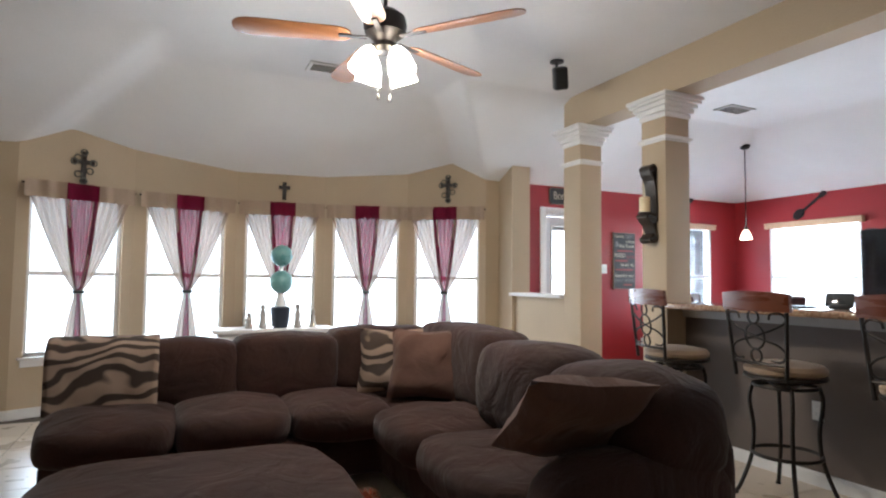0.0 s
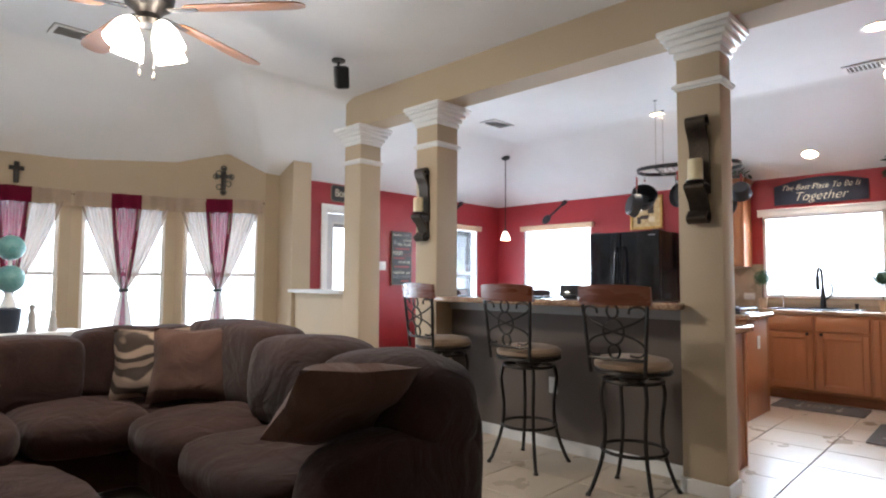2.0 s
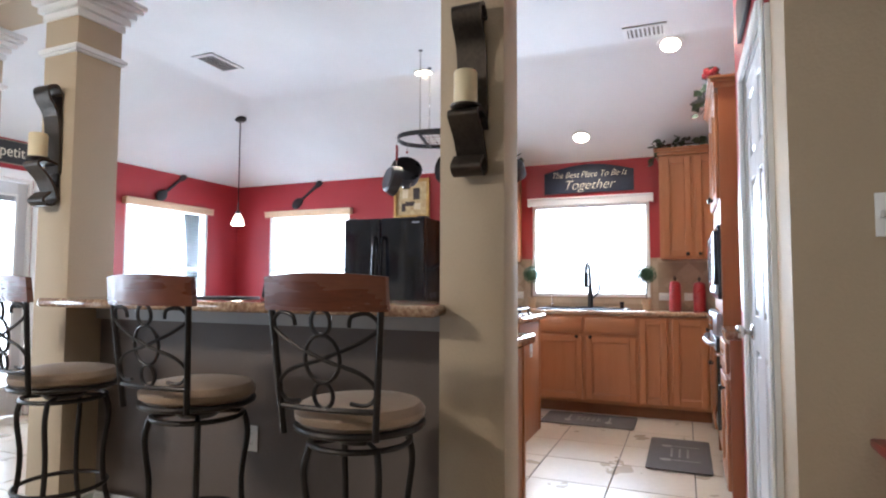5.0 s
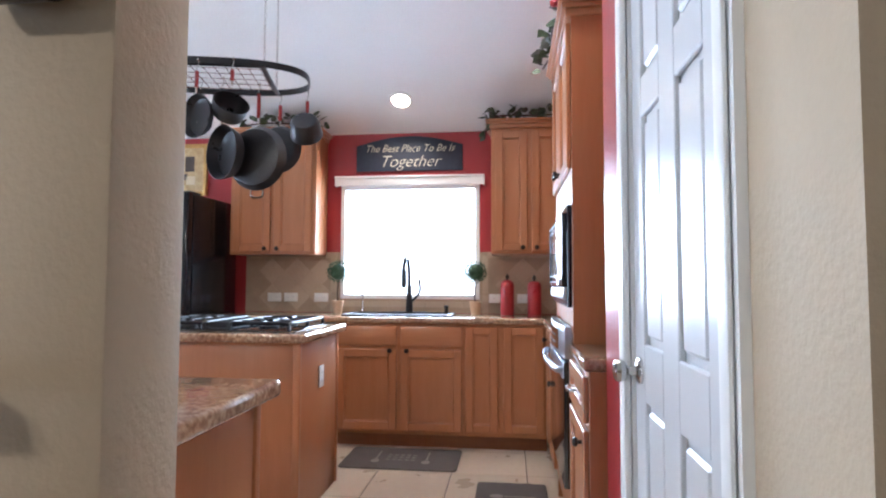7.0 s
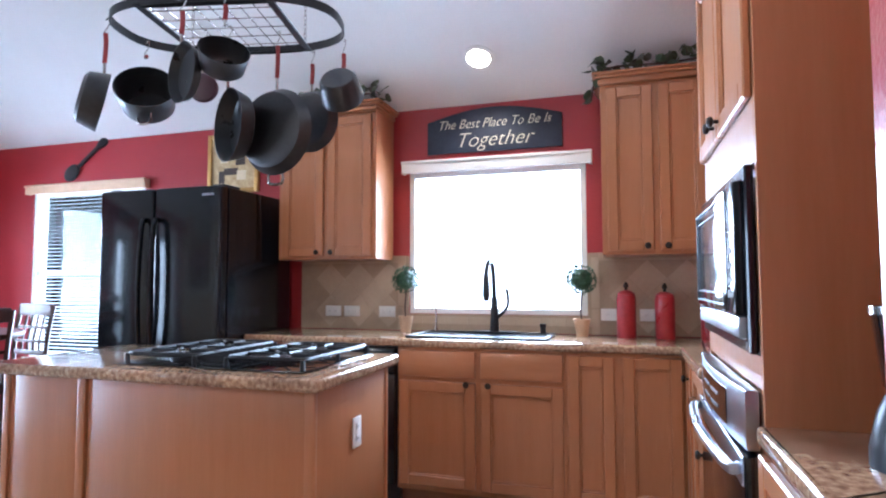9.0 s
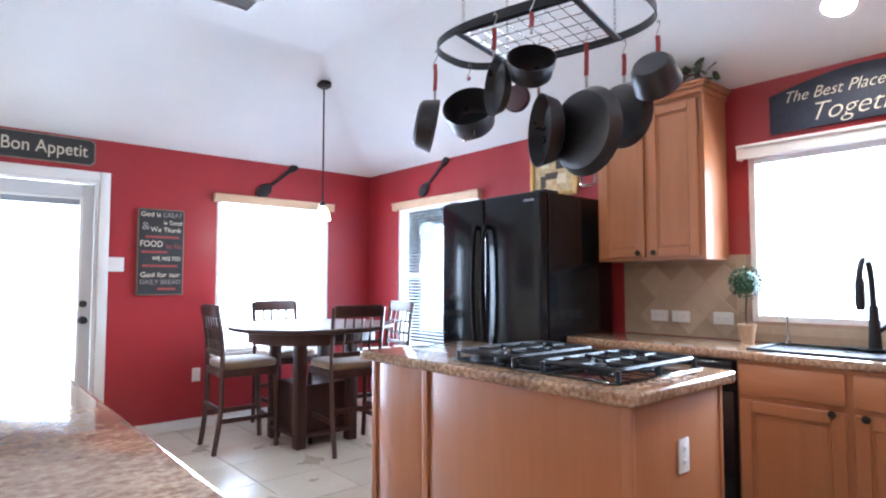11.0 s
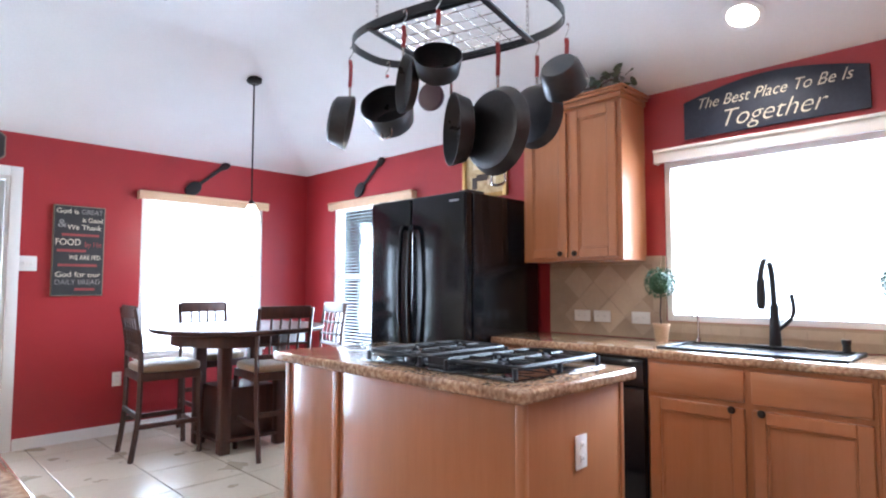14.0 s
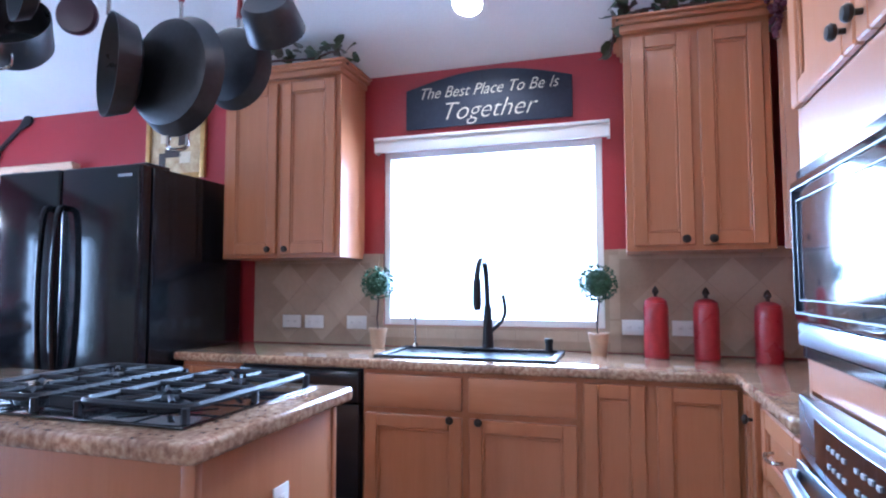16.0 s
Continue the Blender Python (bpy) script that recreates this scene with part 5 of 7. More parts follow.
garland([(7.83, 3.05, 2.385), (7.80, 2.85, 2.395), (7.82, 2.6, 2.39), (7.80, 2.47, 2.40), (7.83, 2.40, 2.34)], 46, "ivy garland on top of the wall cabinet", seed=3)
garland([(7.84, 1.14, 2.24), (7.80, 1.10, 2.36), (7.78, 1.0, 2.395), (7.80, 0.75, 2.395), (7.78, 0.55, 2.40), (7.70, 0.45, 2.385)], 64, "ivy garland with grapes on top of the wall cabinet", grapes=(7.72, 0.52, 2.36), seed=5)
garland([(6.82, 0.76, 2.385), (6.62, 0.72, 2.40), (6.37, 0.74, 2.40), (6.07, 0.70, 2.40)], 44, "ivy garland with red blossoms on top of the oven cabinet", seed=8, flowers=True)


# ---- pot rack ----
def pot_rack():
    cx, cy, z, ang = 6.575, 2.56, 2.315, 13.0
    R = pose(cx, cy, z, 0, 0, ang)
    t = thing("pot_rack", "oval black iron pot rack hanging on chains over the island", "pot rack", R)
    a, b = 0.26, 0.48
    hoop = []
    for k in range(48):
        u = 2 * math.pi * k / 48
        c, s = math.cos(u), math.sin(u)
        hoop.append(R @ Vector((a * math.copysign(abs(c) ** 0.75, c), b * math.copysign(abs(s) ** 0.75, s), 0)))
    bm = bmesh.new()
    rings = []
    for k, p in enumerate(hoop):
        o = (p - Vector((cx, cy, z))).normalized()
        rings.append([bm.verts.new(p + o * dx + Vector((0, 0, dz))) for dx, dz in ((-0.003, -0.018), (0.003, -0.018), (0.003, 0.018), (-0.003, 0.018))])
    for k in range(48):
        p, q = rings[k], rings[(k + 1) % 48]
        for j in range(4):
            bm.faces.new((p[j], p[(j + 1) % 4], q[(j + 1) % 4], q[j]))
    part("hoop", bm, M_BLACK, t, "flat iron band")
    for s in (-1, 1):
        part("cross_bar", box((-a + 0.01, s * 0.265 - 0.014, -0.016), (a - 0.01, s * 0.265 + 0.014, -0.008), 0.001, None, 1, R), M_BLACK, t)
    for s in (-1, 1):
        part("side_bar", box((s * (a - 0.035) - 0.004, -0.265, -0.018), (s * (a - 0.035) + 0.004, 0.265, 0.004), 0.001, None, 1, R), M_BLACK, t)
    for k in range(5):
        x = -0.17 + 0.085 * k
        part("grid_wire", rod(R @ Vector((x, -0.26, -0.006)), R @ Vector((x, 0.26, -0.006)), 0.0025, 6), M_CHROME, t)
    for k in range(9):
        y = -0.24 + 0.06 * k
        part("grid_wire", rod(R @ Vector((-0.2, y, -0.003)), R @ Vector((0.2, y, -0.003)), 0.0025, 6), M_CHROME, t)
    link = bpy.data.meshes.new("chain_link")
    lb = tube([(0.006 * math.cos(u), 0, 0.013 * math.sin(u)) for u in (2 * math.pi * k / 10 for k in range(10))], 0.0018, 5, True)
    lb.to_mesh(link)
    lb.free()
    link.materials.append(M_CHROME)
    for sx in (-1, 1):
        for sy in (-1, 1):
            p = R @ Vector((sx * 0.19, sy * 0.265, 0.0))
            top = ceiling_height(p.x, p.y)
            n = int((top - z) / 0.021)
            for k in range(n):
                shared("chain_link", link, t, R.inverted() @ pose(p.x, p.y, z + 0.012 + k * 0.021, 0, 0, 90 * (k % 2)))
            part("ceiling_hook", lathe([(0.018, -0.004), (0.018, 0), (0, 0)], 10, pose(p.x, p.y, top)), M_BLACK, t)
    return R


RACK = pot_rack()


def hook_and_handle(t, top, end, grip=True, thick=0.011):
    """A hook on the rack, then a long handle hanging from it to the pan's rim at end."""
    top, end = Vector(top), Vector(end)
    pts = curve_pts([top + Vector((0, 0, 0.02)), top + Vector((0.012, 0, 0.035)), top + Vector((0.018, 0, 0.015)), top + Vector((0.006, 0, -0.01)), top + Vector((-0.006, 0, -0.03)), top + Vector((0.0, 0, -0.04))], 5)
    part("hook", tube(pts, 0.0025, 6), M_CHROME, t, "steel S-hook")
    a = top + Vector((0, 0, -0.035))
    d = end - a
    mid = a + d * 0.72
    part("handle", tube(curve_pts([a, a + d * 0.25 + Vector((0.004, 0, 0)), mid], 5), thick, 8, False, None, 0.6), M_REDGRIP if grip else M_BLACK, t, "red gripped handle" if grip else "")
    part("shank", rod(mid, end, 0.006, 8), M_CHROME, t)


def pan(name, label, top, drop, r, depth, facing, tilt=0.0, grip=True, rim_handle=False):
    """A pan that hangs by its handle; facing is the way its inside looks, degrees from +x."""
    top = Vector(top)
    c = top + Vector((0, 0, -drop))
    t = thing(name, label, "pan", pose(*top), "pans on the rack")
    a = radians(facing)
    m = Matrix.Translation(c) @ Matrix.Rotation(a, 4, "Z") @ Matrix.Rotation(radians(90 + tilt), 4, "Y")
    outer = [(0, -depth), (r * 0.72, -depth), (r * 0.86, -depth * 0.85), (r * 0.97, -depth * 0.2), (r, 0)]
    inner = [(r * 0.975, 0), (r * 0.94, -depth * 0.25), (r * 0.83, -depth * 0.8), (r * 0.7, -depth * 0.93), (0, -depth * 0.93)]
    part("bowl", lathe(outer + inner[:1], 32, m, None, False), M_PAN, t)
    part("lining", lathe(inner, 32, m, None, False), M_PANIN, t, "black non-stick lining")
    hook_and_handle(t, top, c + Vector((0, 0, r * 0.97)), grip)
    if rim_handle:
        pts = curve_pts([c + Vector((0, -0.035, -r * 0.97)), c + Vector((0, -0.03, -r - 0.035)), c + Vector((0, 0.03, -r - 0.035)), c + Vector((0, 0.035, -r * 0.97))], 5)
        part("helper_handle", tube(pts, 0.006, 8), M_CHROME, t, "steel helper handle")


def hoop_at(deg, out=0.0):
    u = radians(deg)
    c, s = math.cos(u), math.sin(u)
    return RACK @ Vector(((0.26 + out) * math.copysign(abs(c) ** 0.75, c), (0.48 + out) * math.copysign(abs(s) ** 0.75, s), -0.01))


def rack_pan(name, label, x, y, zc, *rest):
    pan(name, label, (x, y, 2.28), 2.28 - zc, *rest)


rack_pan("saucepan", "grey anodised saucepan hanging by a red handle", 6.345, 2.985, 1.955, 0.122, 0.085, -40, 12)
rack_pan("stock_pot", "grey anodised stock pot with side handles hanging on the rack", 6.58, 3.01, 2.105, 0.13, 0.14, 215, -30, True, True)
rack_pan("frying_pan", "small grey frying pan hanging by a red handle", 6.28, 2.545, 2.012, 0.115, 0.04, 155, 0)
rack_pan("saucepan", "deep grey saucepan with black lining hanging by a red handle", 6.283, 2.355, 2.075, 0.092, 0.09, 225, -38)
rack_pan("frying_pan", "grey wok hanging by a black handle", 6.555, 2.55, 1.885, 0.155, 0.075, 148, 0, False)
rack_pan("frying_pan", "large grey frying pan with a helper handle hanging on the rack", 6.665, 2.385, 1.868, 0.186, 0.055, -8, 0, True, True)
rack_pan("frying_pan", "grey frying pan hanging by a red handle", 6.895, 2.35, 1.972, 0.145, 0.055, -5, 0)
rack_pan("saucepan", "grey anodised saucepan with its base outwards hanging by a red handle", 6.83, 2.155, 2.042, 0.096, 0.11, 10, 35)


def egg_pan():
    top = Vector((6.555, 2.675, 2.28))
    t = thing("pan_lid", "small purple-black pan lid hanging on the rack", "lid", pose(*top), "pans on the rack")
    hook_and_handle(t, top, top + Vector((0, 0, -0.18)), False, 0.004)
    m = Matrix.Translation(top + Vector((0, 0, -0.225))) @ Matrix.Rotation(radians(200), 4, "Z") @ Matrix.Rotation(radians(95), 4, "Y")
    part("disc", lathe([(0.06, -0.015), (0.063, 0), (0.055, 0.008), (0, 0.014)], 24, m), mat("plum_enamel", (0.06, 0.02, 0.035), 0.35), t)


egg_pan()


# ---- ceiling fixtures ----
def can_fixture(x, y, watts):
    z = ceiling_height(x, y)
    tx = math.degrees(math.atan(0.46)) if x > 6.795 else 0.0
    t = thing("ceiling_light", "round recessed ceiling light, lit", "light", pose(x, y, z, 0, tx, 0), "recessed kitchen lights")
    m = pose(x, y, z - 0.001, 0, tx, 0)
    part("trim_ring", lathe([(0.095, -0.002), (0.095, -0.008), (0.07, -0.010), (0.068, 0.0)], 32, m, None, False), M_TRIM, t)
    part("lens", lathe([(0.068, -0.004), (0, -0.004)], 32, m), M_CANGLOW, t, "glowing lens")
    p = m @ Vector((0, 0, -0.03))
    can_light(p.x, p.y, p.z, watts)


for x, y in ((5.75, 0.93), (6.86, 0.955), (7.765, 1.765), (6.78, 2.95)):
    can_fixture(x, y, 20)


def ceiling_vent(x, y, w, d, label, rot=0.0):
    z = ceiling_height(x, y)
    m = pose(x, y, z - 0.002, 0, 0, rot)
    t = thing("ceiling_vent", label, "vent", m, "ceiling vents")
    part("backing", box((-w / 2, -d / 2, -0.003), (w / 2, d / 2, 0), 0, None, 1, m), mat("vent_shadow", (0.22, 0.2, 0.18), 0.8) if "vent_shadow" not in bpy.data.materials else bpy.data.materials["vent_shadow"], t)
    f = None
    for lo, hi in (((-w / 2, -d / 2, -0.012), (-w / 2 + 0.03, d / 2, -0.003)), ((w / 2 - 0.03, -d / 2, -0.012), (w / 2, d / 2, -0.003)), ((-w / 2 + 0.03, d / 2 - 0.03, -0.012), (w / 2 - 0.03, d / 2, -0.003)), ((-w / 2 + 0.03, -d / 2, -0.012), (w / 2 - 0.03, -d / 2 + 0.03, -0.003))):
        f = box(lo, hi, 0.003, f, 1, m)
    part("frame", f, M_TRIM, t)
    n = 8
    for k in range(n):
        y0 = -d / 2 + 0.03 + (k + 0.5) * (d - 0.06) / n
        part("slat", box((-w / 2 + 0.03, -0.009, -0.0008), (w / 2 - 0.03, 0.009, 0.0008), 0, None, 1, m @ pose(0, y0, -0.009, 35)), M_TRIM, t)


ceiling_vent(5.92, 4.44, 0.36, 0.22, "white louvred ceiling vent in the kitchen")
ceiling_vent(6.62, 1.12, 0.22, 0.30, "white louvred ceiling vent near the sink")
ceiling_vent(1.95, 5.15, 0.36, 0.22, "white louvred ceiling vent in the living room")


def pendant():
    x, y = 6.97, 5.14
    top = ceiling_height(x, y)
    t = thing("pendant_lamp", "pendant lamp with a bell glass shade over the dining table, lit", "lamp", pose(x, y, 1.74))
    part("canopy", lathe([(0.06, top + 0.02), (0.06, top - 0.012), (0.035, top - 0.03), (0, top - 0.03)], 20, pose(x, y, 0)), M_IRON, t)
    part("rod", rod((x, y, 1.86), (x, y, top - 0.02), 0.0065, 8), M_IRON, t)
    part("holder", lathe([(0.02, 1.855), (0.026, 1.875), (0.01, 1.895), (0, 1.895)], 14, pose(x, y, 0)), M_IRON, t)
    part("shade", lathe([(0.066, 1.742), (0.064, 1.76), (0.052, 1.805), (0.034, 1.84), (0.022, 1.856), (0.0, 1.857)], 24, pose(x, y, 0), None, False), M_PENDGLOW, t, "frosted glass bell shade")
    bulb("pendant_bulb", x, y, 1.70, 9, 0.03)


pendant()


def fan():
    cx, cy = 1.87, 3.50
    t = thing("ceiling_fan", "five-blade ceiling fan with oak blades and lit glass shades", "fan", pose(cx, cy, 2.5))
    m = pose(cx, cy, 0)
    part("canopy", lathe([(0.07, 2.979), (0.07, 2.94), (0.03, 2.90), (0, 2.90)], 24, m), M_IRON, t)
    part("downrod", rod((cx, cy, 2.74), (cx, cy, 2.91), 0.012, 10), M_IRON, t)
    part("motor", lathe([(0.02, 2.75), (0.07, 2.745), (0.115, 2.71), (0.125, 2.66), (0.115, 2.615), (0.075, 2.585), (0.06, 2.56), (0.065, 2.53), (0.05, 2.505), (0, 2.50)], 32, m), M_IRON, t, "bronze motor housing")
    for k in range(5):
        a = -50 + 72 * k
        r = pose(cx, cy, 2.59, 0, 0, a)
        part("blade_arm", box((0.10, -0.018, -0.008), (0.26, 0.018, 0.0), 0.003, None, 1, r), M_IRON, t)
        outline = [(0.22, -0.055), (0.48, -0.070), (0.73, -0.075), (0.81, -0.05), (0.83, 0.0), (0.81, 0.05), (0.73, 0.075), (0.48, 0.070), (0.22, 0.055)]
        part("blade", prism([(p.x, p.y) for p in curve_pts([(x, y, 0) for x, y in outline], 4, True)], -0.004, 0.004, 0.002, r @ pose(0, 0, 0.004, 12)), M_BLADE, t, "oak-veneered blade")
    for k in range(4):
        a = radians(20 + 90 * k)
        p = Vector((cx + 0.105 * math.cos(a), cy + 0.105 * math.sin(a), 2.49))
        part("lamp_arm", tube(curve_pts([(cx + 0.03 * math.cos(a), cy + 0.03 * math.sin(a), 2.525), (cx + 0.08 * math.cos(a), cy + 0.08 * math.sin(a), 2.53), tuple(p + Vector((0, 0, 0.02)))], 5), 0.009, 8), M_IRON, t)
        mm = Matrix.Translation(p) @ Matrix.Rotation(a, 4, "Z") @ Matrix.Rotation(radians(-22), 4, "Y")
        part("glass_shade", lathe([(0.024, 0.015), (0.038, 0.0), (0.062, -0.05), (0.074, -0.11), (0.078, -0.135)], 20, mm, None, False), M_SHADE, t, "lit frosted glass shade")
        q = mm @ Vector((0, 0, -0.15))
        bulb("fan_bulb", q.x, q.y, q.z, 20, 0.04)
    for s in (-0.035, 0.035):
        part("pull_chain", rod((cx + s, cy, 2.26), (cx + s, cy, 2.51), 0.0015, 5), M_CHROME, t)
        part("pull_fob", lathe([(0.006, 0), (0.009, 0.012), (0.004, 0.035), (0, 0.035)], 10, pose(cx + s, cy, 2.23)), M_IRON, t)


fan()


def speaker():
    x, y = 3.55, 4.18
    z = ceiling_height(x, y)
    t = thing("loudspeaker", "small black loudspeaker on a ceiling bracket", "speaker", pose(x, y, z))
    part("mount", lathe([(0.055, 0), (0.055, -0.012), (0.02, -0.02), (0, -0.02)], 18, pose(x, y, z)), M_BLACK, t)
    part("arm", tube(curve_pts([(x, y, z - 0.015), (x, y, z - 0.05), (x + 0.01, y - 0.015, z - 0.07)], 4), 0.010, 8), M_BLACK, t)
    m = pose(x + 0.01, y - 0.03, z - 0.145, 24, -8, -25)
    part("cabinet", box((-0.055, -0.055, -0.09), (0.055, 0.055, 0.085), 0.02, None, 3, m), M_BLACK, t)
    part("grille", box((-0.045, -0.062, -0.08), (0.045, -0.055, 0.075), 0.006, None, 2, m), mat("speaker_cloth", (0.01, 0.01, 0.01), 0.95, bump=0.5), t)


speaker()


# ---- column sconces ----
def sconce(y, label):
    x = 4.208
    t = thing("wall_sconce", label, "sconce", pose(x, y, 1.54), "candle sconces on the columns")
    w = 0.055
    def strap(pts, name="scroll"):
        line = curve_pts(pts, 7)
        b = bmesh.new()
        rows = []
        for i, p in enumerate(line):
            a, c = line[max(0, i - 1)], line[min(len(line) - 1, i + 1)]
            d = (Vector(c) - Vector(a)).normalized()
            nrm = Vector((-d.z, 0, d.x)) * 0.006
            rows.append([b.verts.new(Vector(p) + Vector((0, s * w, 0)) + nrm * k) for s, k in ((-1, -1), (1, -1), (1, 1), (-1, 1))])
        for p, q in zip(rows, rows[1:]):
            for j in range(4):
                b.faces.new((p[j], p[(j + 1) % 4], q[(j + 1) % 4], q[j]))
        b.faces.new(rows[0])
        b.faces.new(rows[-1])
        part(name, b, M_BRONZE, t)
    z = 1.53
    strap([(x - 0.05, y, z + 0.06), (x - 0.085, y, z + 0.02), (x - 0.05, y, z - 0.005), (x - 0.012, y, z + 0.03), (x - 0.05, y, z + 0.12), (x - 0.09, y, z + 0.165), (x - 0.115, y, z + 0.195), (x - 0.085, y, z + 0.215), (x - 0.02, y, z + 0.205)])
    strap([(x - 0.008, y, z + 0.16), (x - 0.012, y, z + 0.32), (x - 0.03, y, z + 0.46), (x - 0.07, y, z + 0.53), (x - 0.08, y, z + 0.58), (x - 0.04, y, z + 0.60), (x - 0.015, y, z + 0.565), (x - 0.045, y, z + 0.545)])
    part("back_plate", box((x - 0.006, y - 0.04, z + 0.02), (x, y + 0.04, z + 0.58), 0.002), M_BRONZE, t)
    part("drip_pan", lathe([(0.03, 0), (0.052, 0.008), (0.054, 0.015), (0, 0.012)], 20, pose(x - 0.085, y, z + 0.215)), M_BRONZE, t)
    c = thing("candle", "cream pillar candle on an iron sconce", "candle", pose(x - 0.085, y, z + 0.228), "pillar candles")
    part("wax", lathe([(0.040, 0), (0.041, 0.004), (0.041, 0.115), (0.037, 0.122), (0.03, 0.118), (0, 0.112)], 24, pose(x - 0.085, y, z + 0.228)), M_CANDLE, c)
    part("wick", rod((x - 0.085, y, z + 0.335), (x - 0.085, y, z + 0.352), 0.0015, 5), M_BLACK, c)


sconce(1.575, "scrolled dark iron sconce with a candle on the end column")
sconce(3.83, "scrolled dark iron sconce with a candle on the middle column")


# ---- bar stools ----
def bar_stool():
    t = thing("bar_stool", "iron bar stool with scrolled back, cherry top rail and suede seat", "stool", Matrix(), "stools at the bar")
    part("seat_pad", lathe([(0.195, 0.70), (0.212, 0.715), (0.214, 0.735), (0.195, 0.758), (0.12, 0.772), (0, 0.776)], 32), M_SEATPAD, t, "round tan suede seat")
    part("seat_ring", tube([(0.205 * math.cos(u), 0.205 * math.sin(u), 0.69) for u in (2 * math.pi * k / 32 for k in range(32))], 0.012, 8, True), M_IRON, t)
    part("swivel", lathe([(0.07, 0.63), (0.09, 0.65), (0.09, 0.68), (0, 0.685)], 20), M_IRON, t)
    part("under_ring", tube([(0.165 * math.cos(u), 0.165 * math.sin(u), 0.635) for u in (2 * math.pi * k / 32 for k in range(32))], 0.010, 8, True), M_IRON, t)
    for k in range(4):
        a = radians(45 + 90 * k)
        c, s = math.cos(a), math.sin(a)
        pts = curve_pts([(0.165 * c, 0.165 * s, 0.64), (0.185 * c, 0.185 * s, 0.55), (0.165 * c, 0.165 * s, 0.38), (0.18 * c, 0.18 * s, 0.22), (0.235 * c, 0.235 * s, 0.06), (0.262 * c, 0.262 * s, 0.012)], 5)
        leg = part("leg", tube(pts, 0.0115, 8), M_IRON, t)
        part("foot", lathe([(0.016, 0), (0.016, 0.008), (0.010, 0.016), (0, 0.016)], 10, pose(0.264 * c, 0.264 * s, 0)), M_IRON, leg)
        part("brace", rod((0.165 * c, 0.165 * s, 0.637), (0.02 * c, 0.02 * s, 0.645), 0.008, 6), M_IRON, t)
    part("foot_ring", tube([(0.178 * math.cos(u), 0.178 * math.sin(u), 0.25) for u in (2 * math.pi * k / 36 for k in range(36))], 0.010, 8, True), M_IRON, t)
    # back at local -x, leaning outwards
    def bx(y, z):
        k = (z - 0.70) / 0.5
        return (-0.195 - 0.055 * k - 0.03 * (1 - (y / 0.2) ** 2), y, z)
    for s in (-1, 1):
        part("back_post", tube([bx(s * (0.155 + 0.03 * k / 6), 0.69 + 0.39 * k / 6) for k in range(7)], 0.011, 8), M_IRON, t)
    part("lower_rail", tube([bx(-0.17 + 0.34 * k / 8, 0.775) for k in range(9)], 0.009, 8), M_IRON, t)
    def wire(pts, closed=False):
        part("scroll", tube([bx(y, z) for y, z in pts], 0.0065, 7, closed), M_IRON, t)
    def circ(y, z, ry, rz):
        wire([(y + ry * math.cos(u), z + rz * math.sin(u)) for u in (2 * math.pi * k / 24 for k in range(24))], True)
    circ(0, 0.925, 0.058, 0.070)
    circ(0, 1.033, 0.032, 0.038)
    circ(0, 0.817, 0.032, 0.038)
    for s in (-1, 1):
        pts = curve_pts([(s * 0.045, 0.82 - 0.01, 0), (s * 0.075, 0.80, 0), (s * 0.135, 0.795, 0), (s * 0.165, 0.835, 0), (s * 0.12, 0.885, 0), (0.0, 0.925, 0), (-s * 0.12, 0.975, 0), (-s * 0.178, 1.02, 0), (-s * 0.15, 1.058, 0), (-s * 0.10, 1.05, 0), (-s * 0.09, 1.02, 0)], 5)
        wire([(p.x, p.y) for p in pts][6:])
    # cherry top rail, bowed
    b = bmesh.new()
    rows = []
    n = 12
    for k in range(n + 1):
        y = -0.205 + 0.41 * k / n
        arch = 0.012 * (1 - (y / 0.205) ** 2)
        p = [bx(y, 1.065), bx(y, 1.165 + arch)]
        rows.append([b.verts.new(Vector(q) + Vector((dx, 0, 0))) for q, dx in ((p[0], -0.012), (p[0], 0.012), (p[1], 0.010), (p[1], -0.010))])
    for p, q in zip(rows, rows[1:]):
        for j in range(4):
            b.faces.new((p[j], p[(j + 1) % 4], q[(j + 1) % 4], q[j]))
    b.faces.new(rows[0])
    b.faces.new(rows[-1])
    part("top_rail", b, M_STOOLWOOD, t, "bowed cherry wood top rail")
    return t


STOOL = bar_stool()
stool_spots = [(3.97, 1.885, 3), (4.03, 2.65, 0), (4.06, 3.47, -10)]
STOOL.matrix_basis = pose(stool_spots[0][0], stool_spots[0][1], 0, 0, 0, stool_spots[0][2])
for x, y, a in stool_spots[1:]:
    copy_thing(STOOL, pose(x, y, 0, 0, 0, a))


def smart_display():
    x, y, z = 4.33, 2.52, 1.073
    t = thing("smart_display", "small black tabletop display on the bar", "display", pose(x, y, z))
    m = pose(x, y, z, 0, 0, -80)
    part("screen", box((-0.075, -0.01, 0.012), (0.075, 0.0, 0.098), 0.004, None, 2, m @ pose(0, 0, 0, -18)), M_DARKGLASS, t)
    part("base", prism(rounded([(-0.06, -0.01), (0.06, -0.01), (0.045, 0.07), (-0.045, 0.07)], 0.02), 0, 0.03, 0.008, m), M_BLACK, t)
    k = thing("serving_tray", "low black tray lying on the bar", "tray", pose(4.33, 2.8, z))
    part("dish", prism(rounded([(4.24, 2.68), (4.42, 2.68), (4.42, 2.95), (4.24, 2.95)], 0.02), z, z + 0.012, 0.004), M_BLACK, k)


smart_display()


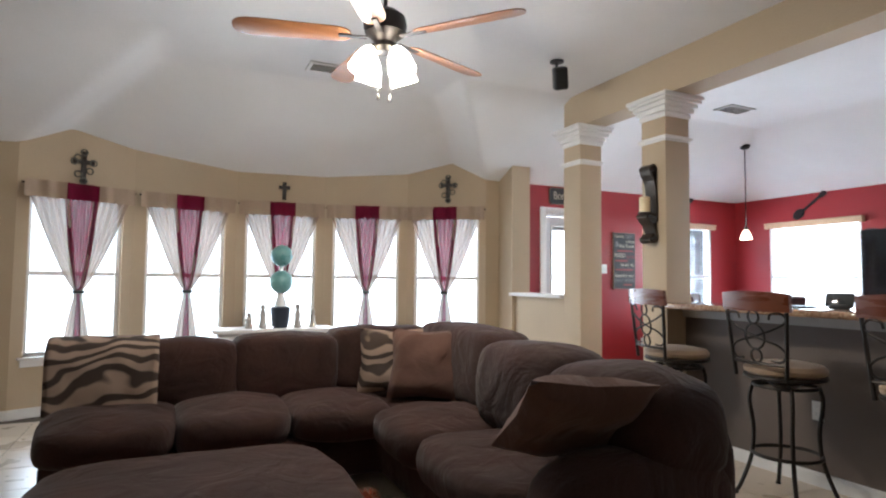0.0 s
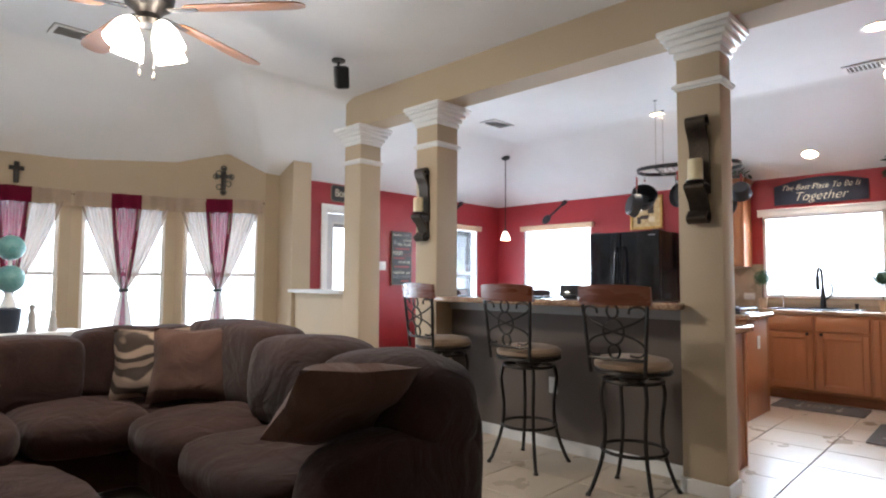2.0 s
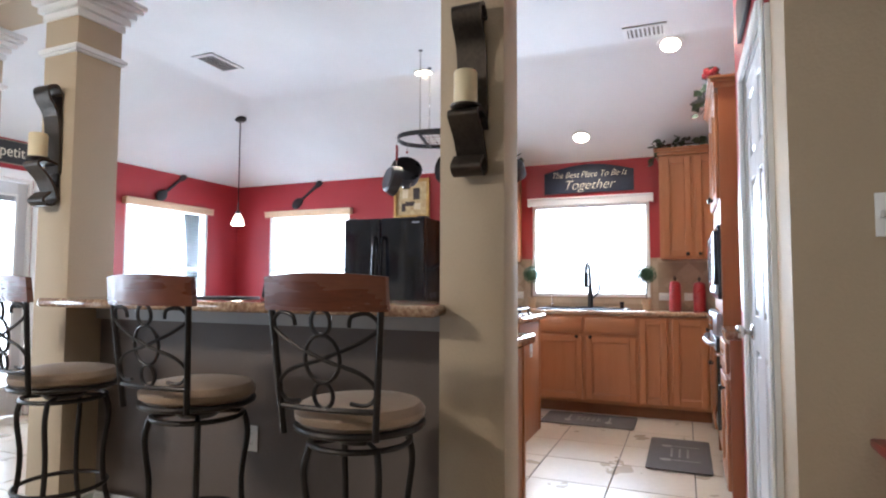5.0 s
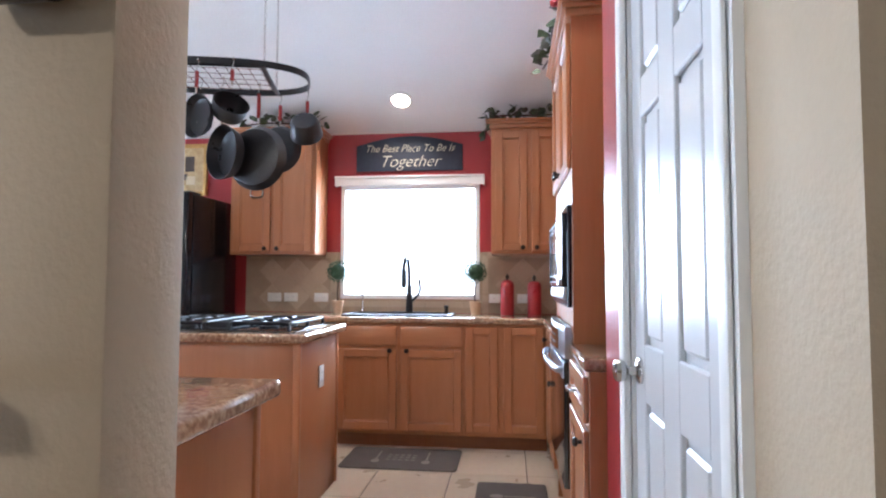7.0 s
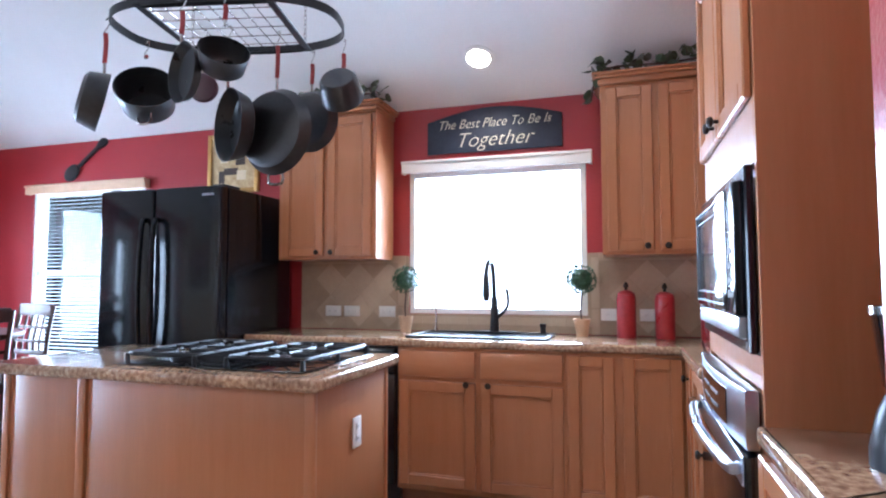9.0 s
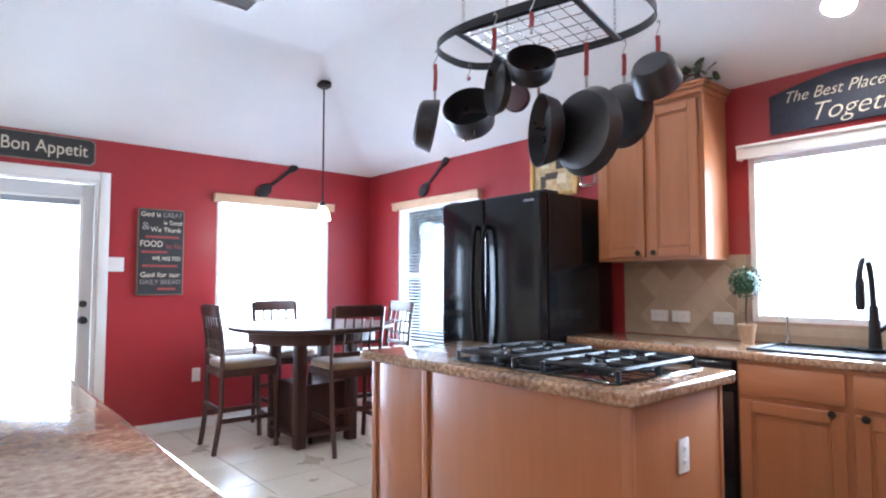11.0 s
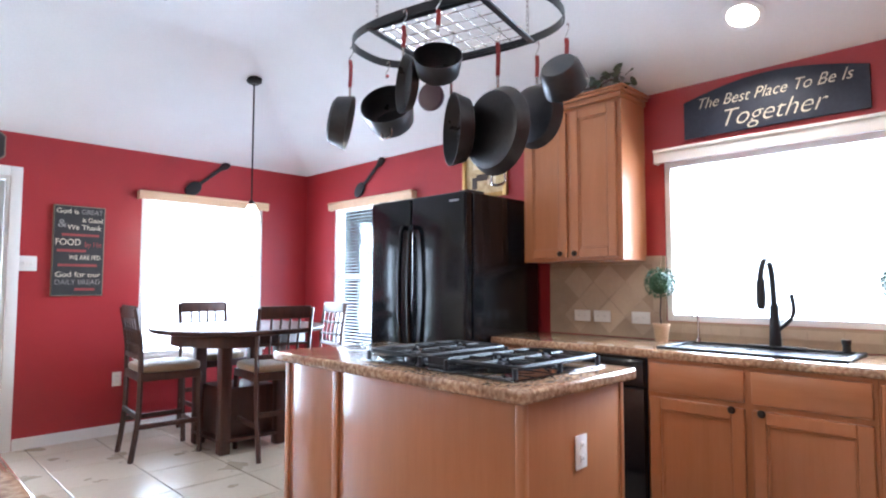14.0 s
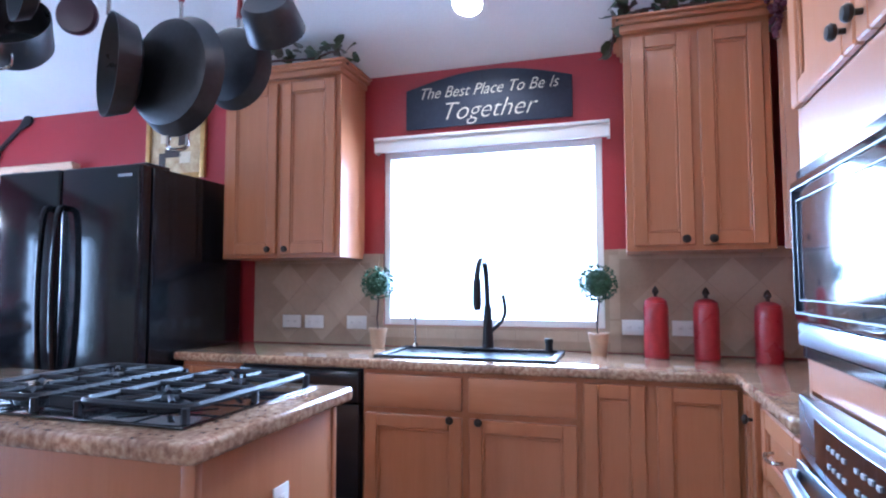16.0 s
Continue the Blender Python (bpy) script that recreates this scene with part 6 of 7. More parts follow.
# ---- dining set ----
def dining_table():
    cx, cy = 6.95, 5.24
    t = thing("dining_table", "round dark cherry counter-height table on a storage base", "table", pose(cx, cy, 0))
    part("tabletop", lathe([(0.0, 0.868), (0.60, 0.868), (0.64, 0.878), (0.65, 0.895), (0.645, 0.908), (0.0, 0.909)], 56, pose(cx, cy, 0), None, False), M_DARKWOOD, t)
    part("apron", lathe([(0.50, 0.78), (0.50, 0.867), (0.47, 0.867), (0.47, 0.78)], 40, pose(cx, cy, 0), None, False), M_DARKWOOD, t)
    for sx in (-1, 1):
        for sy in (-1, 1):
            p = box((cx + sx * 0.22 - 0.04, cy + sy * 0.22 - 0.04, 0), (cx + sx * 0.22 + 0.04, cy + sy * 0.22 + 0.04, 0.80), 0.006)
            part("leg", p, M_DARKWOOD, t)
    part("storage_box", box((cx - 0.20, cy - 0.20, 0.10), (cx + 0.20, cy + 0.20, 0.46), 0.008), M_DARKWOOD, t)
    part("shelf", box((cx - 0.26, cy - 0.26, 0.08), (cx + 0.26, cy + 0.26, 0.105), 0.004), M_DARKWOOD, t)


dining_table()


def dining_chair():
    t = thing("dining_chair", "dark cherry counter chair with lattice back and suede seat", "chair", Matrix(), "chairs round the table")
    for s in (-1, 1):
        part("leg", tube(curve_pts([(-0.245, s * 0.185, 0.0), (-0.205, s * 0.19, 0.30), (-0.20, s * 0.195, 0.58)], 5), 0.019, 4), M_DARKWOOD, t)
        part("leg", tube(curve_pts([(0.215, s * 0.185, 0.0), (0.205, s * 0.19, 0.3), (0.20, s * 0.195, 0.58)], 5), 0.019, 4), M_DARKWOOD, t)
        part("back_post", tube(curve_pts([(-0.20, s * 0.195, 0.57), (-0.205, s * 0.197, 0.80), (-0.245, s * 0.20, 1.06)], 5), 0.017, 4), M_DARKWOOD, t)
        part("stretcher", box((-0.21, s * 0.188 - 0.009, 0.22), (0.21, s * 0.188 + 0.009, 0.255), 0.003), M_DARKWOOD, t)
        part("seat_rail", box((-0.20, s * 0.20 - 0.012, 0.55), (0.20, s * 0.20 + 0.012, 0.605), 0.003), M_DARKWOOD, t)
    for xx, z in ((-0.215, 0.30), (0.205, 0.18)):
        part("stretcher", box((xx - 0.009, -0.185, z), (xx + 0.009, 0.185, z + 0.035), 0.003), M_DARKWOOD, t)
    for xx in (-0.20, 0.20):
        part("seat_rail", box((xx - 0.012, -0.19, 0.55), (xx + 0.012, 0.19, 0.605), 0.003), M_DARKWOOD, t)
    part("seat_pad", cushion((-0.205, -0.21, 0.60), (0.225, 0.21, 0.665), 0.008, None, None, 6, 0.2, 2, 6.0), M_SEATPAD, t, "tan suede seat pad")
    def lean(z):
        return -0.203 - 0.045 * max(0, (z - 0.8) / 0.26)
    part("crest_rail", box((lean(1.0) - 0.012, -0.19, 0.985), (lean(1.0) + 0.012, 0.19, 1.075), 0.006, None, 2), M_DARKWOOD, t)
    part("lower_rail", box((lean(0.72) - 0.010, -0.19, 0.70), (lean(0.72) + 0.010, 0.19, 0.735), 0.003), M_DARKWOOD, t)
    for y in (-0.105, -0.035, 0.035, 0.105):
        part("slat", tube([(lean(z), y, z) for z in (0.73, 0.80, 0.90, 0.99)], 0.010, 4), M_DARKWOOD, t)
    for z in (0.80, 0.90):
        part("lattice_bar", box((lean(z) - 0.006, -0.19, z - 0.010), (lean(z) + 0.006, 0.19, z + 0.010), 0.002), M_DARKWOOD, t)
    return t


CHAIR = dining_chair()
CHAIR.matrix_basis = pose(6.44, 5.42, 0, 0, 0, -4)
copy_thing(CHAIR, pose(7.02, 4.86, 0, 0, 0, 84))
copy_thing(CHAIR, pose(6.98, 5.80, 0, 0, 0, -92))
copy_thing(CHAIR, pose(7.55, 5.20, 0, 0, 0, 172))


# ---- signs and wall pieces ----
def octagon(w, h, c):
    return [(-w / 2 + c, -h / 2), (w / 2 - c, -h / 2), (w / 2, -h / 2 + c), (w / 2, h / 2 - c), (w / 2 - c, h / 2), (-w / 2 + c, h / 2), (-w / 2, h / 2 - c), (-w / 2, -h / 2 + c)]


def bon_sign():
    m = pose(5.215, 6.188, 2.252) @ NORTH
    t = thing("wall_sign", "dark wooden sign with cream lettering over the back door", "sign", m)
    part("board", prism(octagon(0.655, 0.205, 0.028), 0, 0.014, 0.003, m), M_SIGNTRIM, t, "worn tan edge")
    part("face", prism(octagon(0.635, 0.187, 0.026), 0.014, 0.017, 0, m), M_SIGNBLACK, t)
    letters("Bon Appetit", 0.135, M_LETTER, t, m @ pose(0, 0.002, 0.0175), width=0.54)


bon_sign()


def word_sign():
    w, h = 0.36, 0.715
    m = pose(6.037, 6.188, 1.493) @ NORTH
    t = thing("wall_sign", "tall black word-art board hanging beside the nook window", "sign", m)
    part("board", box((-w / 2, -h / 2, 0), (w / 2, h / 2, 0.022), 0.003, None, 1, m), M_SIGNTRIM, t, "worn grey edge")
    part("face", box((-w / 2 + 0.008, -h / 2 + 0.008, 0.022), (w / 2 - 0.008, h / 2 - 0.008, 0.024), 0, None, 1, m), M_SIGNBLACK, t)
    rows = [("God is", M_LETTER, 0.31, 0.055, -0.085, 0.15), ("GREAT", M_LETTERGREY, 0.31, 0.055, 0.085, 0.15), ("is Good", M_LETTER, 0.245, 0.05, 0.09, 0.14), ("&", M_LETTERGREY, 0.21, 0.09, -0.12, 0.06),
            ("We Thank", M_LETTER, 0.185, 0.055, 0.035, 0.24), ("FOOD", M_LETTER, 0.065, 0.07, -0.075, 0.17), ("by His", M_LETTERRED, 0.05, 0.06, 0.10, 0.12),
            ("WE ARE FED", M_LETTER, -0.055, 0.05, 0.045, 0.22), ("God for our", M_LETTER, -0.19, 0.058, 0.0, 0.31), ("DAILY BREAD", M_LETTERGREY, -0.25, 0.055, 0.0, 0.31)]
    for text, mt, y, size, x, width in rows:
        letters(text, size, mt, t, m @ pose(x, y, 0.0245), extrude=0.0008, width=width)
    for y, x0, x1 in ((0.125, -0.12, 0.14), (0.0, -0.15, 0.05), (-0.115, -0.14, 0.13), (-0.305, -0.02, 0.12)):
        part("faded_line", box((x0, y - 0.01, 0.0242), (x1, y + 0.01, 0.0252), 0, None, 1, m), M_LETTERRED, t, "illegible dull red line")


word_sign()


def together_sign():
    w, h = 0.87, 0.295
    m = pose(8.118, 1.76, 2.195) @ EAST
    t = thing("wall_sign", "arched navy board with cream script over the sink window", "sign", m)
    top = [(w / 2 - (w * k / 16), h / 2 - 0.075 + 0.075 * math.sin(math.pi * k / 16)) for k in range(17)]
    part("board", prism([(-w / 2, -h / 2 + 0.01), (w / 2, -h / 2 + 0.01)] + top, 0, 0.016, 0.003, m), M_SIGNBLUE, t)
    letters("The Best Place To Be Is", 0.085, M_LETTER, t, m @ pose(0, 0.045, 0.0165), font_shear=0.4, width=0.72, thin=0.0010)
    letters("Together", 0.135, M_LETTER, t, m @ pose(0.0, -0.062, 0.0165), font_shear=0.4, width=0.48, thin=0.0022)


together_sign()


def big_spoon(a, b, m, label):
    """A giant dark kitchen spoon on a wall, bowl at a, handle end at b, in wall coordinates."""
    t = thing("wall_spoon", label, "wall decor", m @ pose(*a, 0), "oversized utensils on the wall")
    a, b = Vector((*a, 0)), Vector((*b, 0))
    d = (b - a).normalized()
    n = Vector((-d.y, d.x, 0))
    ln = (b - a).length
    def o(u, v):
        return (a + d * u + n * v)[:2]
    bowl = [o(0.075 + 0.085 * math.cos(q), 0.058 * math.sin(q)) for q in (2 * math.pi * k / 20 for k in range(20))]
    part("bowl", prism(bowl, 0.002, 0.026, 0.010, m, None, 3), M_BLACK, t)
    handle = [o(0.14, -0.014), o(0.14, 0.014), o(ln - 0.12, 0.016), o(ln - 0.06, 0.036), o(ln - 0.012, 0.034), o(ln, 0.0), o(ln - 0.012, -0.034), o(ln - 0.06, -0.036), o(ln - 0.12, -0.016)]
    part("handle", prism(handle[::-1], 0.002, 0.020, 0.005, m), M_BLACK, t)


big_spoon((0, 0), (0.39, 0.335), pose(6.87, 6.188, 2.05) @ NORTH, "giant dark metal spoon hung over the nook window")
big_spoon((0, 0), (0.41, 0.30), pose(8.118, 5.31, 2.075) @ EAST, "giant dark metal fork-spoon hung over the window")


def picture():
    m = pose(8.118, 3.70, 2.10) @ EAST
    t = thing("picture", "small gold-framed kitchen picture above the refrigerator", "picture", m)
    w, h = 0.44, 0.44
    f = None
    for lo, hi in (((-w / 2, -h / 2, 0), (-w / 2 + 0.035, h / 2, 0.025)), ((w / 2 - 0.035, -h / 2, 0), (w / 2, h / 2, 0.025)), ((-w / 2 + 0.035, h / 2 - 0.035, 0), (w / 2 - 0.035, h / 2, 0.025)), ((-w / 2 + 0.035, -h / 2, 0), (w / 2 - 0.035, -h / 2 + 0.035, 0.025))):
        f = box(lo, hi, 0.006, f, 2, m)
    part("frame", f, M_GOLD, t, "gilded frame with dark edge")
    part("print", box((-w / 2 + 0.03, -h / 2 + 0.03, 0.004), (w / 2 - 0.03, h / 2 - 0.03, 0.012), 0, None, 1, m), mat("ochre_print", (0.40, 0.25, 0.10), 0.6, scale=18, fine=60, color2=(0.62, 0.47, 0.25)), t, "ochre still-life print")
    dk, cr = mat("print_dark", (0.05, 0.03, 0.02), 0.7), mat("print_cream", (0.68, 0.56, 0.36), 0.7)
    for x, y, a, b, mt in ((-0.08, 0.06, 0.07, 0.11, cr), (0.06, 0.05, 0.08, 0.13, dk), (-0.02, -0.06, 0.12, 0.05, dk), (0.07, -0.09, 0.08, 0.07, cr), (-0.10, -0.10, 0.05, 0.09, dk)):
        part("print_shape", box((x - a / 2, y - b / 2, 0.012), (x + a / 2, y + b / 2, 0.0135), 0, None, 1, m), mt, t)


picture()


# ---- bay: curtains, crosses ----
def curtain(k):
    m, ln, ang = BAYM[k]
    t = thing("curtain_set", "sheer cream curtains with a burgundy centre, tied in the middle", "curtain", m @ pose(ln / 2, -0.06, 1.0), "bay window curtains")
    half = 0.43
    zr = 2.025
    part("rod", rod(m @ Vector((ln / 2 - half - 0.03, -0.07, zr)), m @ Vector((ln / 2 + half + 0.03, -0.07, zr)), 0.010, 8), M_IRON, t)
    def sheet(name, u0, u1, z0, z1, material, depth, folds, label="", pinch=0.78, rows=26, cols=46):
        b = bmesh.new()
        grid = []
        for i in range(rows + 1):
            z = z1 + (z0 - z1) * i / rows
            row = []
            for j in range(cols + 1):
                u = u0 + (u1 - u0) * j / cols
                if pinch:
                    zt = 1.08
                    if z > zt:
                        f = (z - zt) / (z1 - zt)
                        s = 0.055 + 0.945 * (f ** pinch)
                    else:
                        f = (zt - z) / (zt - 0.5)
                        s = 0.055 + 0.23 * min(1.0, f) ** 0.8
                else:
                    s = 1.0
                amp = 0.014 * (0.35 + 0.65 * min(1, s * 1.4))
                wob = amp * math.sin(u * folds * 18 + k) + 0.006 * math.sin(u * 57 + z * 5)
                row.append(b.verts.new(m @ Vector((ln / 2 + u * s, -depth - wob, z))))
            grid.append(row)
        for p, q in zip(grid, grid[1:]):
            for j in range(cols):
                b.faces.new((p[j], p[j + 1], q[j + 1], q[j]))
        part(name, b, material, t, label)
    sheet("left_panel", -half, -0.10, 0.30, zr, M_SHEER, 0.075, 5.0, "cream sheer panel", cols=40)
    sheet("right_panel", 0.10, half, 0.30, zr, M_SHEER, 0.075, 5.0, "cream sheer panel", cols=40)
    sheet("centre_panel", -0.145, 0.145, 0.30, zr, M_BURG, 0.082, 6.0, "burgundy sheer panel", 0.52, cols=30)
    sheet("left_heading", -half - 0.02, -0.12, 1.905, 2.055, M_VALSHEER, 0.105, 2.2, "gathered double heading", 0, 6, 30)
    sheet("right_heading", 0.12, half + 0.02, 1.905, 2.055, M_VALSHEER, 0.105, 2.2, "gathered double heading", 0, 6, 30)
    sheet("centre_heading", -0.135, 0.135, 1.905, 2.055, M_BURG, 0.110, 2.2, "burgundy heading", 0, 6, 16)
    part("tie", tube([m @ Vector((ln / 2 + 0.042 * math.cos(u), -0.078 + 0.038 * math.sin(u), 1.08)) for u in (2 * math.pi * q / 20 for q in range(20))], 0.014, 8, True), M_IRON, t, "dark tie band")


for k in range(5):
    curtain(k)


def wall_cross(k, z, ornate, label):
    m, ln, ang = BAYM[k]
    mm = m @ pose(ln / 2 + 0.02, -0.002, z) @ NORTH
    t = thing("wall_cross", label, "wall decor", mm, "crosses over the bay windows")
    h = 0.30 if ornate else 0.20
    part("upright", box((-0.022, -h / 2, 0), (0.022, h / 2, 0.015), 0.004, None, 2, mm), M_IRON, t)
    part("crossbar", box((-h * 0.30, h * 0.10, 0.001), (h * 0.30, h * 0.10 + 0.04, 0.017), 0.004, None, 2, mm), M_IRON, t)
    if ornate:
        for x, y in ((0, h * 0.46), (-h * 0.26, h * 0.16), (h * 0.26, h * 0.16), (0, -h * 0.42), (-0.05, h * 0.28), (0.05, -h * 0.1), (-0.045, -h * 0.22)):
            part("scroll", tube([mm @ Vector((x + 0.028 * math.cos(u), y + 0.028 * math.sin(u), 0.016)) for u in (2 * math.pi * q / 14 for q in range(14))], 0.007, 6, True), M_LEAFGREY, t, "pale worn scroll")


wall_cross(0, 2.225, True, "ornate worn metal cross over a bay window")
wall_cross(2, 2.19, False, "plain dark wooden cross over the middle window")
wall_cross(4, 2.265, True, "ornate worn metal cross over a bay window")


# ---- living room: sectional, ottoman, rug ----
def sectional():
    t = thing("sectional_sofa", "deep chocolate microsuede sectional sofa with loose cushions", "sofa", pose(1.6, 4.2, 0))
    part("base", prism(rounded([(0.25, 3.80), (1.98, 3.80), (1.98, 2.02), (2.66, 2.02), (2.80, 4.78), (0.25, 4.78)], 0.06), 0.06, 0.30, 0.03), M_SOFA, t)
    part("back_frame", cushion((0.20, 4.52, 0.08), (2.80, 4.82, 0.74), 0.03, None, None, 8, 0.3, 1, 8.0), M_SOFA, t)
    part("back_frame", cushion((2.50, 1.92, 0.08), (2.74, 4.80, 0.76), 0.03, None, None, 8, 0.3, 2, 8.0), M_SOFA, t)
    part("arm", cushion((1.92, 1.87, 0.06), (2.69, 2.17, 0.62), 0.045, None, None, 8, 0.35, 3, 5.0), M_SOFA, t)
    for k, (xa, xb) in enumerate(((0.22, 0.86), (0.86, 1.46), (1.46, 2.06))):
        part("seat_cushion", cushion((xa, 3.70, 0.27), (xb, 4.55, 0.49), 0.045, None, None, 9, 0.5, k + 4, 5.0), M_SOFA, t)
    part("seat_cushion", cushion((2.02, 3.70, 0.27), (2.62, 4.55, 0.475), 0.04, None, None, 9, 0.5, 9, 5.0), M_SOFA, t)
    for k, (ya, yb) in enumerate(((3.06, 3.76), (2.20, 3.08))):
        part("seat_cushion", cushion((1.88, ya, 0.26), (2.60, yb, 0.49), 0.05, None, None, 9, 0.5, k + 12, 5.0), M_SOFA, t)
    for k, (xa, xb, zt, rot) in enumerate(((0.20, 0.60, 0.83, 0), (0.56, 1.22, 0.83, 1), (1.18, 1.86, 0.85, -2))):
        part("back_cushion", cushion((xa, 4.26, 0.44), (xb, 4.60, zt), 0.03, pose(0, 0, 0, 0, 0, 0), None, 9, 0.6, k + 20, 8.0), M_SOFA, t)
    part("back_cushion", cushion((1.82, 4.30, 0.46), (2.58, 4.64, 0.88), 0.03, None, None, 9, 0.6, 31, 8.0), M_SOFA, t)
    part("back_cushion", cushion((2.40, 3.24, 0.45), (2.76, 4.28, 0.93), 0.03, None, None, 10, 0.6, 33, 7.0), M_SOFA, t)
    part("back_cushion", cushion((2.32, 2.54, 0.44), (2.74, 3.30, 0.90), 0.03, None, None, 10, 0.6, 35, 5.0), M_SOFA, t)
    part("back_cushion", cushion((2.24, 1.89, 0.46), (2.73, 2.60, 0.885), 0.03, None, None, 10, 0.6, 37, 3.6), M_SOFA, t)
    for x, y in ((0.32, 4.7), (0.32, 3.9), (2.6, 2.1), (2.05, 2.1), (2.7, 4.7)):
        part("foot", lathe([(0.03, 0), (0.035, 0.06), (0, 0.06)], 12, pose(x, y, 0)), M_DARKWOOD, t)


sectional()


def throw_pillow(name, label, m, w, h, d, material, seed):
    t = thing(name, label, "pillow", m)
    b = bmesh.new()
    n = 14
    for side in (-1, 1):
        g = []
        for i in range(n + 1):
            row = []
            for j in range(n + 1):
                u, v = 2 * i / n - 1, 2 * j / n - 1
                pinch = 1 - 0.10 * (u * u * (1 - abs(v)) + v * v * (1 - abs(u)))
                puff = ((1 - u ** 4) * (1 - v ** 4)) ** 0.6
                wr = 0.012 * noise.noise(Vector((u * 2.2 + seed, v * 2.2, side)))
                row.append(b.verts.new(m @ Vector((u * w / 2 * pinch, side * (d / 2 * puff) + wr * puff * 2, v * h / 2 * pinch))))
            g.append(row)
        for p, q in zip(g, g[1:]):
            for j in range(n):
                b.faces.new((p[j], p[j + 1], q[j + 1], q[j]))
    bmesh.ops.remove_doubles(b, verts=b.verts, dist=0.0008)
    part("cover", b, material, t)


throw_pillow("throw_pillow", "brown woven throw pillow leaning in the sofa corner", pose(2.27, 3.80, 0.695, -16, 0, -36), 0.46, 0.44, 0.15, M_PILLOW, 1)
throw_pillow("throw_pillow", "leaf-print brown pillow behind the plain one", pose(2.12, 4.02, 0.695, -14, 0, -26), 0.42, 0.42, 0.12, M_THROW, 5)
throw_pillow("throw_pillow", "large brown suede pillow slumped on the sofa's end", pose(2.13, 2.13, 0.735, 48, 4, -10), 0.48, 0.44, 0.17, M_PILLOW, 9)


def throw_blanket():
    t = thing("throw_blanket", "leaf-print throw draped over the sofa back", "blanket", pose(0.40, 4.3, 0.5))
    b = bmesh.new()
    prof = [(4.20, 0.46), (4.205, 0.56), (4.21, 0.68), (4.225, 0.78), (4.28, 0.848), (4.38, 0.872), (4.52, 0.852), (4.62, 0.79), (4.63, 0.66)]
    prof = [(p.x, p.y) for p in curve_pts([(y, z, 0) for y, z in prof], 4)]
    grid = []
    for i, (y, z) in enumerate(prof):
        grid.append([b.verts.new((0.20 + 0.56 * j / 18, y - 0.02 + 0.015 * noise.noise(Vector((j * 0.35, i * 0.3, 2))), z + 0.012 * noise.noise(Vector((j * 0.3, i * 0.3, 7))))) for j in range(19)])
    for p, q in zip(grid, grid[1:]):
        for j in range(18):
            b.faces.new((p[j], p[j + 1], q[j + 1], q[j]))
    part("cloth", b, M_THROW, t).modifiers.new("thick", "SOLIDIFY").thickness = 0.012


throw_blanket()


def ottoman():
    t = thing("ottoman", "large square chocolate microsuede ottoman before the sofa", "ottoman", pose(0.92, 2.85, 0))
    part("cushion", cushion((0.34, 2.36, 0.22), (1.50, 3.32, 0.455), 0.035, None, None, 10, 0.4, 41, 7.0), M_SOFA, t)
    part("base", prism(rounded([(0.37, 2.39), (1.47, 2.39), (1.47, 3.29), (0.37, 3.29)], 0.05), 0.05, 0.24, 0.02), M_SOFA, t)
    for x in (0.45, 1.39):
        for y in (2.47, 3.21):
            part("foot", lathe([(0.03, 0.016), (0.035, 0.05), (0, 0.05)], 12, pose(x, y, 0)), M_DARKWOOD, t)


ottoman()


def shag_rug():
    t = thing("shag_rug", "rust-orange shag rug under the ottoman", "rug", pose(1.0, 3.0, 0))
    part("backing", box((0.1, 2.2, 0.0005), (1.86, 3.66, 0.012), 0.004), M_RUG, t)
    rnd = random.Random(4)
    verts, faces = [], []
    for k in range(5200):
        x, y = rnd.uniform(1.40, 1.90), rnd.uniform(2.5, 3.68)
        a, s = rnd.uniform(0, 6.28), rnd.uniform(0.02, 0.035)
        i = len(verts)
        dx, dy = math.cos(a) * 0.004, math.sin(a) * 0.004
        verts += [(x - dx, y - dy, 0.01), (x + dx, y + dy, 0.01), (x + rnd.uniform(-0.02, 0.02), y + rnd.uniform(-0.02, 0.02), 0.01 + s)]
        faces.append((i, i + 1, i + 2))
    me = bpy.data.meshes.new("pile")
    me.from_pydata(verts, [], faces)
    me.materials.append(M_RUG)
    ob = new("pile", me)
    ob.parent = t
    ob.matrix_parent_inverse = PLACED[t].inverted()
    tagged(ob, kind="stuff")


shag_rug()


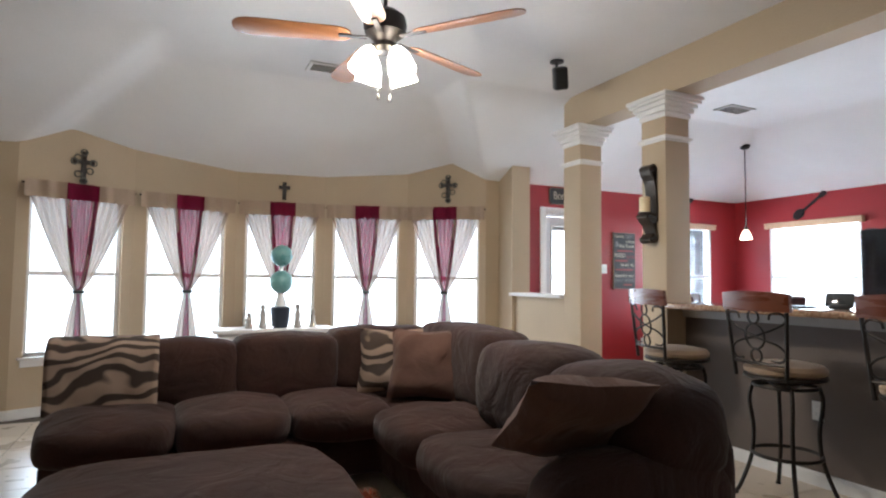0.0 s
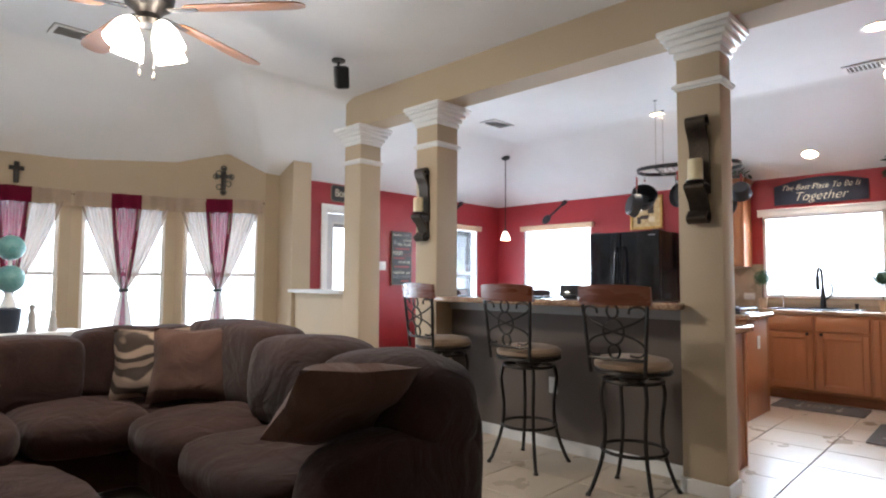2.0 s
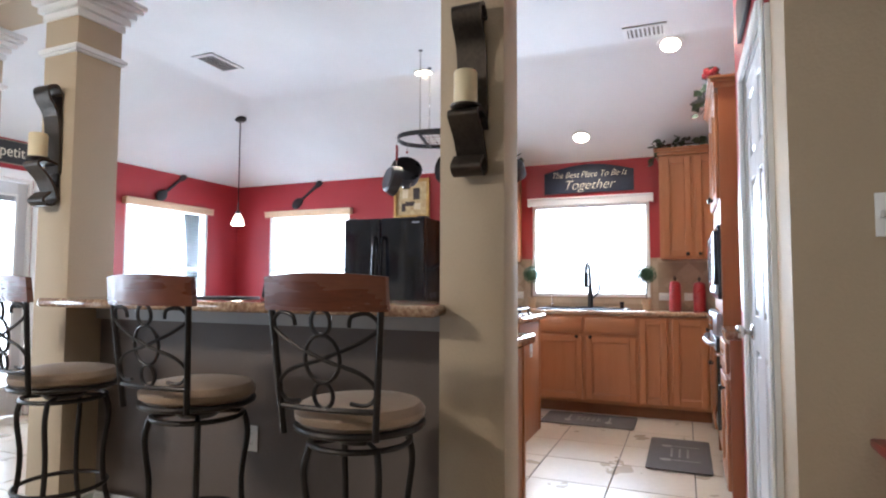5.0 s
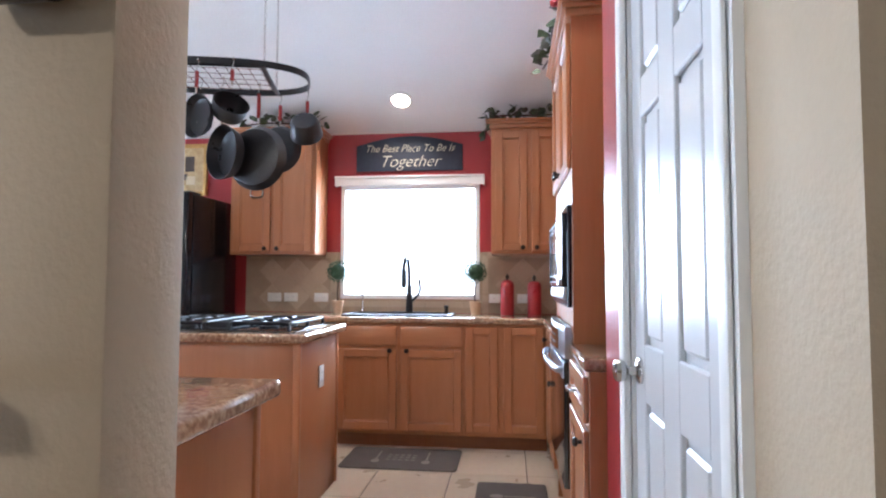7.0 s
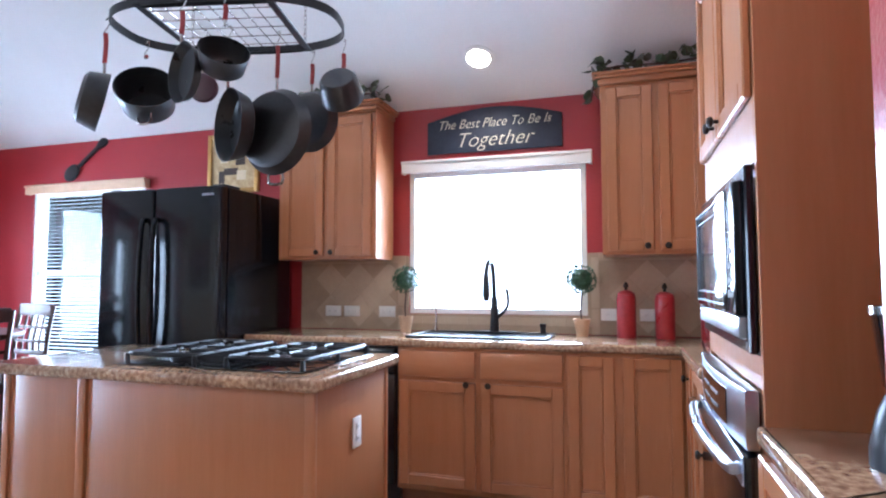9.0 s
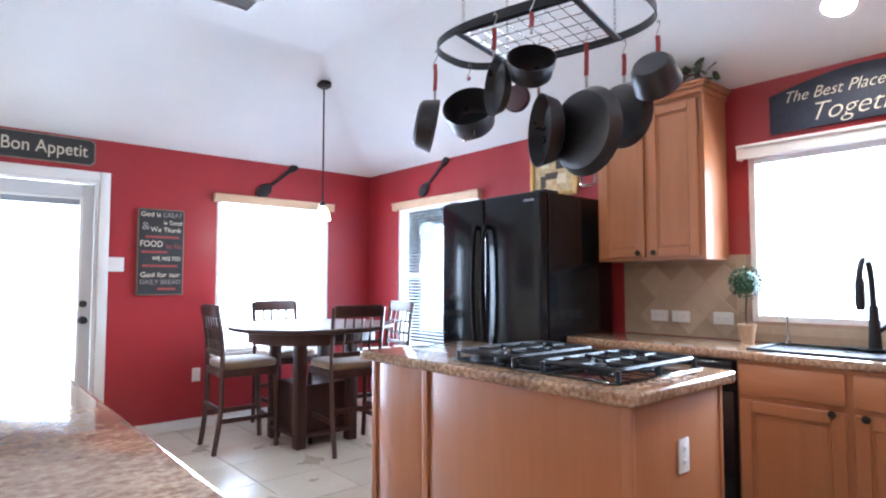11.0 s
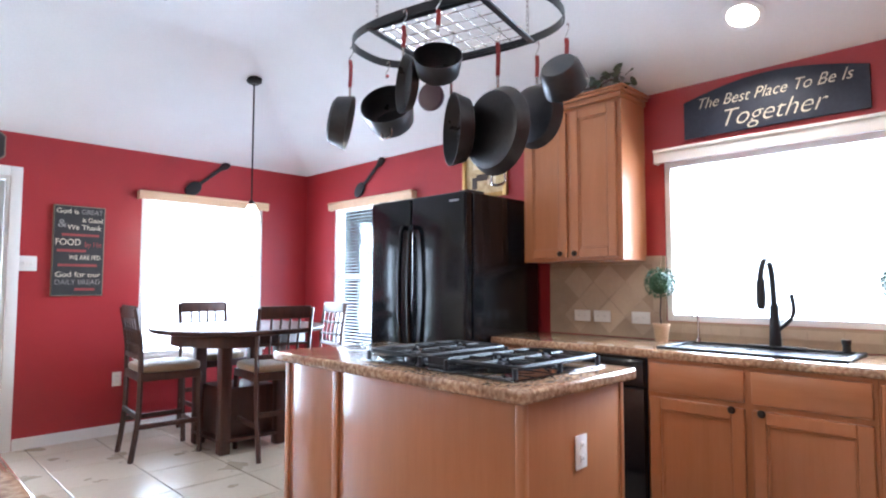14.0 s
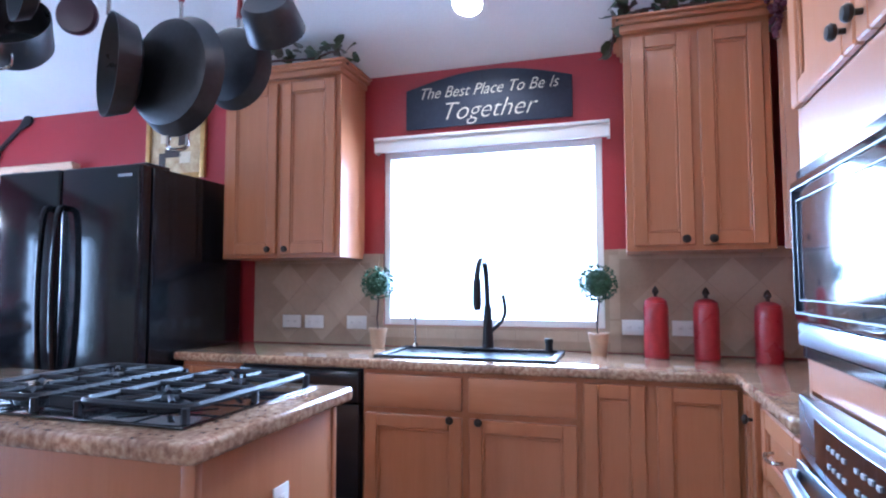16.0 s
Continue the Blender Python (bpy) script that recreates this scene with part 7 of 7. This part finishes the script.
# ---- console behind the sofa ----
def console():
    cx, cy = 1.62, 5.55
    t = thing("console_table", "white console table standing behind the sofa", "table", pose(cx, cy, 0))
    part("tabletop", box((cx - 0.50, cy - 0.18, 0.77), (cx + 0.50, cy + 0.18, 0.80), 0.005), M_TRIM, t)
    part("apron", box((cx - 0.46, cy - 0.15, 0.69), (cx + 0.46, cy + 0.15, 0.77), 0.003), M_TRIM, t)
    for sx in (-1, 1):
        for sy in (-1, 1):
            part("leg", box((cx + sx * 0.45 - 0.02, cy + sy * 0.14 - 0.02, 0), (cx + sx * 0.45 + 0.02, cy + sy * 0.14 + 0.02, 0.70), 0.004), M_TRIM, t)
    v = thing("double_ball_ornament", "teal two-ball ornament standing on a dark pedestal pot", "ornament", pose(1.665, 5.55, 0.80))
    x, y = 1.665, 5.55
    part("pot", lathe([(0.06, 0.80), (0.075, 0.86), (0.085, 0.97), (0.07, 0.98), (0, 0.98)], 20, pose(x, y, 0)), mat("dark_blue_pot", (0.03, 0.04, 0.06), 0.4), v, "dark pot")
    part("stem", rod((x, y, 0.97), (x, y, 1.5), 0.012, 8), M_TRIM, v)
    part("cone", lathe([(0.055, 0.985), (0.03, 1.06), (0.014, 1.09), (0, 1.09)], 16, pose(x, y, 0)), M_TRIM, v)
    for z, r in ((1.19, 0.098), (1.417, 0.09)):
        b = bmesh.new()
        bmesh.ops.create_uvsphere(b, u_segments=28, v_segments=16, radius=r, matrix=Matrix.Translation((x, y, z)))
        for vert in b.verts:
            u = vert.co - Vector((x, y, z))
            vert.co += u.normalized() * 0.005 * noise.noise(u * 45)
        part("ball", b, M_TEAL, v, "teal mossy ball")
    for k, (dx, h) in enumerate(((-0.26, 0.13), (-0.15, 0.20), (0.14, 0.20), (0.27, 0.15))):
        f = thing("figurine", "small pale carved figurine on the console", "figurine", pose(x + dx, 5.52, 0.80), "figurines on the console")
        part("body", lathe([(0.032, 0), (0.034, 0.01), (0.022, h * 0.35), (0.028, h * 0.55), (0.014, h * 0.78), (0.022, h * 0.88), (0.016, h), (0, h)], 14, pose(x + dx, 5.52, 0.801)), mat("pale_resin", (0.45, 0.42, 0.38), 0.5) if "pale_resin" not in bpy.data.materials else bpy.data.materials["pale_resin"], f)


console()


# ---- iron cross and drop-leaf table on the passage wall ----
def iron_cross():
    X = 4.098
    cy, cz = 0.22, 1.90
    m = pose(X, cy, cz) @ EAST
    t = thing("iron_wall_cross", "large scrolled iron cross with candle cups and rusty bars", "wall decor", m)
    rust, cup = mat("rusty_bar", (0.13, 0.035, 0.018), 0.6, 0.3, var=0.3), mat("green_glass_cup", (0.10, 0.16, 0.13), 0.3)
    part("upright", tube([m @ Vector((0, y, 0.02)) for y in (-0.50, -0.2, 0.2, 0.42)], 0.010, 8), M_IRON, t)
    part("crossbar", tube([m @ Vector((x, 0.10, 0.02)) for x in (-0.34, 0, 0.34)], 0.010, 8), M_IRON, t)
    for x, y in ((0, 0.42), (0, -0.50), (-0.34, 0.10), (0.34, 0.10)):
        for dx, dy in ((0, 0), (0.02, 0), (-0.02, 0), (0, 0.022), (0, -0.022)):
            b = bmesh.new()
            bmesh.ops.create_icosphere(b, subdivisions=2, radius=0.015, matrix=Matrix.Translation(m @ Vector((x + dx, y + dy, 0.02))))
            part("finial_bud", b, M_IRON, t)
    for x, y, r in ((-0.17, 0.16, 0.085), (0.17, 0.16, 0.085), (-0.15, 0.05, 0.07), (0.15, 0.05, 0.07), (-0.08, -0.14, 0.08), (0.08, -0.14, 0.08), (-0.07, 0.30, 0.075), (0.07, 0.30, 0.075), (-0.06, -0.30, 0.06), (0.06, -0.30, 0.06)):
        pts = [m @ Vector((x + r * (1 - 0.5 * q / 18) * math.cos(0.3 + q * 0.36), y + r * (1 - 0.5 * q / 18) * math.sin(0.3 + q * 0.36), 0.02)) for q in range(19)]
        part("scroll", tube(pts, 0.006, 6), M_IRON, t)
    for x0, x1, y in ((-0.16, 0.16, 0.235), (-0.14, 0.14, -0.09), (-0.10, 0.10, -0.36)):
        part("rusty_bar", box((x0, y - 0.012, 0.03), (x1, y + 0.012, 0.05), 0.003, None, 1, m), rust, t, "rusty flat bar")
    for x, y in ((-0.23, 0.11), (-0.06, 0.34), (0.23, 0.11), (-0.09, -0.29), (-0.10, 0.07), (0.03, -0.06)):
        part("candle_cup", lathe([(0.028, -0.03), (0.032, 0.03), (0.027, 0.03), (0.024, -0.025), (0, -0.025)], 14, m @ pose(x, y, 0.06, -90)), cup if x < -0.05 else M_IRON, t, "small candle cup")


iron_cross()


def drop_leaf_table():
    t = thing("drop_leaf_table", "red painted drop-leaf table folded against the tan wall", "table", pose(4.0, 0.15, 0))
    part("tabletop", prism(rounded([(3.93, -0.41), (4.09, -0.41), (4.09, 0.46), (3.93, 0.46)], 0.012), 0.735, 0.758, 0.005), M_REDWOOD, t)
    part("drop_leaf", prism(rounded([(-0.41, 0.37), (0.46, 0.37), (0.46, 0.735), (-0.41, 0.735)], 0.03), 0, 0.02, 0.005, Matrix(((0, 0, 1, 3.925), (1, 0, 0, 0), (0, 1, 0, 0), (0, 0, 0, 1)))), M_REDWOOD, t)
    for x in (3.97, 4.06):
        for y in (-0.31, 0.37):
            part("leg", box((x - 0.02, y - 0.02, 0), (x + 0.02, y + 0.02, 0.735), 0.004), M_REDWOOD, t)
    part("stretcher", box((3.99, -0.31, 0.12), (4.04, 0.37, 0.155), 0.004), M_REDWOOD, t)


drop_leaf_table()


def pantry_sign():
    t = thing("wall_sign", "dark plaque hung high over the pantry door", "sign", pose(4.95, 0.636, 2.28))
    part("board", box((4.66, 0.636, 2.22), (5.12, 0.654, 2.40), 0.004), M_SIGNBLACK, t)


pantry_sign()


# ---- floor tiles ----
def floor_tiles():
    s, g = 0.457, 0.006
    me = bpy.data.meshes.new("tile")
    b = box((-s / 2 + g / 2, -s / 2 + g / 2, -0.008), (s / 2 - g / 2, s / 2 - g / 2, 0.0))
    top = [e for e in b.edges if all(v.co.z > -0.001 for v in e.verts)]
    bmesh.ops.bevel(b, geom=top, offset=0.003, segments=1, affect="EDGES")
    b.to_mesh(me)
    b.free()
    me.materials.append(M_TILE)
    floor = bpy.data.objects["floor"]
    x0, y0 = TILE_AT
    rest = bmesh.new()
    cells = [(i, j) for i in range(-24, 3) for j in range(-14, 12)]
    for i, j in cells:
        x, y = x0 + i * s - s / 2, y0 + j * s - s / 2
        if not (-3.1 < x < 8.1 and -4.7 < y < 6.9) or (y > 6.2 and (x > 3.9 or x < -3.0)):
            continue
        if 3.4 < x < 8.1 and 0.4 < y < 6.2:
            shared("tile", me, floor, pose(x, y, random.uniform(-0.0006, 0.0006)))
        else:
            tmp = me.copy()
            tmp.transform(pose(x, y, 0))
            rest.from_mesh(tmp)
            bpy.data.meshes.remove(tmp)
    ob = part("far_tiles", rest, M_TILE, None, "cream floor tiles", False)
    ob.parent = floor
    tagged(ob, kind="stuff")


TILE_AT = (7.571, 1.31)
floor_tiles()
